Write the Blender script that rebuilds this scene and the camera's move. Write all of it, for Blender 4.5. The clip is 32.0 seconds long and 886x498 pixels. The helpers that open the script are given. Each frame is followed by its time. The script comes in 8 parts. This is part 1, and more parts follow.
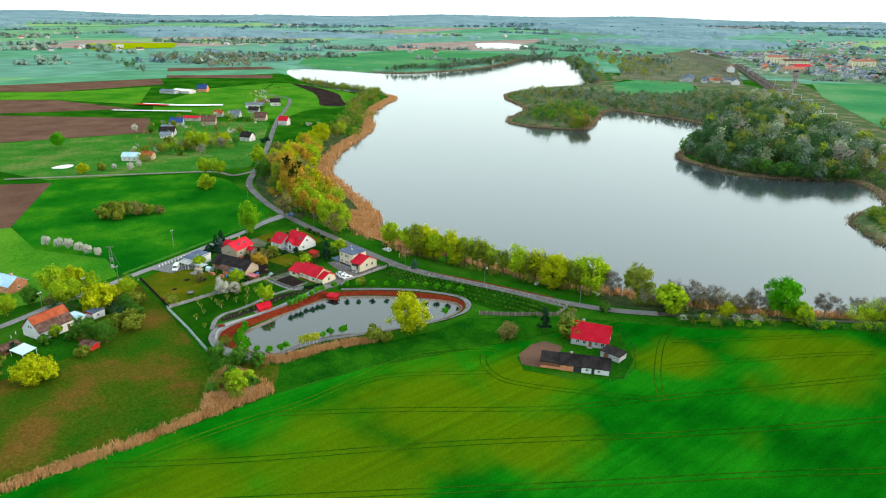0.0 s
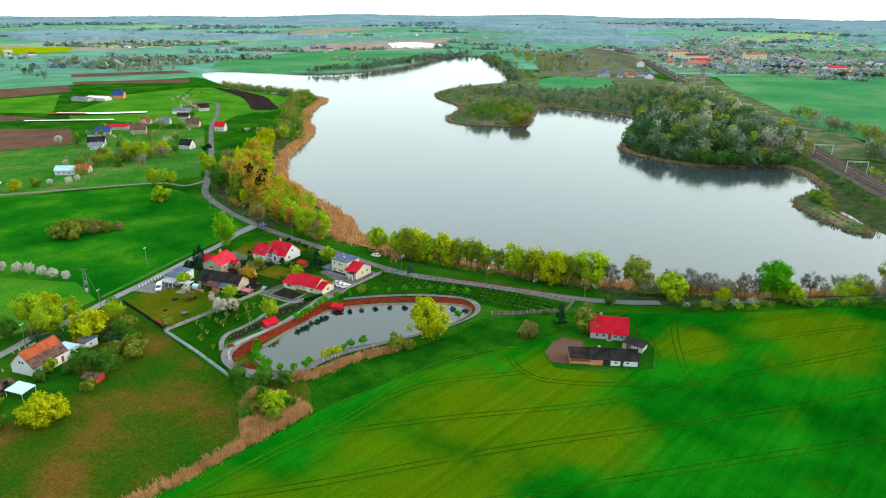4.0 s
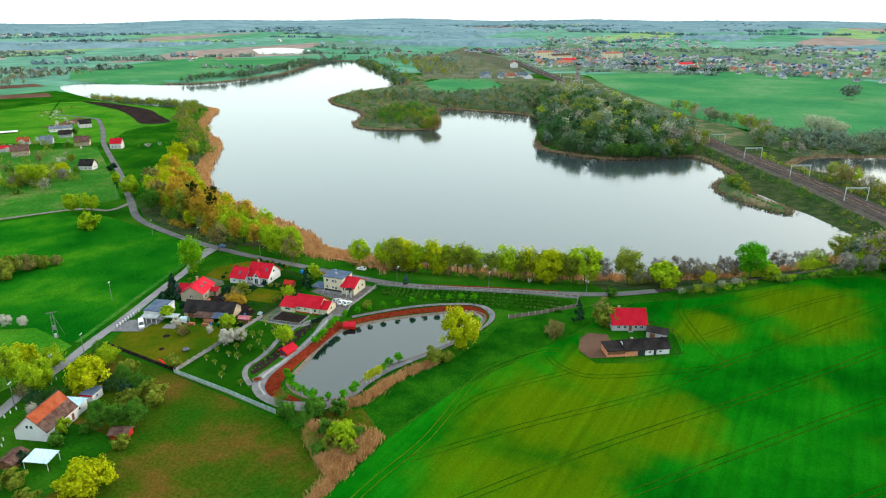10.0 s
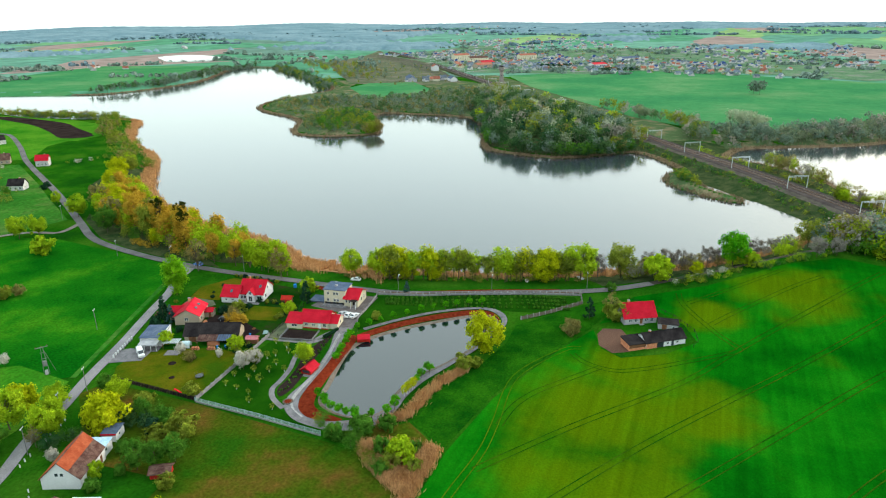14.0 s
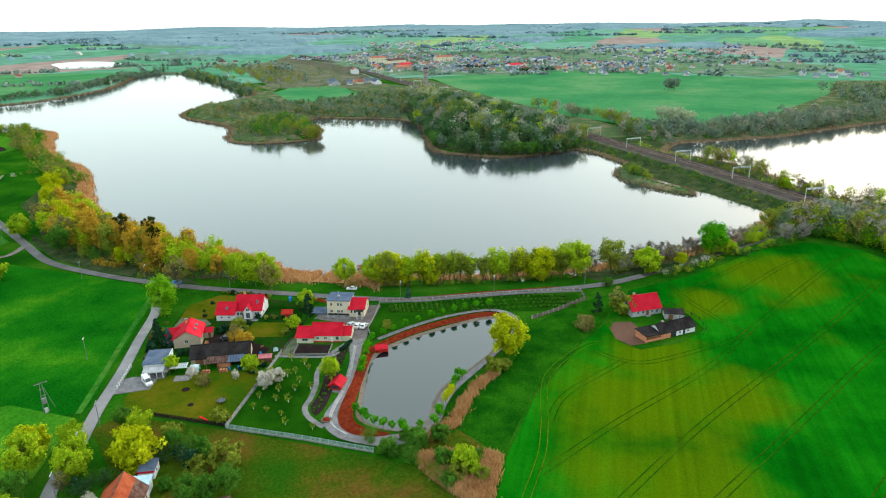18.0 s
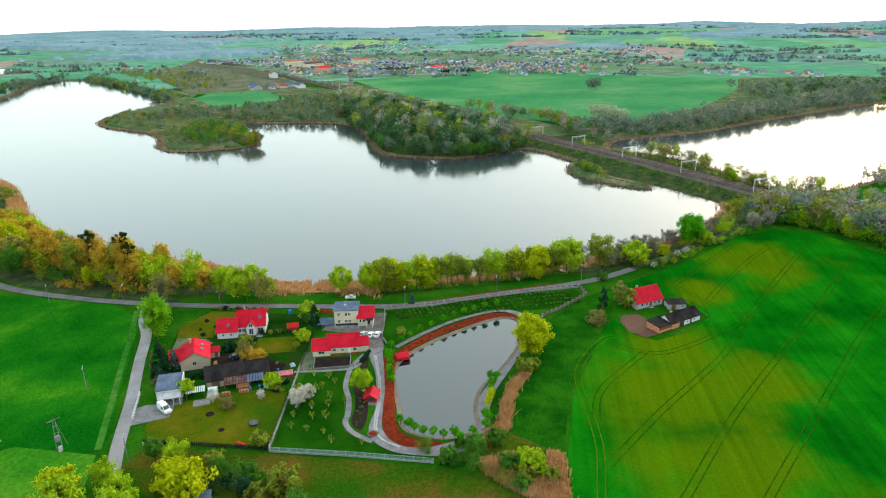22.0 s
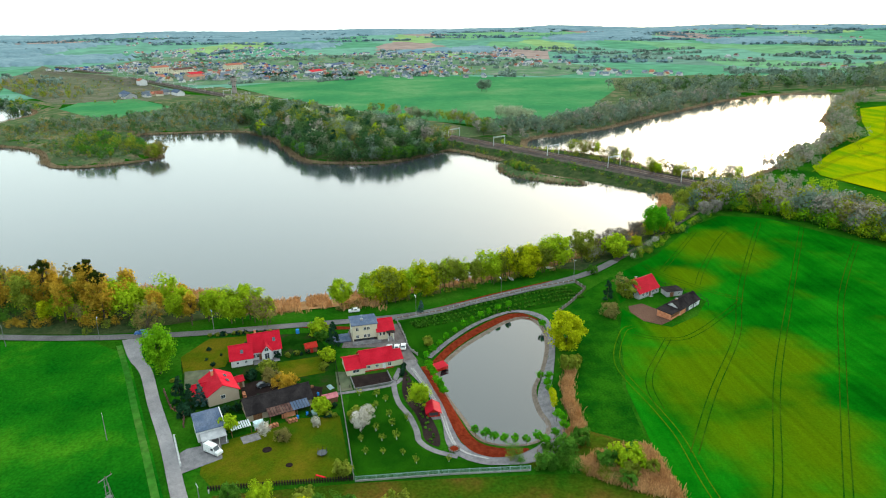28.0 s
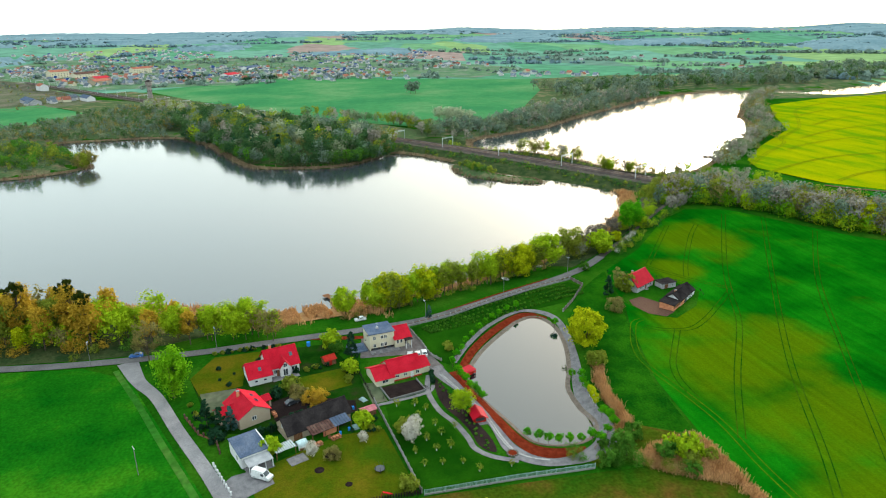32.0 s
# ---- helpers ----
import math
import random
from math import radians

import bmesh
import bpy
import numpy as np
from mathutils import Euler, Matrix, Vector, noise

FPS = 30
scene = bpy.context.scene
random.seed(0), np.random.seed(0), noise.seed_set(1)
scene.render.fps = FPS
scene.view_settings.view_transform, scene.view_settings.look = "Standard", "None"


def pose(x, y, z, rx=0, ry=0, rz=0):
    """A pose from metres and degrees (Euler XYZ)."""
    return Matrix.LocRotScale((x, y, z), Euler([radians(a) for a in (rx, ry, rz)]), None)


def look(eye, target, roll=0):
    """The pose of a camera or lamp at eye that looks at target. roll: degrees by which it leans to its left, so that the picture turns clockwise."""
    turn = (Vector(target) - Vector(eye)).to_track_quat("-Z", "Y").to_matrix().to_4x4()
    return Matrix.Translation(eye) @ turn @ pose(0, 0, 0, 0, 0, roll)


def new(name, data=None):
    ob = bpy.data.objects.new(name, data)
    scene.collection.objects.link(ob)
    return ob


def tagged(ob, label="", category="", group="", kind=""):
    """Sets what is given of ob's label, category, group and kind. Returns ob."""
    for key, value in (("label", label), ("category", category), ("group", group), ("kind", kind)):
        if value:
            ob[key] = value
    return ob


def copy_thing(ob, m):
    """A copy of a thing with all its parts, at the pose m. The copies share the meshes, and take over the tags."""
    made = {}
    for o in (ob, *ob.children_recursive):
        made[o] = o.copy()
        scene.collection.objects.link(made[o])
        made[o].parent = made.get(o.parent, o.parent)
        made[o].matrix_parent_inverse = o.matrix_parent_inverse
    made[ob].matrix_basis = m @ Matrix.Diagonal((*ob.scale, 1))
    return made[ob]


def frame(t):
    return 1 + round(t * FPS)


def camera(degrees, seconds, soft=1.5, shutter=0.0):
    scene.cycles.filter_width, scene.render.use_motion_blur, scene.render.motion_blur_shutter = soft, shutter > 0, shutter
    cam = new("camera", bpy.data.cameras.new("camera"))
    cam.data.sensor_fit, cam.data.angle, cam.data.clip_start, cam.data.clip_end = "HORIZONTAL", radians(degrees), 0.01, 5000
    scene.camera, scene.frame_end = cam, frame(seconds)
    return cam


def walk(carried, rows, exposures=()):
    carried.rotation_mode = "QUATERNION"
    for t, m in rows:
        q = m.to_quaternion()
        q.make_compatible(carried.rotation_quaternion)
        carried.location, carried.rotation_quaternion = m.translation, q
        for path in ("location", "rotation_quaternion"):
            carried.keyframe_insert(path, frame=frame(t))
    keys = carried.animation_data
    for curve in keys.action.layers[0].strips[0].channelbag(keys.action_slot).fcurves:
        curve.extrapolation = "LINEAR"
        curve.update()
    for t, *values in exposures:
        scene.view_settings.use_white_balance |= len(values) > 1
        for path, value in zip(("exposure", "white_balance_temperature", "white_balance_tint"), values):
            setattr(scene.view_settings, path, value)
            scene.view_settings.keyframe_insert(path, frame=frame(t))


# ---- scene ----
from mathutils.geometry import delaunay_2d_cdt

cam = camera(67.8, 32.0, soft=1.1)
METRES, EYE, TILT, LEAN, TURN = 272.5, 100.0, 0.0, 0.0, -39.3
ROWS = [
    (0.0, 0.0, 0.0, 0.0, 0.43, -19.94, -1.18),
    (0.5, -0.0157, 0.0015, -0.0001, -0.6, -19.95, -1.12),
    (1.0, -0.0314, 0.0032, -0.0003, -1.62, -19.94, -1.06),
    (1.5, -0.047, 0.0052, -0.0005, -2.63, -19.92, -1.0),
    (2.0, -0.0626, 0.0074, -0.0006, -3.65, -19.92, -0.94),
    (2.5, -0.0781, 0.0099, -0.0007, -4.66, -19.9, -0.89),
    (3.0, -0.0937, 0.0127, -0.001, -5.68, -19.89, -0.85),
    (3.5, -0.109, 0.0157, -0.0011, -6.68, -19.88, -0.8),
    (5.5, -0.1701, 0.031, -0.0019, -10.72, -19.76, -0.7),
    (6.0, -0.1851, 0.0353, -0.002, -11.74, -19.72, -0.67),
    (6.5, -0.2001, 0.0399, -0.0021, -12.74, -19.69, -0.64),
    (7.0, -0.215, 0.0448, -0.0023, -13.75, -19.66, -0.6),
    (7.5, -0.2297, 0.0499, -0.0024, -14.77, -19.62, -0.54),
    (8.0, -0.2444, 0.0552, -0.0025, -15.8, -19.59, -0.5),
    (8.5, -0.259, 0.0608, -0.0026, -16.81, -19.56, -0.45),
    (9.0, -0.2735, 0.0667, -0.0026, -17.84, -19.52, -0.41),
    (9.5, -0.288, 0.0728, -0.0027, -18.86, -19.48, -0.34),
    (10.0, -0.3022, 0.0792, -0.0028, -19.88, -19.44, -0.28),
    (10.5, -0.3163, 0.0858, -0.0029, -20.88, -19.4, -0.21),
    (11.0, -0.3302, 0.0926, -0.003, -21.88, -19.38, -0.11),
    (11.5, -0.3432, 0.0993, -0.0031, -22.82, -19.33, -0.04),
    (12.0, -0.357, 0.1066, -0.0032, -23.82, -19.28, 0.02),
    (12.5, -0.3706, 0.1139, -0.0033, -24.82, -19.24, 0.11),
    (13.0, -0.3841, 0.1217, -0.0033, -25.83, -19.19, 0.15),
    (13.5, -0.3976, 0.1296, -0.0034, -26.84, -19.17, 0.2),
    (14.0, -0.4108, 0.1379, -0.0034, -27.83, -19.14, 0.26),
    (14.5, -0.4238, 0.1466, -0.0035, -28.84, -19.11, 0.31),
    (16.5, -0.4745, 0.1829, -0.0039, -32.83, -19.03, 0.49),
    (17.0, -0.4868, 0.1927, -0.0039, -33.85, -19.03, 0.53),
    (17.5, -0.4989, 0.2024, -0.0041, -34.86, -19.01, 0.57),
    (18.0, -0.511, 0.2125, -0.004, -35.87, -19.0, 0.6),
    (18.5, -0.5227, 0.2226, -0.0043, -36.86, -18.99, 0.64),
    (19.0, -0.5344, 0.233, -0.0043, -37.84, -18.97, 0.67),
    (19.5, -0.5459, 0.2435, -0.0045, -38.83, -18.96, 0.71),
    (20.0, -0.5571, 0.2546, -0.0045, -39.81, -18.95, 0.71),
    (20.5, -0.5682, 0.2654, -0.0047, -40.8, -18.94, 0.75),
    (21.0, -0.579, 0.2768, -0.0048, -41.78, -18.92, 0.74),
    (21.5, -0.5897, 0.2882, -0.0049, -42.79, -18.91, 0.73),
    (22.0, -0.6001, 0.2997, -0.0049, -43.78, -18.89, 0.75),
    (22.5, -0.6102, 0.3117, -0.005, -44.76, -18.89, 0.75),
    (23.0, -0.6203, 0.3236, -0.0051, -45.73, -18.88, 0.77),
    (23.5, -0.6299, 0.3357, -0.0052, -46.72, -18.86, 0.79),
    (24.0, -0.6396, 0.3483, -0.0053, -47.72, -18.84, 0.75),
    (24.5, -0.649, 0.3607, -0.0054, -48.7, -18.82, 0.76),
    (25.0, -0.658, 0.3735, -0.0057, -49.68, -18.81, 0.78),
    (25.5, -0.6671, 0.3861, -0.0056, -50.65, -18.79, 0.78),
    (27.5, -0.7003, 0.4394, -0.0064, -54.61, -18.74, 0.77),
    (28.0, -0.708, 0.453, -0.0065, -55.57, -18.72, 0.75),
    (28.5, -0.7154, 0.4667, -0.0066, -56.54, -18.72, 0.73),
    (29.0, -0.7226, 0.4804, -0.0069, -57.54, -18.7, 0.74),
    (29.5, -0.7295, 0.4945, -0.0071, -58.51, -18.69, 0.7),
    (30.0, -0.7363, 0.5086, -0.0071, -59.49, -18.68, 0.7),
    (30.5, -0.7428, 0.523, -0.0074, -60.46, -18.67, 0.64),
    (31.0, -0.7491, 0.5371, -0.0075, -61.45, -18.66, 0.65),
    (31.5, -0.7551, 0.5516, -0.0077, -62.43, -18.65, 0.66),
    (32.0, -0.7608, 0.5661, -0.0078, -63.4, -18.64, 0.65),
]
walk(cam, [(t, pose(0, 0, EYE, TILT, LEAN, TURN) @ pose(METRES * x, METRES * y, METRES * z, 90 + pitch, roll, yaw)) for t, x, y, z, yaw, pitch, roll in ROWS],
     exposures=[(0.0, 0.42), (32.0, 0.42)])


# ---- world, sun ----
SUN_AZ = 127.0   # compass angle of the sun, clockwise from +y
SUN_EL = 14.0
world = bpy.data.worlds.new("sky")
scene.world = world
world.use_nodes = True
wn = world.node_tree
wn.nodes.clear()
w_out = wn.nodes.new("ShaderNodeOutputWorld")
w_bg = wn.nodes.new("ShaderNodeBackground")
w_sky = wn.nodes.new("ShaderNodeTexSky")
w_sky.sky_type, w_sky.sun_disc = "NISHITA", False
w_sky.sun_elevation, w_sky.sun_rotation = radians(SUN_EL), radians(SUN_AZ)
w_sky.air_density, w_sky.dust_density, w_sky.ozone_density = 1.0, 3.5, 1.0
w_mix = wn.nodes.new("ShaderNodeMix")
w_mix.data_type = "RGBA"
w_mix.inputs[0].default_value = 0.42
w_mix.inputs[7].default_value = (16.0, 18.9, 18.2, 1)   # bright thin overcast
wn.links.new(w_sky.outputs[0], w_mix.inputs[6])
wn.links.new(w_mix.outputs[2], w_bg.inputs[0])
w_bg.inputs[1].default_value = 0.15
wn.links.new(w_bg.outputs[0], w_out.inputs[0])
sun = new("sun", bpy.data.lights.new("sun", "SUN"))
sun.data.energy, sun.data.angle, sun.data.color = 1.5, radians(12), (1.0, 0.92, 0.78)
_az, _el = radians(SUN_AZ), radians(SUN_EL)
sun.matrix_world = look((0, 0, 300), Vector((0, 0, 300)) - Vector((math.sin(_az) * math.cos(_el), math.cos(_az) * math.cos(_el), math.sin(_el))))


# ---- materials ----
def mat(name, c1, c2, c3=None, scale=1.0, fine=8.0, rough=0.85, bump=0.0, metal=0.0, spec=0.0, rnd=0.0, stretch=(1, 1, 1), thin=0.0, grain=0.26):
    """Two-scale noise between colours, placed by world position (metres); rnd varies it from piece to piece."""
    m = bpy.data.materials.new(name)
    m.use_nodes = True
    nt = m.node_tree
    N, K = nt.nodes, nt.links
    b = N["Principled BSDF"]
    b.inputs["Roughness"].default_value = rough
    b.inputs["Metallic"].default_value = metal
    b.inputs["Specular IOR Level"].default_value = spec
    geo = N.new("ShaderNodeNewGeometry")
    mp = N.new("ShaderNodeMapping")
    mp.inputs["Scale"].default_value = stretch
    K.new(geo.outputs["Position"], mp.inputs[0])
    n1 = N.new("ShaderNodeTexNoise")
    n1.inputs["Scale"].default_value, n1.inputs["Detail"].default_value, n1.inputs["Roughness"].default_value = 1.0 / scale, 5, 0.6
    n2 = N.new("ShaderNodeTexNoise")
    n2.inputs["Scale"].default_value, n2.inputs["Detail"].default_value = fine / scale, 4
    K.new(mp.outputs[0], n1.inputs["Vector"])
    K.new(mp.outputs[0], n2.inputs["Vector"])
    r1 = N.new("ShaderNodeValToRGB")
    r1.color_ramp.elements[0].position, r1.color_ramp.elements[1].position = 0.36, 0.64
    r1.color_ramp.elements[0].color, r1.color_ramp.elements[1].color = (*c1, 1), (*c2, 1)
    if c3:
        e = r1.color_ramp.elements.new(0.5)
        e.color = (*c3, 1)
    K.new(n1.outputs["Fac"], r1.inputs[0])
    v = N.new("ShaderNodeMapRange")
    v.inputs[1].default_value, v.inputs[2].default_value, v.inputs[3].default_value, v.inputs[4].default_value = 0.3, 0.7, 1 - grain, 1 + grain
    K.new(n2.outputs["Fac"], v.inputs[0])
    mul = N.new("ShaderNodeVectorMath")
    mul.operation = "SCALE"
    K.new(r1.outputs[0], mul.inputs[0])
    K.new(v.outputs[0], mul.inputs[3])
    last = mul.outputs[0]
    if rnd:
        oi = N.new("ShaderNodeObjectInfo") if rnd > 0 else N.new("ShaderNodeNewGeometry")
        v2 = N.new("ShaderNodeMapRange")
        v2.inputs[3].default_value, v2.inputs[4].default_value = 1 - abs(rnd), 1 + abs(rnd)
        K.new(oi.outputs["Random"] if rnd > 0 else oi.outputs["Random Per Island"], v2.inputs[0])
        m2 = N.new("ShaderNodeVectorMath")
        m2.operation = "SCALE"
        K.new(last, m2.inputs[0])
        K.new(v2.outputs[0], m2.inputs[3])
        last = m2.outputs[0]
    K.new(last, b.inputs["Base Color"])
    if bump:
        bp = N.new("ShaderNodeBump")
        bp.inputs["Distance"].default_value = bump
        K.new(n2.outputs["Fac"], bp.inputs["Height"])
        K.new(bp.outputs[0], b.inputs["Normal"])
    if thin:
        tr = N.new("ShaderNodeBsdfTranslucent")
        K.new(last, tr.inputs[0])
        mx = N.new("ShaderNodeMixShader")
        mx.inputs[0].default_value = thin
        K.new(b.outputs[0], mx.inputs[1])
        K.new(tr.outputs[0], mx.inputs[2])
        K.new(mx.outputs[0], N["Material Output"].inputs[0])
    return m


def water_mat(name, body, rough, ripple, scale):
    m = bpy.data.materials.new(name)
    m.use_nodes = True
    N, K = m.node_tree.nodes, m.node_tree.links
    b = N["Principled BSDF"]
    b.inputs["Base Color"].default_value = (*body, 1)
    b.inputs["Roughness"].default_value = rough
    b.inputs["IOR"].default_value = 1.54
    b.inputs["Specular IOR Level"].default_value = 1.0
    geo = N.new("ShaderNodeNewGeometry")
    n = N.new("ShaderNodeTexNoise")
    n.inputs["Scale"].default_value, n.inputs["Detail"].default_value = scale, 4
    bp = N.new("ShaderNodeBump")
    bp.inputs["Distance"].default_value = ripple
    K.new(geo.outputs["Position"], n.inputs["Vector"])
    K.new(n.outputs["Fac"], bp.inputs["Height"])
    K.new(bp.outputs[0], b.inputs["Normal"])
    return m


def glass_mat():
    m = bpy.data.materials.new("window_glass")
    m.use_nodes = True
    b = m.node_tree.nodes["Principled BSDF"]
    b.inputs["Base Color"].default_value = (0.03, 0.04, 0.05, 1)
    b.inputs["Roughness"].default_value = 0.06
    b.inputs["Specular IOR Level"].default_value = 0.7
    return m


def wheat_mat():
    """Young wheat: deep green, yellowed where the soil is poor, with fine grain."""
    m = mat("young_wheat", (0.0008, 0.058, 0.0016), (0.006, 0.122, 0.003), (0.002, 0.090, 0.002), 34, 60, 0.95, 0.1, grain=0.13)
    N, K = m.node_tree.nodes, m.node_tree.links
    b = N["Principled BSDF"]
    grain = b.inputs["Base Color"].links[0].from_node
    ramp = [n for n in N if n.bl_idname == "ShaderNodeValToRGB"][0]
    geo = [n for n in N if n.bl_idname == "ShaderNodeNewGeometry"][0]
    total = None
    for x, y, r in ((98, 121, 42), (64, 116, 36), (124, 116, 30), (206, 66, 38), (176, 96, 20), (30, 128, 30), (110, 98, 26)):
        d = N.new("ShaderNodeVectorMath")
        d.operation = "DISTANCE"
        d.inputs[1].default_value = (x, y, -2)
        K.new(geo.outputs["Position"], d.inputs[0])
        v = N.new("ShaderNodeMapRange")
        v.interpolation_type = "SMOOTHSTEP"
        v.inputs[1].default_value, v.inputs[2].default_value, v.inputs[3].default_value, v.inputs[4].default_value = 0, r * 1.15, 1, 0
        K.new(d.outputs["Value"], v.inputs[0])
        if total is None:
            total = v.outputs[0]
        else:
            mx = N.new("ShaderNodeMath")
            mx.operation = "MAXIMUM"
            K.new(total, mx.inputs[0])
            K.new(v.outputs[0], mx.inputs[1])
            total = mx.outputs[0]
    n = N.new("ShaderNodeTexNoise")
    n.inputs["Scale"].default_value, n.inputs["Detail"].default_value = 0.055, 5
    K.new(geo.outputs["Position"], n.inputs["Vector"])
    w = N.new("ShaderNodeMath")
    w.operation = "MULTIPLY_ADD"
    w.inputs[1].default_value = 1.5
    K.new(n.outputs["Fac"], w.inputs[0])
    K.new(total, w.inputs[2])
    f = N.new("ShaderNodeMapRange")
    f.interpolation_type = "SMOOTHSTEP"
    f.inputs[1].default_value, f.inputs[2].default_value = 0.88, 1.72
    K.new(w.outputs[0], f.inputs[0])
    mix = N.new("ShaderNodeMix")
    mix.data_type = "RGBA"
    mix.inputs[7].default_value = (0.056, 0.102, 0.001, 1)
    soft = N.new("ShaderNodeMath")
    soft.operation = "MULTIPLY"
    soft.inputs[1].default_value = 0.92
    K.new(f.outputs[0], soft.inputs[0])
    K.new(soft.outputs[0], mix.inputs[0])
    K.new(ramp.outputs[0], mix.inputs[6])
    K.new(mix.outputs[2], grain.inputs[0])
    # faint drill rows
    mp = N.new("ShaderNodeMapping")
    mp.inputs["Rotation"].default_value, mp.inputs["Scale"].default_value = (0, 0, radians(34)), (0.012, 0.55, 1)
    rows = N.new("ShaderNodeTexNoise")
    rows.inputs["Scale"].default_value, rows.inputs["Detail"].default_value = 1.0, 3
    K.new(geo.outputs["Position"], mp.inputs[0])
    K.new(mp.outputs[0], rows.inputs["Vector"])
    rv = N.new("ShaderNodeMapRange")
    rv.inputs[1].default_value, rv.inputs[2].default_value, rv.inputs[3].default_value, rv.inputs[4].default_value = 0.3, 0.7, 0.86, 1.14
    K.new(rows.outputs["Fac"], rv.inputs[0])
    both = N.new("ShaderNodeMath")
    both.operation = "MULTIPLY"
    K.new(grain.inputs[3].links[0].from_socket, both.inputs[0])
    K.new(rv.outputs[0], both.inputs[1])
    K.new(both.outputs[0], grain.inputs[3])
    return m


GRASS = mat("meadow_grass", (0.006, 0.050, 0.003), (0.028, 0.095, 0.006), (0.011, 0.072, 0.003), 30, 40, 0.95, 0.15)
CROP = wheat_mat()
CROP_B = mat("young_wheat_light", (0.0023, 0.066, 0.003), (0.034, 0.145, 0.006), (0.008, 0.098, 0.004), 38, 50, 0.95, 0.1)
CROP_C = mat("pale_spring_crop", (0.022, 0.125, 0.007), (0.070, 0.185, 0.013), None, 45, 50, 0.95, 0.1)
MEADOW = mat("lush_meadow", (0.003, 0.044, 0.002), (0.014, 0.084, 0.003), None, 9, 14, 0.95, 0.2)
DRYMEADOW = mat("dry_meadow", (0.014, 0.060, 0.003), (0.100, 0.054, 0.012), (0.038, 0.060, 0.004), 22, 30, 0.95, 0.2)
LAWN = mat("mown_lawn", (0.028, 0.066, 0.003), (0.095, 0.080, 0.006), (0.055, 0.072, 0.003), 12, 40, 0.95, 0.05)
# Wheat green made paler and bluer, with haze painted into the colour.
CROP_HAZED = mat("hazed_wheat", (0.032, 0.150, 0.060), (0.085, 0.20, 0.085), (0.045, 0.175, 0.066), 120, 20, 0.95, grain=0.1)
YARDGRASS = mat("yard_grass", (0.004, 0.026, 0.002), (0.022, 0.030, 0.009), (0.008, 0.040, 0.003), 7, 20, 0.95, 0.05)
BRICKPAVE = mat("brown_block_paving", (0.095, 0.080, 0.080), (0.15, 0.13, 0.13), None, 2, 12, 0.9)
GARDEN = mat("garden_grass", (0.004, 0.036, 0.0015), (0.012, 0.062, 0.0025), None, 10, 40, 0.95, 0.05)
SOIL = mat("ploughed_soil", (0.085, 0.045, 0.032), (0.12, 0.068, 0.05), None, 30, 60, 0.95, 0.15)
DARKSOIL = mat("dark_soil", (0.016, 0.011, 0.011), (0.032, 0.022, 0.02), None, 8, 20, 0.95, 0.1)
RAPE = mat("flowering_rape", (0.25, 0.26, 0.001), (0.09, 0.19, 0.002), (0.19, 0.235, 0.001), 34, 60, 0.95, 0.2, stretch=(0.5, 1.6, 1))
ASPHALT = mat("worn_asphalt", (0.10, 0.095, 0.098), (0.15, 0.142, 0.145), None, 9, 30, 0.9, 0.01)
PALE_ASPHALT = mat("pale_worn_lane", (0.17, 0.162, 0.172), (0.24, 0.228, 0.237), None, 7, 30, 0.9, 0.01)
GRAVEL = mat("gravel", (0.14, 0.12, 0.11), (0.2, 0.18, 0.16), None, 3, 20, 0.95, 0.03)
PAVING = mat("grey_paving", (0.125, 0.118, 0.128), (0.195, 0.184, 0.194), None, 2, 12, 0.9, 0.01)
MULCH = mat("red_bark_mulch", (0.095, 0.013, 0.006), (0.165, 0.027, 0.012), None, 1.2, 8, 0.95, 0.1)
BALLAST = mat("rail_ballast", (0.048, 0.039, 0.038), (0.082, 0.067, 0.063), None, 4, 12, 0.95, 0.1)
RAILPATH = mat("railway_path_gravel", (0.055, 0.050, 0.042), (0.095, 0.083, 0.070), None, 4, 12, 0.95, 0.05)
# Scrub colour; also laid beside and under the grove to paint its shade.
BANK = mat("scrub_bank_and_shade", (0.020, 0.042, 0.014), (0.055, 0.068, 0.028), None, 6, 12, 0.95, 0.2)
REED_FAR = mat("pale_far_reed", (0.16, 0.115, 0.07), (0.24, 0.175, 0.11), None, 6, 10, 0.95, 0.0, rnd=-0.3, thin=0.25)
REED = mat("dry_reed", (0.40, 0.205, 0.085), (0.54, 0.32, 0.155), None, 4, 10, 0.95, 0.0, rnd=-0.35, thin=0.25)
STONE = mat("pale_bank_stone", (0.11, 0.088, 0.07), (0.18, 0.145, 0.125), None, 1, 6, 0.9, 0.05)
LAKE_W = water_mat("lake_water", (0.028, 0.038, 0.044), 0.09, 0.04, 0.35)
POND_W = water_mat("pond_water", (0.004, 0.010, 0.013), 0.02, 0.004, 0.5)
RED_ROOF = mat("red_metal_tile", (0.34, 0.003, 0.014), (0.42, 0.007, 0.022), None, 3, 10, 0.6, 0.0, spec=0.08)
ORANGE_ROOF = mat("orange_clay_tile", (0.23, 0.048, 0.022), (0.31, 0.080, 0.038), None, 2, 10, 0.8, 0.03)
BROWN_ROOF = mat("weathered_tile", (0.06, 0.028, 0.025), (0.14, 0.085, 0.07), None, 1.5, 8, 0.9, 0.03)
DARK_ROOF = mat("black_roofing_felt", (0.014, 0.012, 0.013), (0.032, 0.027, 0.028), None, 3, 9, 0.9, 0.02)
GREY_ROOF = mat("grey_roofing_sheet", (0.06, 0.085, 0.14), (0.1, 0.125, 0.18), None, 3, 9, 0.7, 0.0)
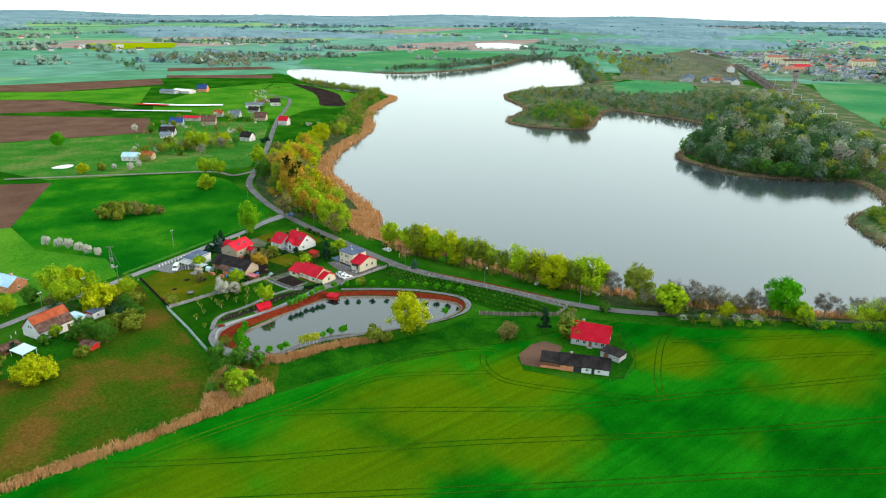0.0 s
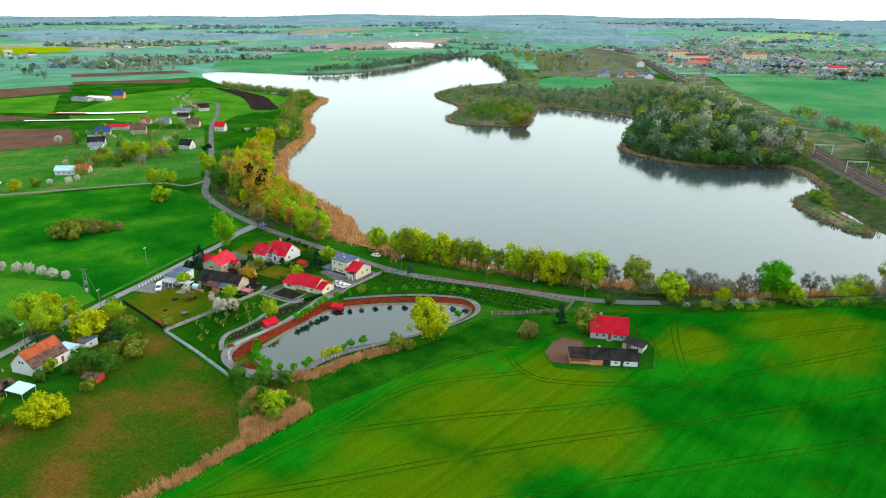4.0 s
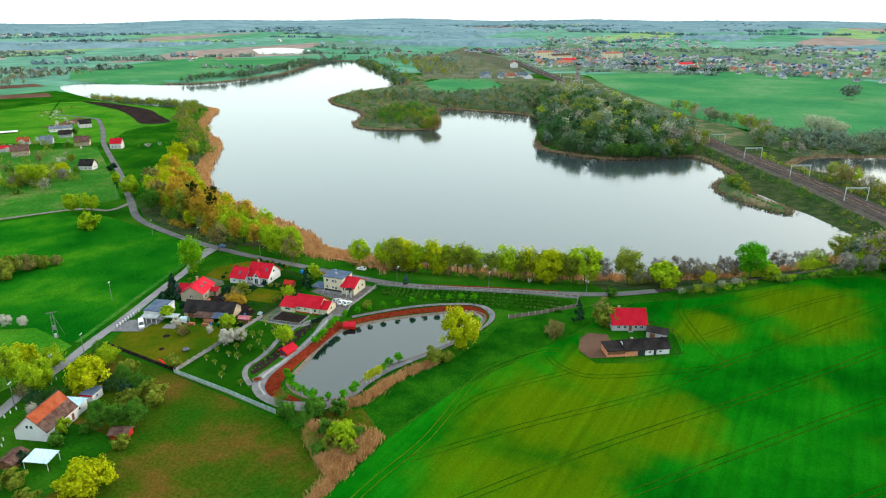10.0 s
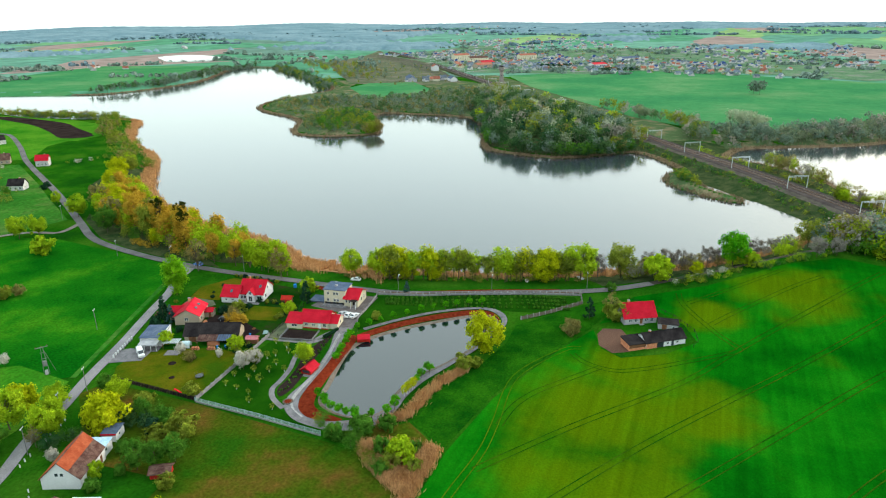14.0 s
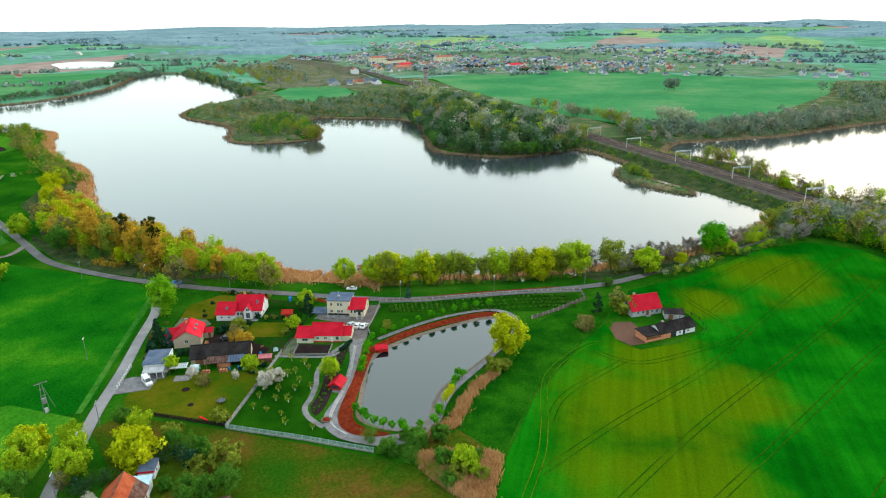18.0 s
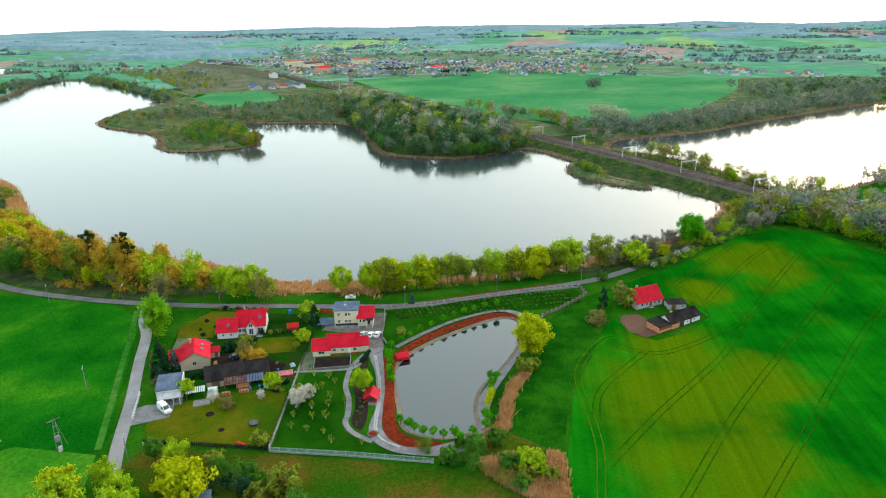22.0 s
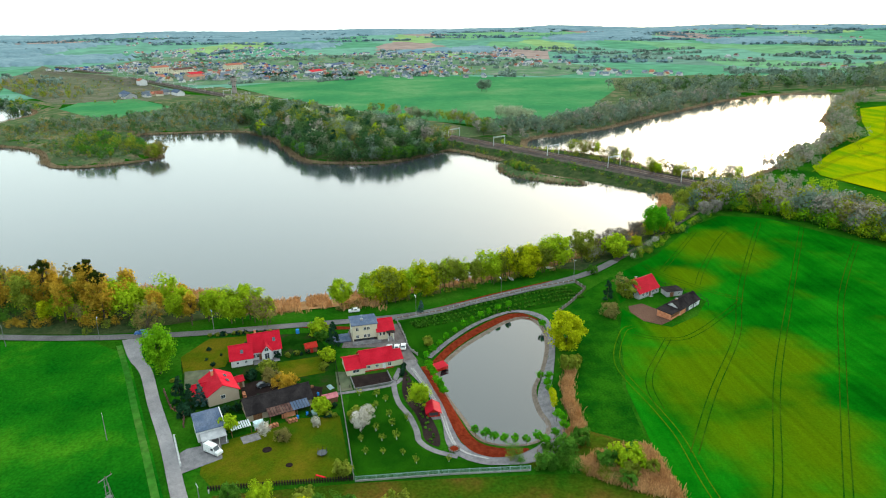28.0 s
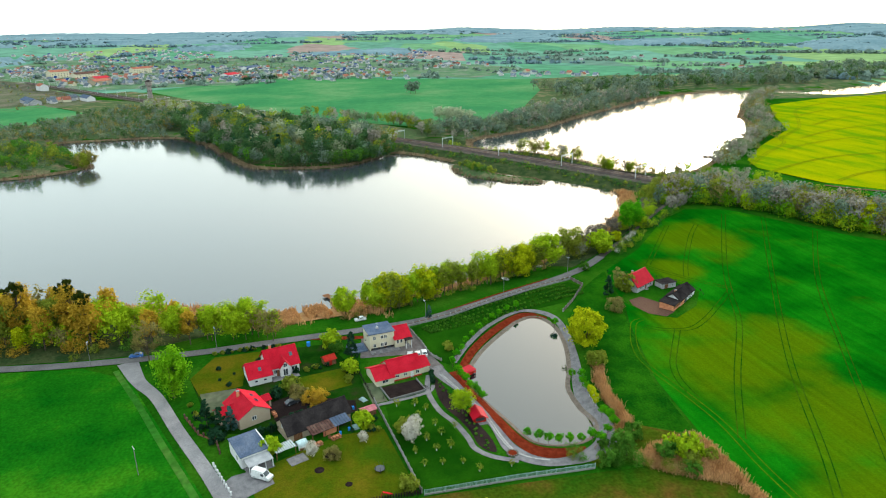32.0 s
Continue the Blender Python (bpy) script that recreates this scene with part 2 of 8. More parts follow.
WHITE_W = mat("white_plaster", (0.54, 0.54, 0.555), (0.59, 0.59, 0.6), None, 3, 10, 0.9, 0.0, grain=0.05)
CREAM_W = mat("cream_plaster", (0.5, 0.455, 0.345), (0.54, 0.495, 0.375), None, 3, 10, 0.9, 0.0, grain=0.05)
BEIGE_W = mat("beige_plaster", (0.335, 0.27, 0.205), (0.37, 0.3, 0.23), None, 3, 10, 0.9, 0.0, grain=0.05)
GREY_W = mat("grey_plaster", (0.28, 0.28, 0.3), (0.38, 0.38, 0.4), None, 2, 8, 0.9, 0.0, grain=0.05)
BRICK = mat("red_brick", (0.42, 0.15, 0.08), (0.55, 0.24, 0.13), None, 1, 8, 0.9, 0.02)
WOOD = mat("brown_wood", (0.12, 0.055, 0.03), (0.20, 0.10, 0.055), None, 0.6, 8, 0.8, 0.0)
REDWOOD = mat("red_stained_wood", (0.28, 0.018, 0.014), (0.38, 0.03, 0.02), None, 1, 8, 0.7, 0.0)
CONCRETE = mat("pale_concrete", (0.19, 0.18, 0.19), (0.28, 0.27, 0.275), None, 1.5, 8, 0.9, 0.0)
STEEL = mat("galvanised_steel", (0.42, 0.47, 0.50), (0.55, 0.60, 0.62), None, 2, 6, 0.5, 0.0, metal=0.3)
GREENMETAL = mat("pale_green_fence", (0.2, 0.3, 0.31), (0.27, 0.37, 0.38), None, 2, 6, 0.6, 0.0)
RAILSTEEL = mat("rail_steel", (0.22, 0.18, 0.16), (0.34, 0.30, 0.28), None, 2, 6, 0.45, 0.0, metal=0.7)
WHITE_P = mat("white_paint", (0.55, 0.56, 0.58), (0.62, 0.63, 0.64), None, 2, 6, 0.35, 0.0, spec=0.5)
BLUE_P = mat("blue_paint", (0.03, 0.10, 0.32), (0.04, 0.13, 0.40), None, 2, 6, 0.3, 0.0, spec=0.5)
DARK_P = mat("dark_paint", (0.02, 0.025, 0.035), (0.03, 0.035, 0.045), None, 2, 6, 0.3, 0.0, spec=0.5)
LAMPGREY = mat("weathered_grey_pole", (0.13, 0.13, 0.135), (0.18, 0.18, 0.185), None, 2, 6, 0.8)
RUBBER = mat("black_rubber", (0.012, 0.012, 0.012), (0.02, 0.02, 0.02), None, 1, 4, 0.8, 0.0)
PALESTONE = mat("pale_paver", (0.25, 0.24, 0.245), (0.33, 0.32, 0.32), None, 1, 6, 0.9)
DARKWOOD = mat("dark_wood", (0.018, 0.014, 0.014), (0.035, 0.027, 0.025), None, 1, 6, 0.8)
REDPLASTIC = mat("red_plastic", (0.45, 0.012, 0.02), (0.5, 0.02, 0.03), None, 1, 6, 0.4)
BLUEPLASTIC = mat("blue_plastic", (0.02, 0.16, 0.5), (0.03, 0.2, 0.55), None, 1, 6, 0.4)
PINKROOF = mat("faded_pink_roof", (0.40, 0.12, 0.15), (0.5, 0.18, 0.2), None, 1, 6, 0.7)
SILVER = mat("silver_paint", (0.30, 0.32, 0.34), (0.36, 0.38, 0.40), None, 2, 6, 0.3, spec=0.5)
BLUE_ROOF = mat("blue_roof", (0.02, 0.045, 0.14), (0.03, 0.06, 0.18), None, 3, 8, 0.6)
GLASS = glass_mat()
YARD = mat("yard_gravel", (0.068, 0.088, 0.050), (0.145, 0.125, 0.10), (0.095, 0.105, 0.065), 34, 14, 0.95)
BARK = mat("tree_bark", (0.06, 0.045, 0.032), (0.12, 0.095, 0.07), None, 0.6, 5, 0.95, 0.03)
TWIG = mat("bare_twigs", (0.10, 0.085, 0.068), (0.165, 0.14, 0.115), None, 3, 4, 0.95, 0.0, rnd=-0.2)


def leaf(name, c1, c2, thin=0.42, vary=0.24):
    return mat(name, c1, c2, None, 3.5, 3, 0.9, 0.0, spec=0.0, rnd=-vary, thin=thin)


L_YELLOW = leaf("yellow_green_leaves", (0.29, 0.35, 0.005), (0.45, 0.48, 0.010))
L_LIME = leaf("lime_leaves", (0.2, 0.33, 0.01), (0.35, 0.47, 0.016))
L_BRIGHT = leaf("bright_green_leaves", (0.035, 0.23, 0.005), (0.1, 0.36, 0.008))
L_OLIVE = leaf("olive_leaves", (0.135, 0.185, 0.018), (0.235, 0.275, 0.034))
L_MID = leaf("mid_green_leaves", (0.04, 0.14, 0.014), (0.09, 0.22, 0.024))
L_DARK = leaf("dark_needles", (0.008, 0.030, 0.014), (0.018, 0.055, 0.028), 0.1)
L_BLUE = leaf("blue_spruce_needles", (0.025, 0.07, 0.065), (0.06, 0.12, 0.11), 0.1)
L_ORANGE = leaf("bronze_spring_leaves", (0.36, 0.225, 0.022), (0.5, 0.33, 0.035))
L_BROWN = leaf("budding_brown_twigs", (0.16, 0.145, 0.045), (0.25, 0.215, 0.07))
L_SILVER = leaf("silver_willow_leaves", (0.27, 0.32, 0.21), (0.38, 0.43, 0.30), 0.42, 0.12)
L_GREY = leaf("grey_budding_twigs", (0.215, 0.20, 0.170), (0.31, 0.292, 0.25), 0.42, 0.14)
L_WHITE = leaf("white_blossom", (0.42, 0.4, 0.34), (0.58, 0.56, 0.52))
L_DARKOLIVE = leaf("mistletoe_leaves", (0.018, 0.03, 0.004), (0.04, 0.05, 0.008), 0.1)
# Pale blue-grey woods: the haze of distance is put into this colour.
HAZED_WOOD = mat("haze_tinted_woods", (0.11, 0.185, 0.22), (0.17, 0.25, 0.285), None, 120, 10, 0.95, 0.0, grain=0.12)
# Sedge colour, lightened to take in some haze over the spit.
MARSH = mat("dry_marsh_sedge", (0.062, 0.080, 0.040), (0.16, 0.13, 0.080), (0.055, 0.095, 0.038), 18, 12, 0.95, 0.1)
# Garden and street tones, paled a little to put haze in the colour.
TOWN = mat("town_gardens", (0.075, 0.125, 0.085), (0.17, 0.175, 0.155), (0.085, 0.165, 0.085), 45, 12, 0.95)
L_WOOD = leaf("woodland_leaves", (0.042, 0.105, 0.036), (0.095, 0.17, 0.058), 0.42, 0.16)
# Pale cool leaf green: haze over the farther trees is mixed into it.
L_HAZED = leaf("hazed_wood_leaves", (0.105, 0.16, 0.12), (0.165, 0.22, 0.165), 0.25, 0.14)

# Grey-green carr, its tone raised for the haze in front of it.
L_CARR = leaf("grey_green_carr_leaves", (0.13, 0.17, 0.10), (0.205, 0.245, 0.155), 0.42, 0.14)
L_CONIFER = leaf("wood_spruce_needles", (0.012, 0.045, 0.022), (0.03, 0.085, 0.04), 0.1)
L_DUSK = leaf("deep_green_leaves", (0.022, 0.075, 0.028), (0.06, 0.13, 0.045))


SLATE = mat("blue_grey_slate", (0.09, 0.115, 0.155), (0.16, 0.185, 0.22), None, 3, 8, 0.7, rnd=0.3)
TERRA = mat("faded_terracotta", (0.24, 0.085, 0.06), (0.33, 0.14, 0.10), None, 3, 8, 0.85, rnd=0.25)
TOWN_W = mat("faded_town_plaster", (0.40, 0.40, 0.41), (0.52, 0.50, 0.49), None, 5, 8, 0.9, rnd=0.2)


# ---- geometry helpers ----
def smooth(a, b, v):
    t = np.clip((np.asarray(v, float) - a) / (b - a), 0, 1)
    return t * t * (3 - 2 * t)


def spline(pts, n=6, closed=True):
    """Catmull-Rom curve through the points."""
    p = np.array(pts, float)
    m = len(p)
    out = []
    for i in range(m if closed else m - 1):
        if closed:
            a, b, c, d = p[i - 1], p[i], p[(i + 1) % m], p[(i + 2) % m]
        else:
            a, b, c, d = p[max(i - 1, 0)], p[i], p[i + 1], p[min(i + 2, m - 1)]
        for k in range(n):
            t = k / n
            out.append(0.5 * (2 * b + (c - a) * t + (2 * a - 5 * b + 4 * c - d) * t * t + (3 * b - a - 3 * c + d) * t ** 3))
    if not closed:
        out.append(p[-1])
    return np.array(out)


def sdist(poly, X, Y):
    """Signed distance to a closed polygon, negative inside."""
    X, Y = np.asarray(X, float), np.asarray(Y, float)
    best = np.full(X.shape, 1e18)
    odd = np.zeros(X.shape, bool)
    q = np.roll(poly, -1, axis=0)
    for (ax, ay), (bx, by) in zip(poly, q):
        dx, dy = bx - ax, by - ay
        L2 = dx * dx + dy * dy + 1e-12
        t = np.clip(((X - ax) * dx + (Y - ay) * dy) / L2, 0, 1)
        best = np.minimum(best, (X - ax - t * dx) ** 2 + (Y - ay - t * dy) ** 2)
        if ay != by:
            odd ^= ((ay > Y) != (by > Y)) & (X < (bx - ax) * (Y - ay) / (by - ay) + ax)
    return np.where(odd, -1, 1) * np.sqrt(best)


def ldist(line, X, Y):
    """Distance to an open polyline."""
    best = np.full(np.shape(X), 1e18)
    for (ax, ay), (bx, by) in zip(line[:-1], line[1:]):
        dx, dy = bx - ax, by - ay
        t = np.clip(((X - ax) * dx + (Y - ay) * dy) / (dx * dx + dy * dy + 1e-12), 0, 1)
        best = np.minimum(best, (X - ax - t * dx) ** 2 + (Y - ay - t * dy) ** 2)
    return np.sqrt(best)


class Geo:
    """Collects vertices and faces of one mesh."""

    def __init__(self):
        self.v, self.f = [], []

    def add(self, vs, fs):
        k = len(self.v)
        self.v += [tuple(p) for p in vs]
        self.f += [tuple(i + k for i in q) for q in fs]
        return self

    def box(self, x0, y0, z0, x1, y1, z1):
        return self.add([(x0, y0, z0), (x1, y0, z0), (x1, y1, z0), (x0, y1, z0), (x0, y0, z1), (x1, y0, z1), (x1, y1, z1), (x0, y1, z1)],
                        [(3, 2, 1, 0), (4, 5, 6, 7), (0, 1, 5, 4), (1, 2, 6, 5), (2, 3, 7, 6), (3, 0, 4, 7)])

    def bar(self, a, b, w, h=None):
        """A square bar from a to b."""
        a, b = Vector(a), Vector(b)
        d = (b - a).normalized()
        s = d.cross(Vector((0, 0, 1)))
        s = s.normalized() if s.length > 1e-4 else Vector((1, 0, 0))
        u = s.cross(d).normalized()
        s, u = s * w / 2, u * (h or w) / 2
        return self.add([p + i * s + j * u for p in (a, b) for i, j in ((-1, -1), (1, -1), (1, 1), (-1, 1))],
                        [(3, 2, 1, 0), (4, 5, 6, 7), (0, 1, 5, 4), (1, 2, 6, 5), (2, 3, 7, 6), (3, 0, 4, 7)])

    def tube(self, a, b, r0, r1, n=6):
        a, b = Vector(a), Vector(b)
        d = (b - a).normalized()
        s = d.orthogonal().normalized()
        u = d.cross(s)
        vs = [p + (s * math.cos(2 * math.pi * i / n) + u * math.sin(2 * math.pi * i / n)) * r for p, r in ((a, r0), (b, r1)) for i in range(n)]
        return self.add(vs, [(i, (i + 1) % n, n + (i + 1) % n, n + i) for i in range(n)] + [tuple(range(n))[::-1], tuple(range(n, 2 * n))])

    def slab(self, quad, t):
        """A thick plate below a four-cornered face."""
        q = [Vector(p) for p in quad]
        nrm = (q[1] - q[0]).cross(q[3] - q[0]).normalized() * t
        vs = q + [p - nrm for p in q]
        return self.add(vs, [(0, 1, 2, 3), (7, 6, 5, 4), (0, 4, 5, 1), (1, 5, 6, 2), (2, 6, 7, 3), (3, 7, 4, 0)])


def mesh(name, geo, material):
    me = bpy.data.meshes.new(name)
    me.from_pydata(geo.v, [], geo.f)
    me.update()
    for m in (material if isinstance(material, (list, tuple)) else [material]):
        me.materials.append(m)
    return me


def part(name, geo, material, parent, label=""):
    ob = new(name, mesh(name, geo, material))
    ob.parent = parent
    return tagged(ob, label)


def empty(name, x, y, z, rot=0, label="", category="", group="", kind=""):
    ob = new(name)
    ob.matrix_world = pose(x, y, z, 0, 0, rot)
    return tagged(ob, label, category, group, kind)


# ---- terrain ----
LAKE_Z, POND_Z, BASE_Z = -7.3, -4.7, -3.3
SHORE_NEAR = [(326, 45), (298, 55), (272, 72), (250, 92), (236, 106), (222, 128), (206, 155), (192, 188), (183, 222), (179, 252), (176, 272),
              (188, 293), (197, 318), (203, 345), (211, 375), (224, 406), (252, 444), (304, 495), (346, 538), (383, 599), (440, 660), (496, 716),
              (478, 790), (474, 877), (506, 1022), (547, 1118), (594, 1150), (636, 1089)]
SHORE_FAR = [(692, 988), (814, 980), (958, 1026), (1210, 1166), (1290, 1138), (1200, 985), (991, 783), (866, 689), (740, 690), (632, 650),
             (570, 549), (500, 505), (478, 480), (483, 447), (510, 415), (545, 428), (640, 482), (656, 430), (650, 370), (590, 330), (485, 293),
             (461, 253), (464, 210), (505, 167), (462, 132), (425, 117), (396, 95), (372, 74), (350, 58)]
LAKE = spline(SHORE_NEAR + SHORE_FAR, 5)
LAKE_E = spline([(508, 94), (553, 85), (574, 58), (614, -11), (668, -66), (765, -173), (847, -269), (905, -390), (869, -467), (755, -370),
                 (640, -272), (545, -220), (456, -133), (386, -59), (367, -23), (388, 12), (448, 32), (494, 67)], 5)
LAKE_C = spline([(905, -440), (860, -555), (960, -787), (1050, -930), (950, -900), (830, -661), (800, -540)], 5)
ISLET = spline([(440, 130), (425, 132), (408, 131), (399, 127), (389.6, 119), (378.6, 108), (369, 95), (366.5, 85), (373, 84), (381, 90), (391, 101), (404, 109), (420, 117), (436, 123)], 4)
POND = spline([(115, 203), (126, 196), (137, 186), (146, 176), (147, 169), (138, 166), (124, 168), (109, 173), (98, 178), (87, 179), (80, 178),
               (75, 180), (72, 185), (72.5, 192), (76, 197), (86, 200), (98, 203.5), (107, 205)], 5)
RAIL = spline([(190, -80), (257, -35), (324, 8), (400, 54), (451, 86), (547, 152), (789, 308), (916, 395), (1182, 575), (1660, 900), (2325, 1397)], 4, False)
WATERS = (LAKE, LAKE_E, LAKE_C)


def ground_z(X, Y):
    X, Y = np.asarray(X, float), np.asarray(Y, float)
    r = np.hypot(X, Y - 100)
    z = np.full(X.shape, BASE_Z)
    z = z + 6.0 * np.exp(-((X - 240) ** 2 + (Y - 34) ** 2) / (2 * 46 ** 2))
    z = z + 1.6 * np.exp(-((X - 12) ** 2 + (Y - 228) ** 2) / (2 * 22 ** 2))
    z = z + smooth(0, 120, -Y + 60) * 1.5 * smooth(300, 120, X)
    roll = np.sin(X / 310 + 1.3) * np.sin(Y / 270 + 0.4) + 0.6 * np.sin((X + Y) / 170)
    z = z + roll * 5.0 * smooth(900, 2600, r) + (34 + 40 * smooth(75, 35, np.degrees(np.arctan2(Y, X)))) * smooth(1800, 4900, r) + 9 * np.sin(np.arctan2(Y, X) * 23) * smooth(3600, 4900, r)
    for w in WATERS:
        box = (X > w[:, 0].min() - 40) & (X < w[:, 0].max() + 40) & (Y > w[:, 1].min() - 40) & (Y < w[:, 1].max() + 40)
        if not box.any():
            continue
        d = sdist(w, X[box], Y[box])
        zb = z[box]
        zo = LAKE_Z + 0.12 + (zb - LAKE_Z - 0.12) * smooth(-2, 22, d)
        z[box] = np.where(d > 0, zo, LAKE_Z + 0.1 - np.minimum(3, 0.2 * -d))
    box = (X > 355) & (X < 452) & (Y > 72) & (Y < 145)
    if box.any():
        d = sdist(ISLET, X[box], Y[box])
        z[box] = np.where(d < 3, np.maximum(z[box], LAKE_Z + 0.5 - 0.35 * d), z[box])
    box = (X > 60) & (X < 160) & (Y > 155) & (Y < 217)
    if box.any():
        d = sdist(POND, X[box], Y[box])
        z[box] = np.where(d > 0, POND_Z + 0.1 + (z[box] - POND_Z - 0.1) * smooth(0, 4.2, d), POND_Z - np.minimum(1.5, 0.5 * -d))
    return z


def gz(x, y):
    return float(ground_z(np.array([x]), np.array([y]))[0])


def axis(fine0, fine1, step, mid0, mid1, mstep, end):
    a = list(np.arange(fine0, fine1 + 0.01, step))
    b = list(np.arange(a[-1] + mstep, mid1, mstep))
    c = list(np.arange(a[0] - mstep, mid0, -mstep))[::-1]
    lo, hi = (c[0] if c else a[0]), (b[-1] if b else a[-1])
    up, s = [], mstep
    while hi < end - s:
        s *= 1.22
        hi += s
        up.append(min(hi, end))
    dn, s = [], mstep
    while lo > -end + s:
        s *= 1.22
        lo -= s
        dn.append(max(lo, -end))
    dn[-1], up[-1] = -end, end
    return np.array(dn[::-1] + c + a + b + up)


def build_ground():
    ax = axis(-30, 440, 3.2, -60, 1300, 11, 4950)
    ay = axis(-70, 420, 3.2, -560, 1220, 11, 4950)
    X, Y = np.meshgrid(ax, ay, indexing="ij")
    m = np.maximum(np.abs(X), np.abs(Y))
    r = np.hypot(X, Y) + 1e-9
    k = 1 + (m / r - 1) * smooth(1900, 4950, m)
    X, Y = X * k, Y * k
    Z = ground_z(X, Y)
    nx, ny = X.shape
    idx = np.arange(nx * ny).reshape(nx, ny)
    faces = np.stack([idx[:-1, :-1], idx[1:, :-1], idx[1:, 1:], idx[:-1, 1:]], -1).reshape(-1, 4)
    me = bpy.data.meshes.new("ground")
    me.from_pydata(np.stack([X, Y, Z], -1).reshape(-1, 3).tolist(), [], faces.tolist())
    cx, cy = X.reshape(-1)[faces].mean(1), Y.reshape(-1)[faces].mean(1)
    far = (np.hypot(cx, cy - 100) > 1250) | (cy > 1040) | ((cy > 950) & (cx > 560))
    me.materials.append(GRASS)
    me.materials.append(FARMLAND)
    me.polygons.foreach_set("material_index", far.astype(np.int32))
    me.polygons.foreach_set("use_smooth", np.ones(len(faces), bool))
    me.update()
    return tagged(new("ground", me), "rolling green farmland and grass reaching the horizon", "ground", kind="structure")


def farmland_mat():
    """A patchwork of fields: cells of differing colours, paled and cooled to stand for haze, with fine grain."""
    m = bpy.data.materials.new("hazed_patchwork_fields")
    m.use_nodes = True
    N, K = m.node_tree.nodes, m.node_tree.links
    b = N["Principled BSDF"]
    b.inputs["Roughness"].default_value, b.inputs["Specular IOR Level"].default_value = 0.95, 0.0
    geo = N.new("ShaderNodeNewGeometry")
    mp = N.new("ShaderNodeMapping")
    mp.inputs["Scale"].default_value = (1 / 520, 1 / 210, 0)
    mp.inputs["Rotation"].default_value = (0, 0, 0.5)
    vo = N.new("ShaderNodeTexVoronoi")
    vo.voronoi_dimensions, vo.distance = "2D", "CHEBYCHEV"
    vo.inputs["Scale"].default_value, vo.inputs["Randomness"].default_value = 1.0, 0.8
    K.new(geo.outputs["Position"], mp.inputs[0])
    K.new(mp.outputs[0], vo.inputs["Vector"])
    sep = N.new("ShaderNodeSeparateColor")
    K.new(vo.outputs["Color"], sep.inputs[0])
    rp = N.new("ShaderNodeValToRGB")
    rp.color_ramp.interpolation = "CONSTANT"
    # field colours with the bluish haze of distance already mixed in
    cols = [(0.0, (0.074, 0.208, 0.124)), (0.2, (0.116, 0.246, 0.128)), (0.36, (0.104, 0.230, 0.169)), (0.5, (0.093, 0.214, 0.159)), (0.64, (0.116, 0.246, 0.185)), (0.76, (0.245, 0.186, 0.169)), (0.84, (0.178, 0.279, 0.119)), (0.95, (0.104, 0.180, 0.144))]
    rp.color_ramp.elements[0].color = (*cols[0][1], 1)
    rp.color_ramp.elements[1].position, rp.color_ramp.elements[1].color = cols[1][0], (*cols[1][1], 1)
    for p, c in cols[2:]:
        e = rp.color_ramp.elements.new(p)
        e.color = (*c, 1)
    K.new(sep.outputs[0], rp.inputs[0])
    n = N.new("ShaderNodeTexNoise")
    n.inputs["Scale"].default_value, n.inputs["Detail"].default_value = 0.02, 6
    K.new(geo.outputs["Position"], n.inputs["Vector"])
    v = N.new("ShaderNodeMapRange")
    v.inputs[1].default_value, v.inputs[2].default_value, v.inputs[3].default_value, v.inputs[4].default_value = 0.3, 0.7, 0.75, 1.25
    K.new(n.outputs["Fac"], v.inputs[0])
    mul = N.new("ShaderNodeVectorMath")
    mul.operation = "SCALE"
    K.new(rp.outputs[0], mul.inputs[0])
    K.new(v.outputs[0], mul.inputs[3])
    K.new(mul.outputs[0], b.inputs["Base Color"])
    return m


FARMLAND = farmland_mat()
build_ground()


def flat_water(name, poly, z, material, label):
    g = Geo()
    g.add([(x, y, z) for x, y in poly], [tuple(range(len(poly)))])
    me = mesh(name, g, material)
    bm = bmesh.new()
    bm.from_mesh(me)
    bmesh.ops.triangulate(bm, faces=bm.faces[:])
    bmesh.ops.recalc_face_normals(bm, faces=bm.faces[:])
    if bm.faces[:][0].normal.z < 0:
        bmesh.ops.reverse_faces(bm, faces=bm.faces[:])
    bm.to_mesh(me)
    bm.free()
    return tagged(new(name, me), label, "water", kind="structure")


def grown(poly, d):
    """The polygon pushed outwards by d."""
    t = np.roll(poly, -1, 0) - np.roll(poly, 1, 0)
    t /= np.linalg.norm(t, axis=1)[:, None] + 1e-9
    n = np.stack([t[:, 1], -t[:, 0]], 1)
    area = np.sum(poly[:, 0] * np.roll(poly[:, 1], -1) - poly[:, 1] * np.roll(poly[:, 0], -1))
    return poly + n * (d if area > 0 else -d)


flat_water("lake_water", LAKE, LAKE_Z, LAKE_W, "calm grey lake mirroring a bright sky")
flat_water("lake_water_east", LAKE_E, LAKE_Z, LAKE_W, "bright lake beyond the railway bank")
flat_water("lake_water_channel", LAKE_C, LAKE_Z, LAKE_W, "distant arm of the lake behind trees")
flat_water("pond_water", grown(POND, 0.4), POND_Z + 0.06, POND_W, "still dark garden pond mirroring the sky")


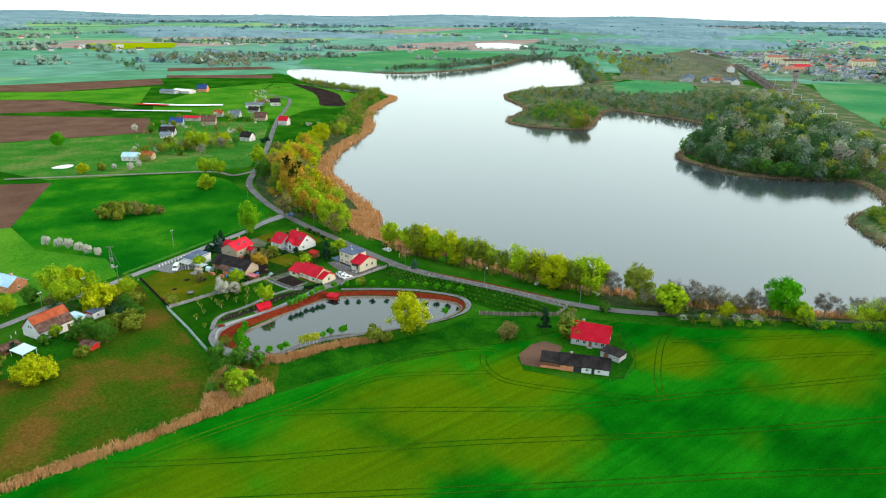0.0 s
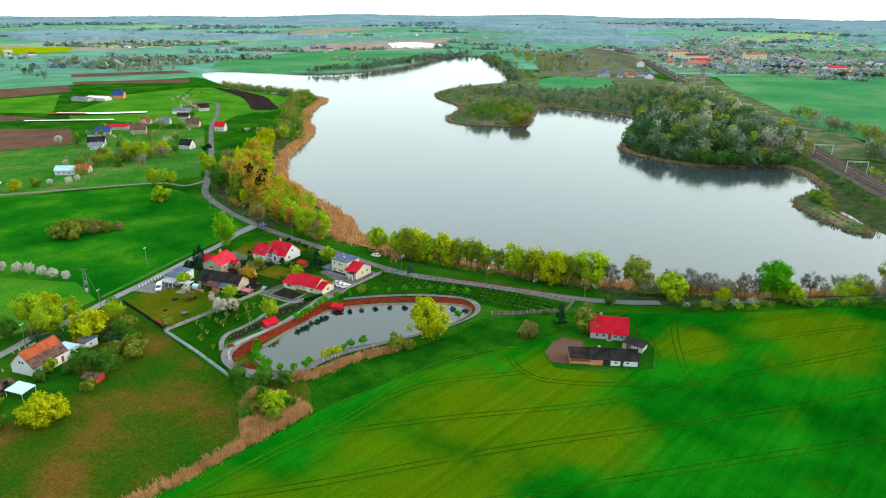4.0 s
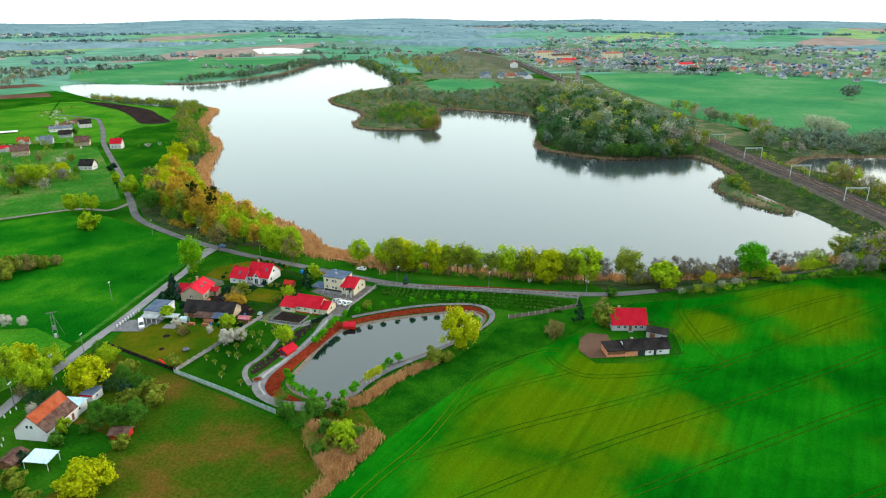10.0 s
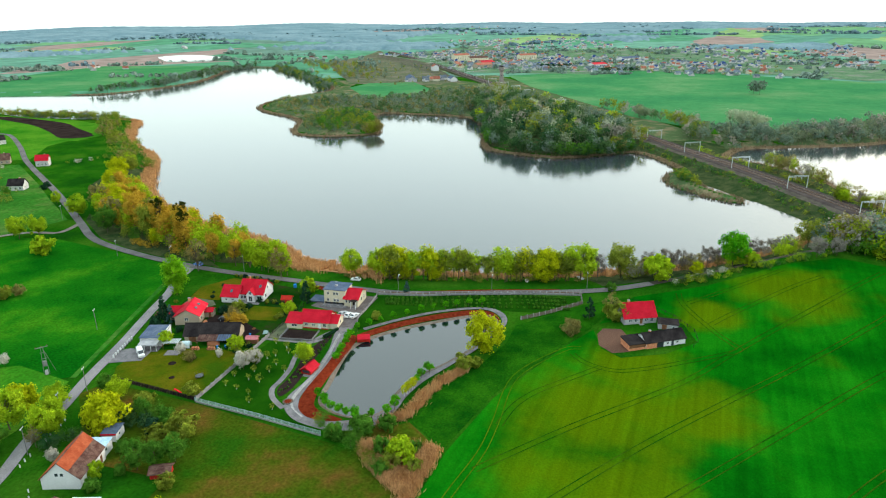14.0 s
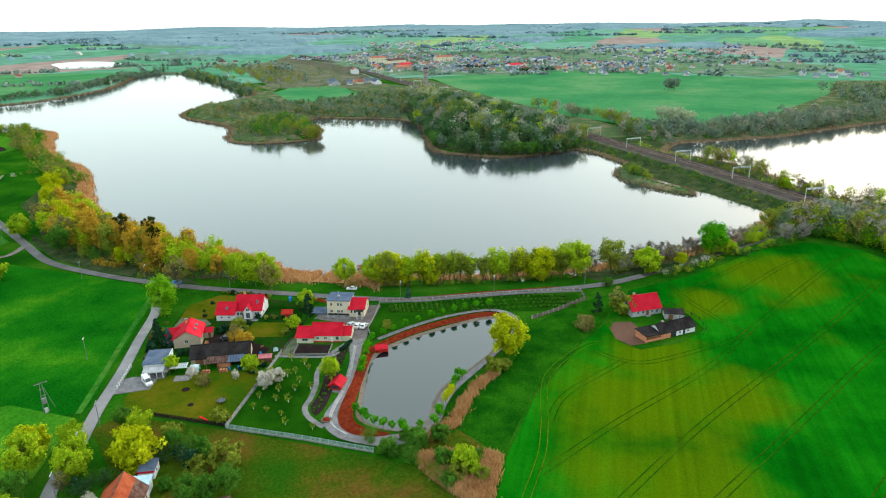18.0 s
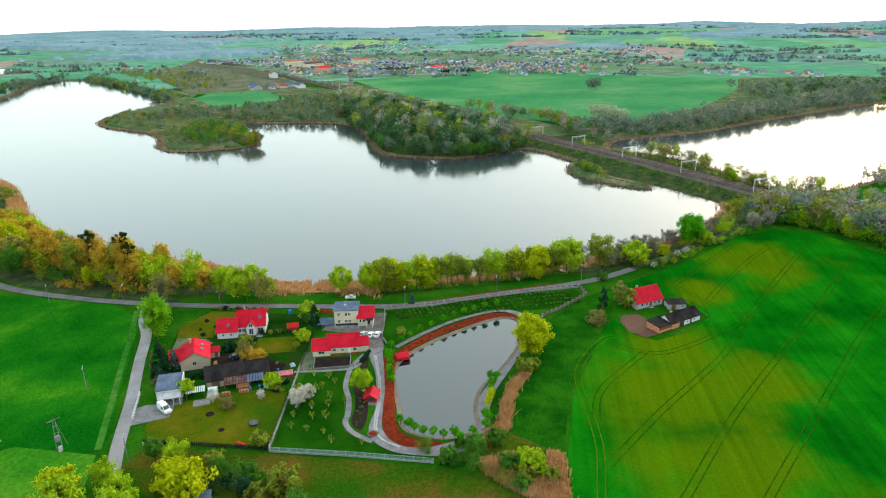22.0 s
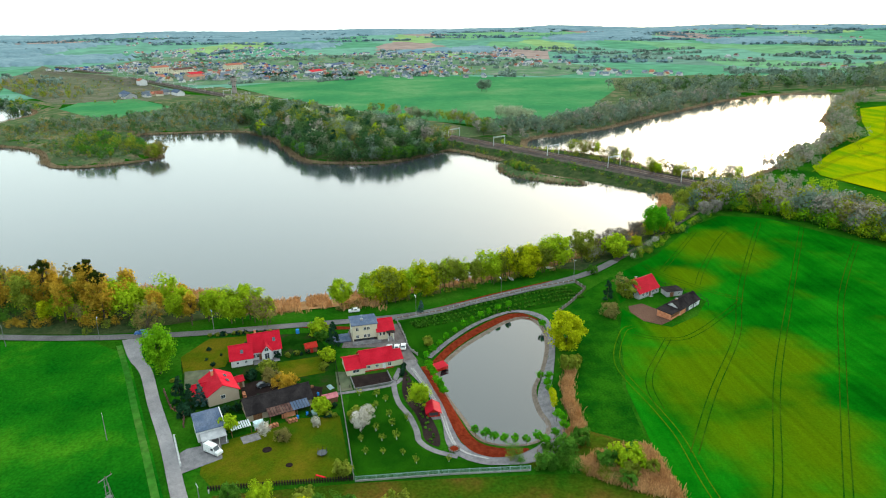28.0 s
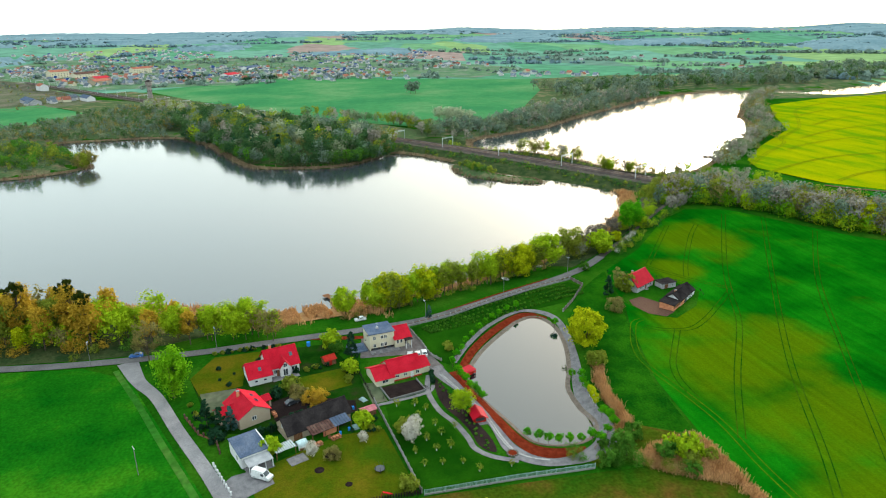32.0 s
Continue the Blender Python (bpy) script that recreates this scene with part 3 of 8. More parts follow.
def patch(name, pts, step, dz, material, label, category="field", curve=0):
    """A sheet of ground cover with the outline pts, draped over the terrain."""
    poly = spline(pts, curve) if curve else np.array(pts, float)
    edge = []
    for a, b in zip(poly, np.roll(poly, -1, 0)):
        n = max(1, int(np.linalg.norm(b - a) / step))
        edge += [a + (b - a) * i / n for i in range(n)]
    edge = np.array(edge)
    (x0, y0), (x1, y1) = edge.min(0), edge.max(0)
    gx, gy = np.meshgrid(np.arange(x0, x1, step), np.arange(y0, y1, step))
    d = sdist(poly, gx, gy)
    inner = np.stack([gx[d < -0.45 * step], gy[d < -0.45 * step]], 1)
    pts2 = [Vector(p) for p in np.concatenate([edge, inner])]
    k = len(edge)
    vs, _, fs, *_ = delaunay_2d_cdt(pts2, [(i, (i + 1) % k) for i in range(k)], [], 1, 1e-4)
    a = np.array([(v.x, v.y) for v in vs])
    z = ground_z(a[:, 0], a[:, 1]) + dz
    g = Geo()
    g.v = [(x, y, h) for (x, y), h in zip(a, z)]
    g.f = [tuple(f) for f in fs]
    me = mesh(name, g, material)
    me.polygons.foreach_set("use_smooth", np.ones(len(me.polygons), bool))
    return tagged(new(name, me), label, category, kind="structure")


def ribbon(name, pts, width, dz, material, label, category="road", n=6, cross=4, crown=0.0, smoothed=True):
    """A strip along a line, draped over the terrain."""
    c = spline(pts, n, False) if smoothed else np.array(pts, float)
    t = np.gradient(c, axis=0)
    t /= np.linalg.norm(t, axis=1)[:, None] + 1e-9
    nr = np.stack([-t[:, 1], t[:, 0]], 1)
    w = np.broadcast_to(np.asarray(width, float), (len(c),)) if np.ndim(width) == 0 else np.interp(np.linspace(0, 1, len(c)), np.linspace(0, 1, len(width)), width)
    g = Geo()
    k = cross + 1
    P = np.concatenate([c + nr * (w * (j / cross - 0.5))[:, None] for j in range(k)]).reshape(k, len(c), 2)
    Z = ground_z(P[..., 0], P[..., 1]) + dz
    g.v = [(P[j, i, 0], P[j, i, 1], Z[j, i]) for i in range(len(c)) for j in range(k)]
    g.f = [(i * k + j + 1, i * k + j, (i + 1) * k + j, (i + 1) * k + j + 1) for i in range(len(c) - 1) for j in range(cross)]
    me = mesh(name, g, material)
    me.polygons.foreach_set("use_smooth", np.ones(len(me.polygons), bool))
    return tagged(new(name, me), label, category, kind="structure")


# ---- fields, meadows, plots ----
patch("lake_water_far", [(1500, 1680), (1590, 1640), (1580, 1530), (1480, 1440), (1380, 1390), (1345, 1490), (1420, 1590)], 30, 0.6, LAKE_W, "small distant lake among fields", "water", curve=4)
VILLAGE = mat("grazed_grass", (0.020, 0.105, 0.012), (0.085, 0.135, 0.032), (0.034, 0.125, 0.015), 26, 14, 0.95, 0.05)
patch("field_wheat", [(-130, 150), (0, 153), (38, 153.5), (66, 154), (94, 151), (114, 145), (131, 140), (149, 133), (163, 130), (183, 124), (203, 98),
                      (232, 70), (246, 48), (238, 27), (212, 9), (190, -10), (150, -60), (60, -140), (-130, -140)], 4, 0.08, CROP, "bright green field of young wheat with yellowish patches")
patch("meadow_strip", [(66, 155), (74, 167), (92, 167), (104, 163), (116, 160), (128, 158), (142, 159), (156, 149), (168, 141), (183, 125), (163, 131), (149, 134), (131, 141), (114, 146), (94, 152)], 3, 0.07, MEADOW, "lush lighter green meadow beside the pond", "meadow")
patch("meadow_dry", [(58, 186), (59, 229), (58, 261), (50, 263), (36, 245), (26, 240), (30, 210), (-60, 195), (-60, 156), (50, 157), (57, 168)], 3, 0.06, DRYMEADOW, "rough meadow with brown dry patches", "meadow")
patch("field_west", [(58, 272), (132, 306), (143, 322), (146, 345), (148, 372), (150, 398), (143, 425), (60, 455), (38, 400), (30, 380), (30, 300)], 6, 0.07, CROP_B, "smooth bright green field beside the lane")
ribbon("verge_lane", [(139, 311.5), (117, 300.8), (98, 292.2), (77, 282.4), (56, 272.8)], 1.8, 0.13, VILLAGE, "pale green grass verge beside the lane", "verge", n=5, cross=2)
patch("field_light", [(54, 272), (30, 262), (-80, 250), (-80, 380), (28, 380), (33, 325), (55, 295)], 6, 0.08, CROP_C, "pale green field beyond the hedge")
patch("soil_near", [(36, 461), (61, 449), (29, 366), (-60, 370), (-60, 470)], 8, 0.10, SOIL, "ploughed brown field")
patch("soil_long", [(-80, 800), (71, 756), (182, 668), (159, 592), (53, 606), (-80, 640)], 14, 0.12, SOIL, "long ploughed brown field")
patch("soil_mid", [(-80, 890), (85, 876), (135, 847), (186, 740), (71, 770), (-80, 815)], 14, 0.12, SOIL, "ploughed brown field strip")
patch("soil_back", [(-100, 1031), (103, 1031), (302, 1028), (283, 952), (149, 929), (95, 959), (-100, 960)], 20, 0.3, SOIL, "distant ploughed brown field")
patch("soil_strip", [(366, 1200), (531, 1157), (521, 1108), (347, 1142)], 20, 0.3, SOIL, "distant brown field near the lake")
patch("soil_strip_near", [(325, 1075), (470, 1013), (446, 964), (313, 1039)], 20, 0.3, SOIL, "brown field strip near the lake")
patch("green_back", [(-100, 955), (95, 955), (149, 925), (260, 930), (200, 770), (135, 850), (85, 880), (-100, 893)], 20, 0.2, CROP_C, "bright green field between ploughed strips")
patch("field_village", [(360, 640), (395, 645), (440, 690), (455, 760), (450, 870), (420, 900), (350, 800), (330, 720)], 10, 0.07, CROP_C, "bright green field near the lake")
patch("field_lakeside", [(150, 430), (176, 424), (206, 478), (228, 516), (268, 590), (200, 640), (159, 590), (53, 604), (30, 520), (60, 458)], 9, 0.06, VILLAGE, "patchy grazed grass and gardens of the village", "meadow")
patch("field_village_west", [(-80, 470), (28, 480), (50, 606), (-80, 636)], 10, 0.08, CROP_C, "bright green field beside the village")
patch("field_headland", [(284, 600), (330, 640), (358, 648), (332, 716), (348, 800), (418, 902), (320, 880), (215, 770), (200, 720), (240, 660)], 12, 0.07, CROP_C, "bright green field behind the village")
patch("soil_garden", [(298, 722), (345, 752), (358, 757), (338, 722), (300, 704)], 8, 0.15, SOIL, "small ploughed plot beside the village road")
patch("soil_curved", [(439, 884), (446, 836), (436, 754), (413, 704), (386, 650), (364, 665), (386, 710), (412, 771), (428, 842)], 10, 0.25, DARKSOIL, "dark curved ploughed strip in a green field", curve=3)
patch("rape_far", [(400, 1942), (635, 1966), (551, 1740), (361, 1731)], 40, 0.6, RAPE, "distant yellow rape field")
patch("field_rape", [(300, -88), (352, -78), (380, -90), (429, -138), (503, -225), (590, -280), (690, -350), (735, -464), (760, -620), (700, -800), (300, -700), (240, -300), (262, -118)], 9, 0.5, RAPE, "yellow flowering rape field with wheel tracks")
patch("field_strip_rail", [(240, -60), (262, -90), (300, -88), (262, -118), (240, -160), (200, -150), (205, -85)], 6, 0.3, CROP_B, "green verge between railway and rape field")
patch("east_shore_grass", [(640, 66), (740, -20), (865, -80), (990, -140), (1221, -210), (1260, -420), (1120, -620), (1030, -760), (905, -560), (925, -390), (860, -275), (775, -178), (676, -70), (622, -5), (590, 60)], 20, 0.12, MARSH, "brown-green rough ground along the eastern lake", "marsh")
patch("channel_bank", [(760, -372), (869, -470), (905, -392), (960, -330), (1050, -480), (1150, -640), (1200, -900), (1050, -1000), (900, -950), (780, -700), (740, -560)], 20, 0.12, MARSH, "brown reedy ground round the distant arm of the lake", "marsh")
patch("field_north", [(700, 195), (1000, 395), (1207, 500), (1421, 330), (1400, 120), (1322, 20), (1221, -218), (990, -150), (865, -89), (740, -30), (653, 60), (640, 130)], 14, 0.3, CROP_HAZED, "large green field beyond the railway")
patch("field_far_shore", [(640, 1030), (700, 1024), (814, 1016), (958, 1066), (1150, 1164), (1200, 1200), (1120, 1480), (700, 1340), (600, 1180)], 24, 0.4, CROP_HAZED, "broad green field beyond the far shore")
patch("field_peninsula", [(883, 663), (962, 672), (1010, 607), (887, 517), (797, 509), (761, 565)], 14, 0.3, CROP_HAZED, "green field on the peninsula")
patch("lawn_west", [(61, 262), (61, 230), (70, 231), (88, 234), (88, 246), (80, 262), (78, 268), (66, 266)], 2, 0.07, LAWN, "yellowish mown lawn inside a fence", "lawn")
patch("orchard_lawn", [(60.5, 228), (61, 190), (66, 205), (71, 212.5), (78, 214), (96, 219.5), (104, 218), (106, 232), (88, 232), (70, 230)], 2, 0.06, GARDEN, "green garden grass with young fruit trees", "lawn")
patch("orchard_triangle", [(147, 217), (153, 202), (163, 181), (171, 160), (175, 145), (169, 142), (156, 152), (152, 168), (151, 178), (141, 190), (128, 202), (118, 209), (124, 214), (135, 216)], 2, 0.06, GARDEN, "dark green plot planted with shrubs", "lawn")
patch("yard_house", [(96, 276), (112, 283), (128, 288), (141, 282), (142, 246), (127, 240), (122, 238), (106, 236), (92, 236), (92, 262)], 3, 0.05, YARDGRASS, "dark patchy garden grass around the houses", "lawn")
patch("yard_lawn", [(117, 284), (128, 288), (141, 282), (142, 262), (128, 258), (127, 272), (120, 272)], 2, 0.10, LAWN, "yellowish lawn beside the white house", "lawn")
patch("yard_lawn_back", [(109, 254), (121, 256), (124, 242), (113, 240)], 2, 0.10, LAWN, "small enclosed yellowish lawn", "lawn")
patch("yard_earth", [(98, 262), (108, 265), (112, 256), (108, 250), (104, 240), (98, 240), (99, 252)], 2, 0.09, DARKSOIL, "dark trodden earth yard behind the barn", "yard")
patch("yard_gravel", [(107, 281), (118, 284), (119, 274), (116, 270), (108, 274)], 2, 0.11, YARD, "brown gravel drive beside the white house", "yard")
patch("drive_small", [(66, 272), (72, 262), (79, 264), (77, 272), (72, 276)], 2, 0.11, PAVING, "grey paved drive with a parked van", "pavement")
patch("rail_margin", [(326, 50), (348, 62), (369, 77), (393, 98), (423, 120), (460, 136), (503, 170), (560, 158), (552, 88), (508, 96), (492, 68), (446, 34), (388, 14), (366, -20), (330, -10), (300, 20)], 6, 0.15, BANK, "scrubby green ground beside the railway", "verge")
patch("yard_paved", [(144, 234), (146, 216), (128, 214), (117, 211), (113, 214), (119, 218), (128, 222), (129, 236)], 2, 0.08, BRICKPAVE, "brown block paved forecourt", "pavement")
patch("yard_soil", [(101.6, 230.2), (109.3, 232), (111.5, 221), (104.3, 219.4)], 2, 0.08, DARKSOIL, "dark bare soil garden bed", "soil")
patch("yard_soil_west", [(101, 235.4), (113, 237), (112.5, 233), (101.6, 231)], 2, 0.08, YARD, "brown trodden soil beside the long house", "soil")
ribbon("garden_border", [(99.7, 236), (101.0, 228), (103.4, 219), (107, 216.5)], 1.3, 0.12, PAVING, "grey paved border path below the soil bed", "pavement", n=6, cross=2)
# Dark cover puts the grove's shade, with litter and soil, into the ground.
patch("verge_grove", [(148.6, 296), (149, 322), (152, 352), (160, 381), (179, 414), (190, 424), (176, 396), (166, 372), (160, 345), (157, 312)], 3, 0.07, BANK, "scrubby verge with the grove shade painted in", "verge")
ribbon("reed_floor", [(168, 228), (172, 240), (171, 252), (170, 266), (174, 282), (184, 296)], [6, 15, 15, 13, 12, 8], 0.35, REED, "orange dry reed bed beside the jetties", "reed bed", n=6, cross=4)
patch("farm_yard", [(152, 134), (158, 128), (168, 132), (176, 118), (164, 104), (152, 99), (140, 108), (132, 121), (136, 128)], 2, 0.12, GRASS, "rough grass round the farmhouse", "yard")
patch("farm_soil", [(151, 130), (153, 124), (143, 118), (137, 119), (134, 124), (138, 129), (146, 131)], 2, 0.16, SOIL, "bare brown farmyard", "yard")
patch("scrub_south", [(66, 188), (60, 186), (58, 172), (50, 168), (44, 156), (66, 156), (74, 168), (66, 178)], 2, 0.05, DRYMEADOW, "rough ground with dry reeds", "meadow")

# ---- roads, paths ----
ROAD = [(354, 800), (357, 772), (361, 742), (352, 716), (316, 655), (283, 604), (259, 562), (240, 527), (213, 478), (176, 415), (157, 382), (149.5, 352), (146, 322), (145.5, 290), (148, 258), (150.5, 226), (154, 207), (165, 180),
        (177, 153), (187, 134), (199, 119)]
ribbon("road_lake", ROAD, 4.0, 0.24, ASPHALT, "narrow grey asphalt road along the lake", n=8)
ribbon("track_lake", [(198.6, 119.6), (222, 93), (254, 57), (276, 36)], [3.4, 2.6, 2.2, 2.2], 0.2, RAILPATH, "narrow brown track along the shore", n=8)
LANE = [(144, 309), (130, 303), (119, 296), (100, 287.5), (79, 277.5), (58, 268.5), (43, 261), (29, 255), (12, 245), (-20, 232)]
ribbon("road_lane", LANE, [6.4, 4.2, 3.6, 3.5, 3.5, 3.5, 3.5, 3.5, 3.5, 3.5], 0.15, PALE_ASPHALT, "pale grey lane leading to the junction", n=6)
ribbon("road_branch", [(176, 413), (158, 408), (150, 425), (120, 440), (40, 475)], 3.0, 0.13, GRAVEL, "narrow farm track across green fields", n=6)
ribbon("footway_lake", [(150, 219), (156, 202), (167, 179.5), (179, 151), (180, 143)], 1.6, 0.16, PAVING, "light paved footway beside the road", "pavement", n=8)
POND_WALK = [(118, 214), (112, 212.6), (102, 209.2), (89.6, 206.3), (81, 205), (72.8, 204.2), (68, 201.6), (64.9, 197), (64, 191), (64.6, 186.4), (67, 181.6), (71.6, 177.8), (78, 176.7), (85.2, 176.8), (95, 175.1),
             (107, 171), (119.5, 167.2), (132, 164.2), (143.5, 163.6), (150.4, 168), (151.2, 176), (142.4, 189), (130.4, 199.6), (119, 207.4)]
walk_round_pond = ribbon("pond_walk", POND_WALK, [4.4, 4.4, 3.0, 2.4, 2.4, 3.6, 4.2, 4.0, 3.6, 4.4, 5.0, 5.4, 5.6, 5.0, 3.8, 3.0, 2.6, 2.2, 2.0, 2.0, 1.8, 1.8, 1.8, 1.8], 0.14, PAVING, "curving pale paved walk round the pond", "pavement", n=6, cross=8)
ribbon("garden_walk", [(113, 216.8), (106, 218.6), (100.6, 218.8), (92.6, 217.6), (86, 214.9), (78.9, 213.3), (74, 212.7), (69.8, 209.4), (66.6, 203.6)], 1.6, 0.13, PAVING, "winding paved garden path", "pavement", n=6)
ribbon("mulch_west", [(113.4, 208.4), (102, 206.3), (91.6, 204.1), (83.5, 202.7), (75.8, 201), (70.1, 198.3), (67.5, 194.2), (67.4, 188.6), (68, 185.5)], [4.2, 3.0, 2.8, 3.2, 3.8, 4.5, 4.4, 3.0, 0.8], 0.19, MULCH, "rust red mulch bank beside the pond", "bank", n=6, cross=6)
ribbon("mulch_north", [(115, 206), (127, 198.6), (138.5, 188.4), (147.5, 177.4), (149, 170.5), (145, 166)], [2.2, 2.4, 2.4, 2.6, 2.4, 1.0], 0.17, MULCH, "rust red mulch bank beside the pond", "bank", n=6)
ribbon("mulch_road", [(147.4, 252), (146.2, 245), (144.6, 238), (144, 233)], [1.4, 2.4, 2.6, 2.0], 0.14, MULCH, "rust red mulch strip beside the road", "bank", n=6, cross=2)
ribbon("mulch_verge", [(152.0, 217), (157.6, 202), (168.6, 179.5), (180.2, 152)], [1.2, 1.3, 1.0, 0.8], 0.15, MULCH, "rust red mulch strip between road and footway", "bank", n=8, cross=2)
ribbon("pond_edge", np.vstack([POND, POND[:1]]).tolist(), 2.3, 0.18, STONE, "pale stone edging of the pond", "edging", smoothed=False, cross=2)

patch("flower_bed", [(111.5, 215.4), (101, 216.6), (94, 215.8), (88, 213.6), (81, 211.9), (74.6, 211.3), (71.2, 208), (76, 207.4), (83, 208.6), (90, 210.4), (103, 213.2)], 1.5, 0.12, DARKSOIL, "dark planted bed inside the garden path", "soil", curve=3)


def tramline(pts, material):
    c = spline(pts, 6, False)
    t = np.gradient(c, axis=0)
    t /= np.linalg.norm(t, axis=1)[:, None]
    nr = np.stack([-t[:, 1], t[:, 0]], 1)
    for s in (-0.95, 0.95):
        ribbon("wheel_track", (c + nr * s).tolist(), 0.30, 0.13, material, "dark wheel track through the wheat", "wheel track", smoothed=False, cross=1)


TRACK_PALE = mat("yellowed_pressed_wheat", (0.022, 0.085, 0.002), (0.055, 0.110, 0.003), None, 12, 10, 0.95, 0.05)
TRACK = mat("pressed_wheat", (0.005, 0.050, 0.002), (0.030, 0.070, 0.003), None, 12, 10, 0.95, 0.05)
for line in ([(26, 147.4), (49, 147.4), (68.4, 145.8), (82, 146.5), (108, 148.6), (130, 139.4), (134, 134)],
             [(82, 145.3), (92, 144.4), (100.5, 141.4), (109, 136), (123.4, 126)],
             [(62, 145), (89, 127), (123, 102), (150, 87), (178, 70), (232, 34)],
             [(129, 136), (124.5, 130.5), (123, 121.5), (128.2, 112.2), (137, 101.5), (145.6, 91.5), (151.3, 86), (155, 88.5), (163.5, 95), (181, 105.2), (192, 108)],
             [(167.5, 95.3), (182, 86.5), (208, 68), (222, 56)],
             [(183.8, 103.8), (206, 86), (226, 70)],
             [(20, 150), (49, 131), (95, 104), (160, 60), (226, 15)],
             [(-20, 150), (20, 132), (49, 114), (100, 80), (150, 46), (200, 5)],
             [(-40, 140), (10, 110), (60, 78), (110, 45), (170, -10)],
             [(-20, 100), (30, 70), (80, 38), (130, 0), (160, -30)]):
    tramline(line, TRACK_PALE if line[0] == (26, 147.4) else TRACK)

RAPETRACK = mat("pressed_rape", (0.10, 0.13, 0.003), (0.16, 0.18, 0.005), None, 12, 10, 0.95)
for line in ([(330, -70), (346, -94), (365, -136), (374, -166), (376, -194), (372, -260), (350, -360)],
             [(362, -80), (397, -119), (424, -153), (441, -172), (462, -186), (509, -243), (560, -285), (640, -350), (690, -440)],
             [(409, -150), (430, -190), (445, -260), (430, -380)], [(455, -200), (490, -270), (505, -350), (490, -480)], [(520, -268), (560, -340), (575, -440), (560, -560)],
             [(590, -310), (628, -390), (640, -500), (620, -640)], [(300, -100), (318, -140), (322, -200), (310, -300)]):
    c = spline(line, 6, False)
    u = np.gradient(c, axis=0)
    u /= np.linalg.norm(u, axis=1)[:, None]
    for k in (-1.1, 1.1):
        ribbon("rape_track", (c + np.stack([-u[:, 1], u[:, 0]], 1) * k).tolist(), 0.6, 0.75, RAPETRACK, "green wheel track through the rape", "wheel track", smoothed=False, cross=1)
ribbon("rape_headland", [(292, -82), (280, -92), (262, -112), (246, -150)], 3.0, 0.8, SOIL, "bare brown strip at the edge of the rape", "field edge", n=5, cross=2)

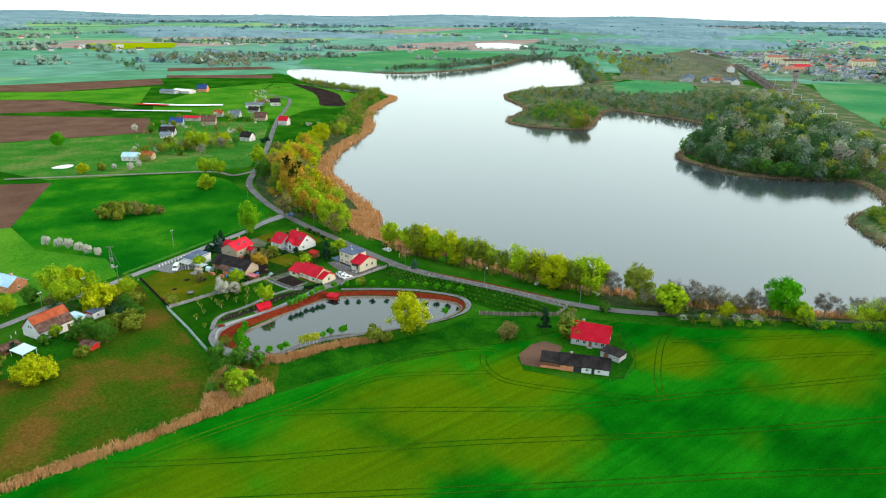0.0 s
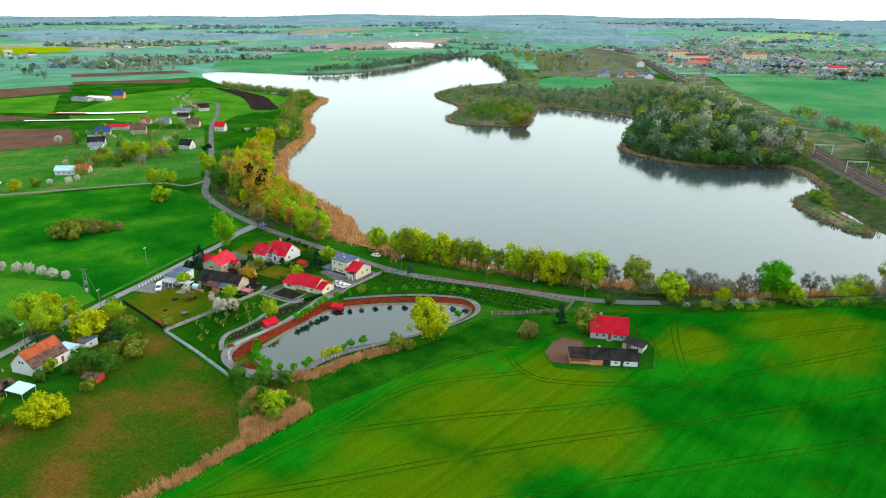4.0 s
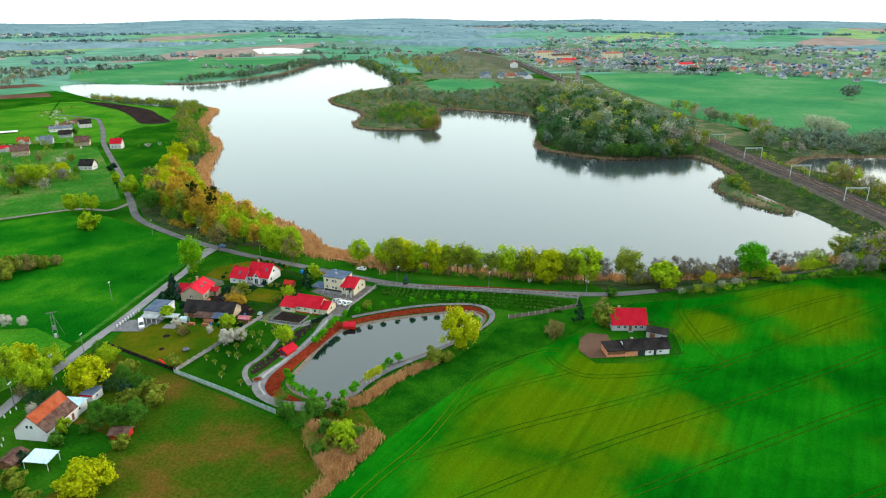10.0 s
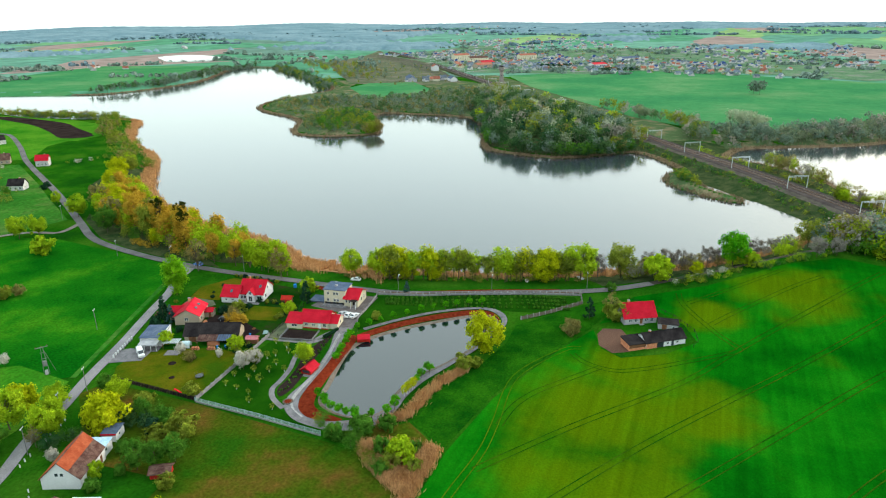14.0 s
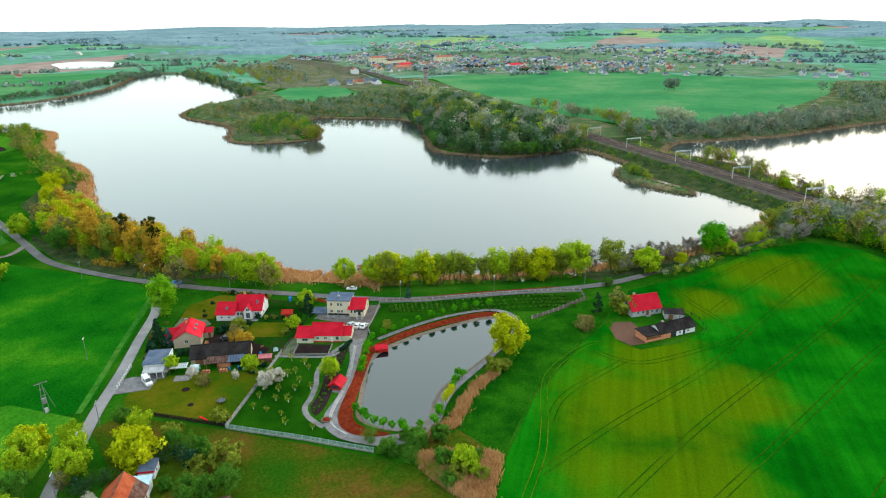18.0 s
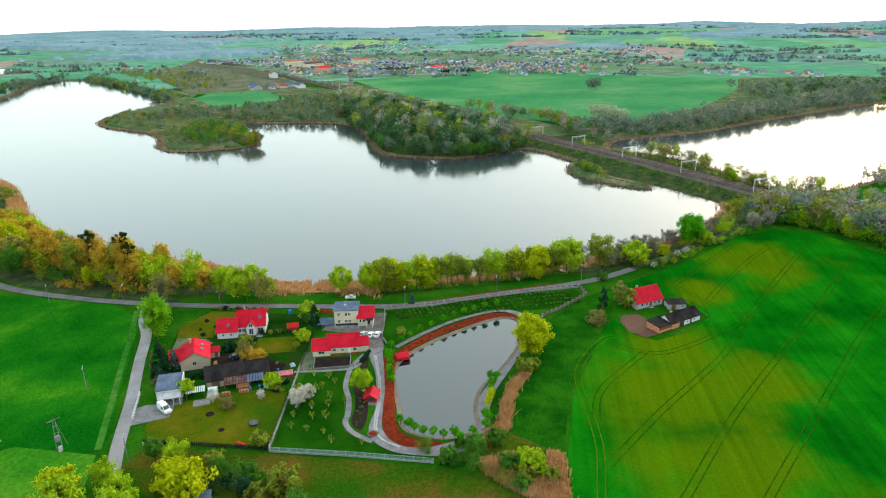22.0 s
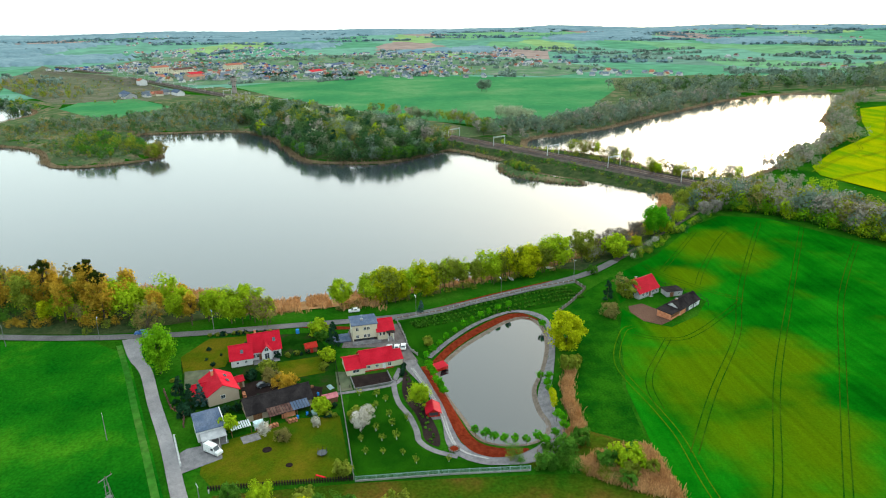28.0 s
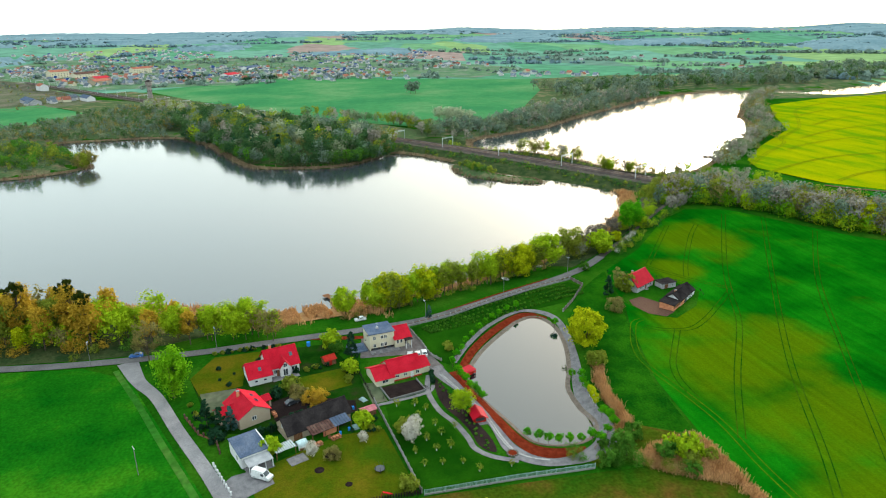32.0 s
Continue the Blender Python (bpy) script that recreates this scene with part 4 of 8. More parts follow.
# ---- railway ----
def build_railway():
    c = RAIL
    t = np.gradient(c, axis=0)
    t /= np.linalg.norm(t, axis=1)[:, None]
    nr = np.stack([-t[:, 1], t[:, 0]], 1)
    g, bal, k = Geo(), Geo(), len(c)
    for off, z in ((-18, -7.2), (-8.6, -2.4), (14.8, -2.4), (25, -7.2)):
        g.v += [(*p, z) for p in c + nr * off]
    g.f = [(j * k + i, (j + 1) * k + i, (j + 1) * k + i + 1, j * k + i + 1)[::-1] for j in range(3) for i in range(k - 1)]
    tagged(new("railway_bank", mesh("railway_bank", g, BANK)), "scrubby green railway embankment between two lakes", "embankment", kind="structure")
    for off, z in ((-8.4, -2.42), (-7.4, -1.9), (7.4, -1.9), (8.4, -2.42)):
        bal.v += [(*p, z) for p in c + nr * off]
    bal.f = [(j * k + i, (j + 1) * k + i, (j + 1) * k + i + 1, j * k + i + 1)[::-1] for j in range(3) for i in range(k - 1)]
    tagged(new("railway_ballast", mesh("railway_ballast", bal, BALLAST)), "brown stone ballast of a double track railway", "railway", kind="structure")
    path = Geo()
    for off, z in ((8.5, -2.34), (11.5, -2.28), (14.6, -2.36)):
        path.v += [(*p, z) for p in c + nr * off]
    path.f = [(j * k + i, (j + 1) * k + i, (j + 1) * k + i + 1, j * k + i + 1)[::-1] for j in range(2) for i in range(k - 1)]
    tagged(new("railway_path", mesh("railway_path", path, RAILPATH)), "brown gravel service path beside the railway", "path", kind="structure")
    for off in (-2.1, 2.1):
        track = empty("railway_track", c[0][0], c[0][1], -1.9, 0, "steel rails on dark sleepers", "railway track", "tracks of the railway")
        for s in (-0.72, 0.72):
            r = Geo()
            q = c + nr * (off + s) - c[0]
            for a, b in zip(q[:-1], q[1:]):
                r.bar((*a, 0.2), (*b, 0.2), 0.12, 0.16)
            part("rail", r, RAILSTEEL, track)
        sl = Geo()
        d = np.concatenate([[0], np.cumsum(np.linalg.norm(np.diff(c, axis=0), axis=1))])
        for s in np.arange(40, 700, 1.3):
            p = np.array([np.interp(s, d, c[:, 0]), np.interp(s, d, c[:, 1])])
            u = np.array([np.interp(s, d, nr[:, 0]), np.interp(s, d, nr[:, 1])])
            a, b = p + u * (off - 1.25) - c[0], p + u * (off + 1.25) - c[0]
            sl.bar((*a, 0.06), (*b, 0.06), 0.26, 0.12)
        tagged(part("sleepers", sl, WOOD, track), kind="stuff")
    # overhead line gantries
    g0 = None
    for s in list(range(60, 980, 62)) + list(range(1000, 1700, 80)):
        x, y = np.interp(s, d, c[:, 0]), np.interp(s, d, c[:, 1])
        u = np.array([np.interp(s, d, nr[:, 0]), np.interp(s, d, nr[:, 1])])
        ang = math.degrees(math.atan2(u[1], u[0]))
        if g0 is None:
            g0 = empty("catenary_gantry", x, y, -2.4, ang, "pale steel portal carrying overhead railway wires", "gantry", "gantries along the railway")
            for sx in (-6.75, 6.75):
                m = Geo()
                m.box(sx - 0.16, -0.16, -0.2, sx + 0.16, 0.16, 8.6)
                part("mast", m, STEEL, g0)
            b = Geo()
            b.bar((-6.75, 0, 8.3), (6.75, 0, 8.3), 0.25).bar((-6.75, 0, 7.6), (6.75, 0, 7.6), 0.16)
            for i in range(-6, 6):
                b.bar((i, 0, 7.6), (i + 1, 0, 8.3), 0.1)
            part("cross_beam", b, STEEL, g0)
            for sx in (-2.1, 2.1):
                a = Geo()
                a.bar((sx, 0, 7.6), (sx, 0, 5.8), 0.1)
                part("dropper", a, STEEL, g0)
        else:
            copy_thing(g0, pose(x, y, -2.4, 0, 0, ang))


build_railway()


# ---- plants ----
def leaves(rng, centers, radii, per, size, flat=1.0, long=1.0, slim=1.0):
    """Small leaf quads scattered in clumps, facing outwards; returns vertices and faces."""
    n = len(centers) * per
    c = np.repeat(centers, per, 0)
    d = rng.normal(size=(n, 3))
    d /= np.linalg.norm(d, axis=1)[:, None]
    p = c + d * (np.repeat(radii, per) * rng.uniform(0.35, 1.05, n))[:, None] * np.array([1, 1, flat])
    o = c - centers.mean(0)
    o /= np.linalg.norm(o, axis=1)[:, None] + 1e-6
    nr = 0.55 * d + 0.6 * o + rng.normal(size=(n, 3)) * 0.42 + np.array([0, 0, 0.12])
    a = np.cross(nr, rng.normal(size=(n, 3)))
    a /= np.linalg.norm(a, axis=1)[:, None]
    b = np.cross(nr, a)
    b /= np.linalg.norm(b, axis=1)[:, None]
    s = size * rng.uniform(0.6, 1.3, n)[:, None]
    a, b = a * s * 0.5 * long, b * s * 0.5 * slim
    v = np.stack([p - a - b * 0.6, p + a - b, p + a * 0.8 + b, p - a + b * 0.7], 1).reshape(-1, 3)
    f = np.arange(4 * n).reshape(-1, 4)
    return v, f


def crown_shape(rng, kind, h):
    """Clump centres and radii of a crown of a tree h high."""
    if kind == "cone":
        z = rng.uniform(0.08, 0.97, 70)
        r = 0.27 * h * (1 - z) ** 0.8 + 0.02 * h
        a = rng.uniform(0, 6.283, 70)
        q = r * rng.uniform(0.5, 1, 70)
        return np.stack([q * np.cos(a), q * np.sin(a), z * h], 1), 0.03 * h + 0.055 * h * (1 - z)
    spec = {"round": (0.60, 0.36, 0.38, 78, 0.11), "tall": (0.65, 0.20, 0.35, 62, 0.080), "bush": (0.46, 0.52, 0.45, 46, 0.15),
            "open": (0.62, 0.36, 0.36, 44, 0.075), "willow": (0.54, 0.41, 0.44, 95, 0.105), "oval": (0.56, 0.26, 0.44, 84, 0.105), "tuft": (0.74, 0.30, 0.22, 22, 0.12)}[kind]
    zc, rx, rz, k, cr = spec
    d = rng.normal(size=(k, 3))
    d /= np.linalg.norm(d, axis=1)[:, None]
    lump = 1 + 0.22 * np.sin(d[:, 0] * 5 + rng.uniform(0, 6)) * np.cos(d[:, 2] * 4 + rng.uniform(0, 6)) + rng.uniform(-0.12, 0.12, k)
    q = d * (rng.uniform(0.45, 1.0, k) ** 0.6 * lump)[:, None]
    c = np.stack([q[:, 0] * rx * h, q[:, 1] * rx * h, h * (zc + q[:, 2] * rz)], 1)
    c[:, 2] = np.maximum(c[:, 2], 0.1 * h)
    return c, cr * h * rng.uniform(0.7, 1.35, k)


def limbs(rng, centers, h, r0, count=22):
    g = Geo()
    top = h * 0.62
    lean = rng.normal(size=2) * 0.03 * h
    g.tube((0, 0, -0.3), (lean[0] * 0.5, lean[1] * 0.5, top * 0.5), r0, r0 * 0.7, 7)
    g.tube((lean[0] * 0.5, lean[1] * 0.5, top * 0.5), (lean[0], lean[1], top), r0 * 0.7, r0 * 0.3, 6)
    for c in centers[:: max(1, len(centers) // count)]:
        s = rng.uniform(0.35, 0.95)
        a = Vector((lean[0] * s, lean[1] * s, min(top * s, c[2] * 0.8)))
        m = a.lerp(Vector(c), 0.55) + Vector((0, 0, 0.03 * h))
        g.tube(a, m, r0 * 0.34, r0 * 0.2, 5)
        g.tube(m, c, r0 * 0.2, r0 * 0.05, 4)
    return g


L_LINDEN = leaf("fresh_linden_leaves", (0.09, 0.28, 0.006), (0.19, 0.40, 0.012))
KINDS = {
    "willow": ("willow", L_YELLOW, 14, 84, 0.44, "round yellow-green willow in spring leaf", "tree"),
    "lime": ("round", L_LIME, 13, 66, 0.43, "lime green broadleaf spring tree", "tree"),
    "maple": ("round", L_BRIGHT, 14, 76, 0.45, "dense bright green broadleaf tree", "tree"),
    "linden": ("oval", L_LINDEN, 16, 70, 0.42, "tall oval light green broadleaf tree", "tree"),
    "sapling": ("open", L_OLIVE, 2.6, 5, 0.15, "young fruit tree with white painted stem", "tree"),
    "copper": ("bush", L_ORANGE, 7, 56, 0.30, "broad copper brown budding bush", "bush"),
    "alder": ("tall", L_LIME, 14, 52, 0.34, "slender young green lakeside tree", "tree"),
    "olive": ("round", L_OLIVE, 12, 54, 0.37, "olive green tree with thin spring leaves", "tree"),
    "green": ("round", L_MID, 12, 58, 0.38, "mid green leafy broadleaf tree", "tree"),
    "bronze": ("tall", L_ORANGE, 18, 54, 0.44, "tall bronze leaved spring tree", "tree"),
    "brown": ("open", L_BROWN, 13, 44, 0.40, "budding brown tree without leaves yet", "tree"),
    "bare": ("open", TWIG, 11, 40, 0.42, "bare grey tree with fine twigs", "tree"),
    "grey": ("round", L_GREY, 14, 48, 0.4, "pale grey budding broad tree", "tree"),
    "spruce": ("cone", L_DARK, 9, 46, 0.29, "dark green conical garden spruce", "conifer"),
    "bluespruce": ("cone", L_BLUE, 7, 46, 0.25, "blue-green conical garden spruce tree", "conifer"),
    "blossom": ("round", L_WHITE, 6, 40, 0.2, "fruit tree covered in white blossom", "tree"),
    "bush": ("bush", L_MID, 4, 44, 0.3, "rounded mid green garden bush", "bush"),
    "limebush": ("bush", L_LIME, 4, 44, 0.3, "rounded lime green spring bush", "bush"),
    "yellowbush": ("bush", L_YELLOW, 6, 62, 0.34, "broad yellow-green flowering spring bush", "bush"),
    "olivebush": ("bush", L_OLIVE, 4, 42, 0.29, "rough olive brown wild bush", "bush"),
    "brownbush": ("bush", L_BROWN, 4, 40, 0.28, "leafless brown thicket of twigs", "bush"),
    "darkbush": ("bush", L_DARK, 3, 20, 0.34, "dark evergreen garden shrub", "bush"),
    "shrub": ("bush", L_MID, 1.2, 7, 0.26, "small dark green planted shrub", "bush"),
    "birch": ("tall", L_YELLOW, 4.2, 14, 0.17, "slim young birch with a white stem and yellow leaves", "tree"),
    "pondtree": ("tuft", L_BRIGHT, 4, 44, 0.2, "small planted tree with a round green tuft", "tree"),
}
TEMPLATES = {}
RNG = np.random.default_rng(7)


def make_plant(kind, variant, x, y):
    shape, material, h, per, size, label, cat = KINDS[kind]
    rng = np.random.default_rng(abs(hash_name(kind)) + variant * 101)
    c, r = crown_shape(rng, shape, h)
    thing = empty("tree" if cat != "bush" else "bush", x, y, gz(x, y) - 0.05, 0, label, cat)
    twiggy = kind in ("bare", "brown", "brownbush")
    long, slim = (3.0, 0.16) if kind == "bare" else (1.8, 0.35) if twiggy else (1.0, 1.0)
    v, f = leaves(rng, c, r, per, size, 1.0 if shape != "cone" else 0.6, long, slim)
    g = Geo()
    g.v, g.f = v.tolist(), f.tolist()
    if shape != "cone":
        part("trunk", limbs(rng, c, h, 0.016 * h if shape != "bush" else 0.012 * h, 8 if kind == "sapling" else 30 if shape == "open" else 6 if shape == "bush" else 20), TWIG if kind == "bare" else WHITE_P if kind == "birch" else BARK, thing)
    else:
        part("trunk", Geo().tube((0, 0, -0.3), (0, 0, h * 0.92), 0.014 * h, 0.003 * h, 6), BARK, thing)
    part("crown", g, material, thing)
    if kind == "sapling":
        part("painted_stem", Geo().tube((0, 0, 0), (0, 0, 0.75), 0.09, 0.08, 6), WHITE_P, thing, "white limewashed stem")
    return thing


def hash_name(s):
    k = 7
    for ch in s:
        k = (k * 31 + ord(ch)) % 100003
    return k


def plant(kind, x, y, h, group=""):
    """A tree or bush of that kind and height at (x, y)."""
    variant = int(RNG.integers(0, 3))
    key = (kind, variant)
    s = h / KINDS[kind][2]
    m = pose(x, y, gz(x, y) - 0.05, 0, 0, RNG.uniform(0, 360)) @ Matrix.Diagonal((s * RNG.uniform(0.9, 1.1), s * RNG.uniform(0.9, 1.1), s, 1))
    if key not in TEMPLATES:
        ob = TEMPLATES[key] = make_plant(kind, variant, x, y)
        ob.matrix_world = m
        ob.scale = (s, s, s)
    else:
        src = TEMPLATES[key]
        keep = src.scale.copy()
        src.scale = (1, 1, 1)
        ob = copy_thing(src, m)
        src.scale = keep
    if group:
        tagged(ob, group=group)
    return ob


def thicket(name, pts, kinds, label, low=220, size=1.0, category="woods", spread=1.0, per=9):
    """Many trees joined into stuff: pts are (x, y, height); one mesh for each leaf colour."""
    rng = np.random.default_rng(hash_name(name))
    groups, stems = {}, Geo()
    for x, y, h in pts:
        groups.setdefault(kinds[int(rng.integers(0, len(kinds)))], []).append((x, y, h))
    for (shape, material), lst in groups.items():
        V, F, k = [], [], 0
        zz = ground_z(np.array([p[0] for p in lst]), np.array([p[1] for p in lst]))
        for (x, y, h), z in zip(lst, zz):
            c, r = crown_shape(rng, shape, h)
            sel = rng.permutation(len(c))[:max(8, low // 9)]
            v, f = leaves(rng, c[sel] * np.array([spread, spread, 1]), r[sel] * 1.5, per, size * h * 0.085)
            v += np.array([x, y, z])
            V.append(v)
            F.append(f + k)
            k += len(v)
            t = Geo().tube((x, y, z - 0.3), (x, y, z + h * 0.6), 0.016 * h, 0.006 * h, 4)
            stems.add(t.v, [q for q in t.f if len(q) == 4][:4])
        g = Geo()
        g.v, g.f = np.concatenate(V).tolist(), np.concatenate(F).tolist()
        tagged(new(name, mesh(name, g, material)), label, category, kind="stuff")
    tagged(new("tree_trunks", mesh("tree_trunks", stems, BARK)), "slender brown trunks of the " + category, "trunks", kind="stuff")


def scatter(poly, n, h0, h1, seed, margin=0.0):
    rng = np.random.default_rng(seed)
    poly = np.array(poly, float)
    (x0, y0), (x1, y1) = poly.min(0), poly.max(0)
    out = []
    while len(out) < n:
        x, y = rng.uniform(x0, x1, 4 * n), rng.uniform(y0, y1, 4 * n)
        ok = sdist(poly, x, y) < -margin
        out += [(a, b, rng.uniform(h0, h1)) for a, b in zip(x[ok], y[ok])]
    return out[:n]


def along(line, n, width, h0, h1, seed):
    rng = np.random.default_rng(seed)
    c = np.array(line, float)
    d = np.concatenate([[0], np.cumsum(np.linalg.norm(np.diff(c, axis=0), axis=1))])
    s = rng.uniform(0, d[-1], n)
    return [(np.interp(q, d, c[:, 0]) + rng.normal() * width / 2, np.interp(q, d, c[:, 1]) + rng.normal() * width / 2, rng.uniform(h0, h1)) for q in s]


def reeds(name, pts, label, h=2.2, seed=1, spread=0.8, per=5, material=None, blade=0.22):
    """Blades of dry reed joined into one piece of stuff."""
    rng = np.random.default_rng(seed)
    p = np.array([(x, y) for x, y, *_ in pts])
    p = np.repeat(p, per, 0) + rng.normal(size=(len(p) * per, 2)) * spread
    p = p[np.minimum(ldist(np.array([(164, 240), (190, 245)]), p[:, 0], p[:, 1]), ldist(np.array([(162, 252), (182, 255)]), p[:, 0], p[:, 1])) > 1.5]
    z = ground_z(p[:, 0], p[:, 1])
    z = np.maximum(z, LAKE_Z)
    n = len(p)
    a = rng.uniform(0, 6.283, n)
    w = blade * rng.uniform(0.6, 1.4, n)
    hh = h * rng.uniform(0.6, 1.2, n)
    dx, dy = np.cos(a) * w, np.sin(a) * w
    lx, ly = rng.normal(size=n) * 0.35, rng.normal(size=n) * 0.35
    v = np.stack([np.stack([p[:, 0] - dx, p[:, 1] - dy, z - 0.1], 1), np.stack([p[:, 0] + dx, p[:, 1] + dy, z - 0.1], 1),
                  np.stack([p[:, 0] + dx * 0.8 + lx, p[:, 1] + dy * 0.8 + ly, z + hh], 1), np.stack([p[:, 0] - dx * 0.8 + lx, p[:, 1] - dy * 0.8 + ly, z + hh * 0.92], 1)], 1)
    g = Geo()
    g.v, g.f = v.reshape(-1, 3).tolist(), np.arange(4 * n).reshape(-1, 4).tolist()
    return tagged(new(name, mesh(name, g, material or REED)), label, "reeds", kind="stuff")


# ---- houses ----
def window(parent, x, y, z, w, h, side="front", frame_mat=None, name="window"):
    """A window: frame with a pane, on the front (-y), right (+x), left (-x) or back face."""
    f, p = Geo(), Geo()
    t = 0.08

    def b(g, u0, v0, u1, v1, d0, d1):
        if side == "front":
            g.box(x + u0, y - d1, z + v0, x + u1, y - d0, z + v1)
        elif side == "back":
            g.box(x + u0, y + d0, z + v0, x + u1, y + d1, z + v1)
        elif side == "right":
            g.box(x + d0, y + u0, z + v0, x + d1, y + u1, z + v1)
        else:
            g.box(x - d1, y + u0, z + v0, x - d0, y + u1, z + v1)
    b(f, -w / 2, 0, -w / 2 + t, h, -0.05, 0.05)
    b(f, w / 2 - t, 0, w / 2, h, -0.05, 0.05)
    b(f, -w / 2 + t, 0, w / 2 - t, t, -0.05, 0.05)
    b(f, -w / 2 + t, h - t, w / 2 - t, h, -0.05, 0.05)
    if w > 0.9:
        b(f, -t / 2, t, t / 2, h - t, -0.05, 0.045)
    win = part(name, f, frame_mat or WHITE_P, parent)
    b(p, -w / 2 + t * 0.5, t * 0.5, w / 2 - t * 0.5, h - t * 0.5, -0.04, 0.025)
    part("pane", p, GLASS, win)
    return win


def door(parent, x, y, z, w, h, material, side="front"):
    g = Geo()
    if side == "front":
        g.box(x - w / 2, y - 0.06, z, x + w / 2, y + 0.05, z + h)
    else:
        g.box(x - 0.05, y - w / 2, z, x + 0.06, y + w / 2, z + h)
    return part("door", g, material, parent)


def gable(parent, x0, y0, w, d, eave, ridge, wall_m, roof_m, along_x=True, over=0.45, roof2=None, base=-0.6, chimney=None):
    """A block with a gabled roof: walls, two slopes, ridge cap, chimney."""
    g = Geo()
    x1, y1 = x0 + w, y0 + d
    if along_x:
        ym = y0 + d / 2
        vs = [(x0, y0, base), (x1, y0, base), (x1, y1, base), (x0, y1, base), (x0, y0, eave), (x1, y0, eave), (x1, y1, eave), (x0, y1, eave), (x0, ym, ridge - 0.12), (x1, ym, ridge - 0.12)]
        g.add(vs, [(0, 1, 5, 4), (2, 3, 7, 6), (1, 2, 6, 9, 5), (3, 0, 4, 8, 7), (4, 5, 9, 8), (6, 7, 8, 9)])
        k = (ridge - eave) / (d / 2)
        lo = eave - over * k
        q1 = [(x0 - over, y0 - over, lo + 0.14), (x1 + over, y0 - over, lo + 0.14), (x1 + over, ym, ridge + 0.1), (x0 - over, ym, ridge + 0.1)]
        q2 = [(x1 + over, y1 + over, lo + 0.14), (x0 - over, y1 + over, lo + 0.14), (x0 - over, ym, ridge + 0.1), (x1 + over, ym, ridge + 0.1)]
        cap = Geo().bar((x0 - over, ym, ridge + 0.12), (x1 + over, ym, ridge + 0.12), 0.3, 0.14)
    else:
        xm = x0 + w / 2
        vs = [(x0, y0, base), (x1, y0, base), (x1, y1, base), (x0, y1, base), (x0, y0, eave), (x1, y0, eave), (x1, y1, eave), (x0, y1, eave), (xm, y0, ridge - 0.12), (xm, y1, ridge - 0.12)]
        g.add(vs, [(0, 1, 5, 8, 4), (2, 3, 7, 9, 6), (1, 2, 6, 5), (3, 0, 4, 7), (5, 6, 9, 8), (7, 4, 8, 9)])
        k = (ridge - eave) / (w / 2)
        lo = eave - over * k
        q1 = [(x0 - over, y1 + over, lo + 0.14), (x0 - over, y0 - over, lo + 0.14), (xm, y0 - over, ridge + 0.1), (xm, y1 + over, ridge + 0.1)]
        q2 = [(x1 + over, y0 - over, lo + 0.14), (x1 + over, y1 + over, lo + 0.14), (xm, y1 + over, ridge + 0.1), (xm, y0 - over, ridge + 0.1)]
        cap = Geo().bar((xm, y0 - over, ridge + 0.12), (xm, y1 + over, ridge + 0.12), 0.3, 0.14)
    part("wall", g, wall_m, parent)
    r1 = part("roof", Geo().slab(q1, 0.16), roof_m, parent)
    part("roof", Geo().slab(q2, 0.16), roof2 or roof_m, parent)
    part("ridge_cap", cap, roof_m, r1)
    if chimney:
        cx, cy, ch = chimney
        c = Geo().box(cx - 0.35, cy - 0.3, eave, cx + 0.35, cy + 0.3, ch)
        ob = part("chimney", c, BRICK, parent)
        part("chimney_cap", Geo().box(cx - 0.45, cy - 0.4, ch, cx + 0.45, cy + 0.4, ch + 0.12), CONCRETE, ob)
    return r1


def flatroof(parent, x0, y0, w, d, h, wall_m, roof_m, over=0.25, base=-0.6, slope=0.0, lip=0.22):
    part("wall", Geo().add([(x0, y0, base), (x0 + w, y0, base), (x0 + w, y0 + d, base), (x0, y0 + d, base), (x0, y0, h - 0.02), (x0 + w, y0, h - 0.02), (x0 + w, y0 + d, h + slope - 0.02), (x0, y0 + d, h + slope - 0.02)],
                           [(0, 1, 5, 4), (1, 2, 6, 5), (2, 3, 7, 6), (3, 0, 4, 7), (4, 5, 6, 7)]), wall_m, parent)
    q = [(x0 - over, y0 - over, h + lip), (x0 + w + over, y0 - over, h + lip), (x0 + w + over, y0 + d + over, h + slope + lip), (x0 - over, y0 + d + over, h + slope + lip)]
    return part("roof", Geo().slab(q, lip), roof_m, parent)


def skylight(parent, x, y, z, slope_deg, along_x=True):
    g, p = Geo(), Geo()
    g.box(-0.45, -0.65, 0.0, 0.45, 0.65, 0.1)
    p.box(-0.36, -0.56, 0.0, 0.36, 0.56, 0.115)
    m = pose(x, y, z, slope_deg, 0, 0) if along_x else pose(x, y, z, 0, slope_deg, 0)
    for q in (g, p):
        q.v = [tuple(m @ Vector(v)) for v in q.v]
    f = part("skylight", g, GREY_ROOF, parent)
    part("pane", p, GLASS, f)


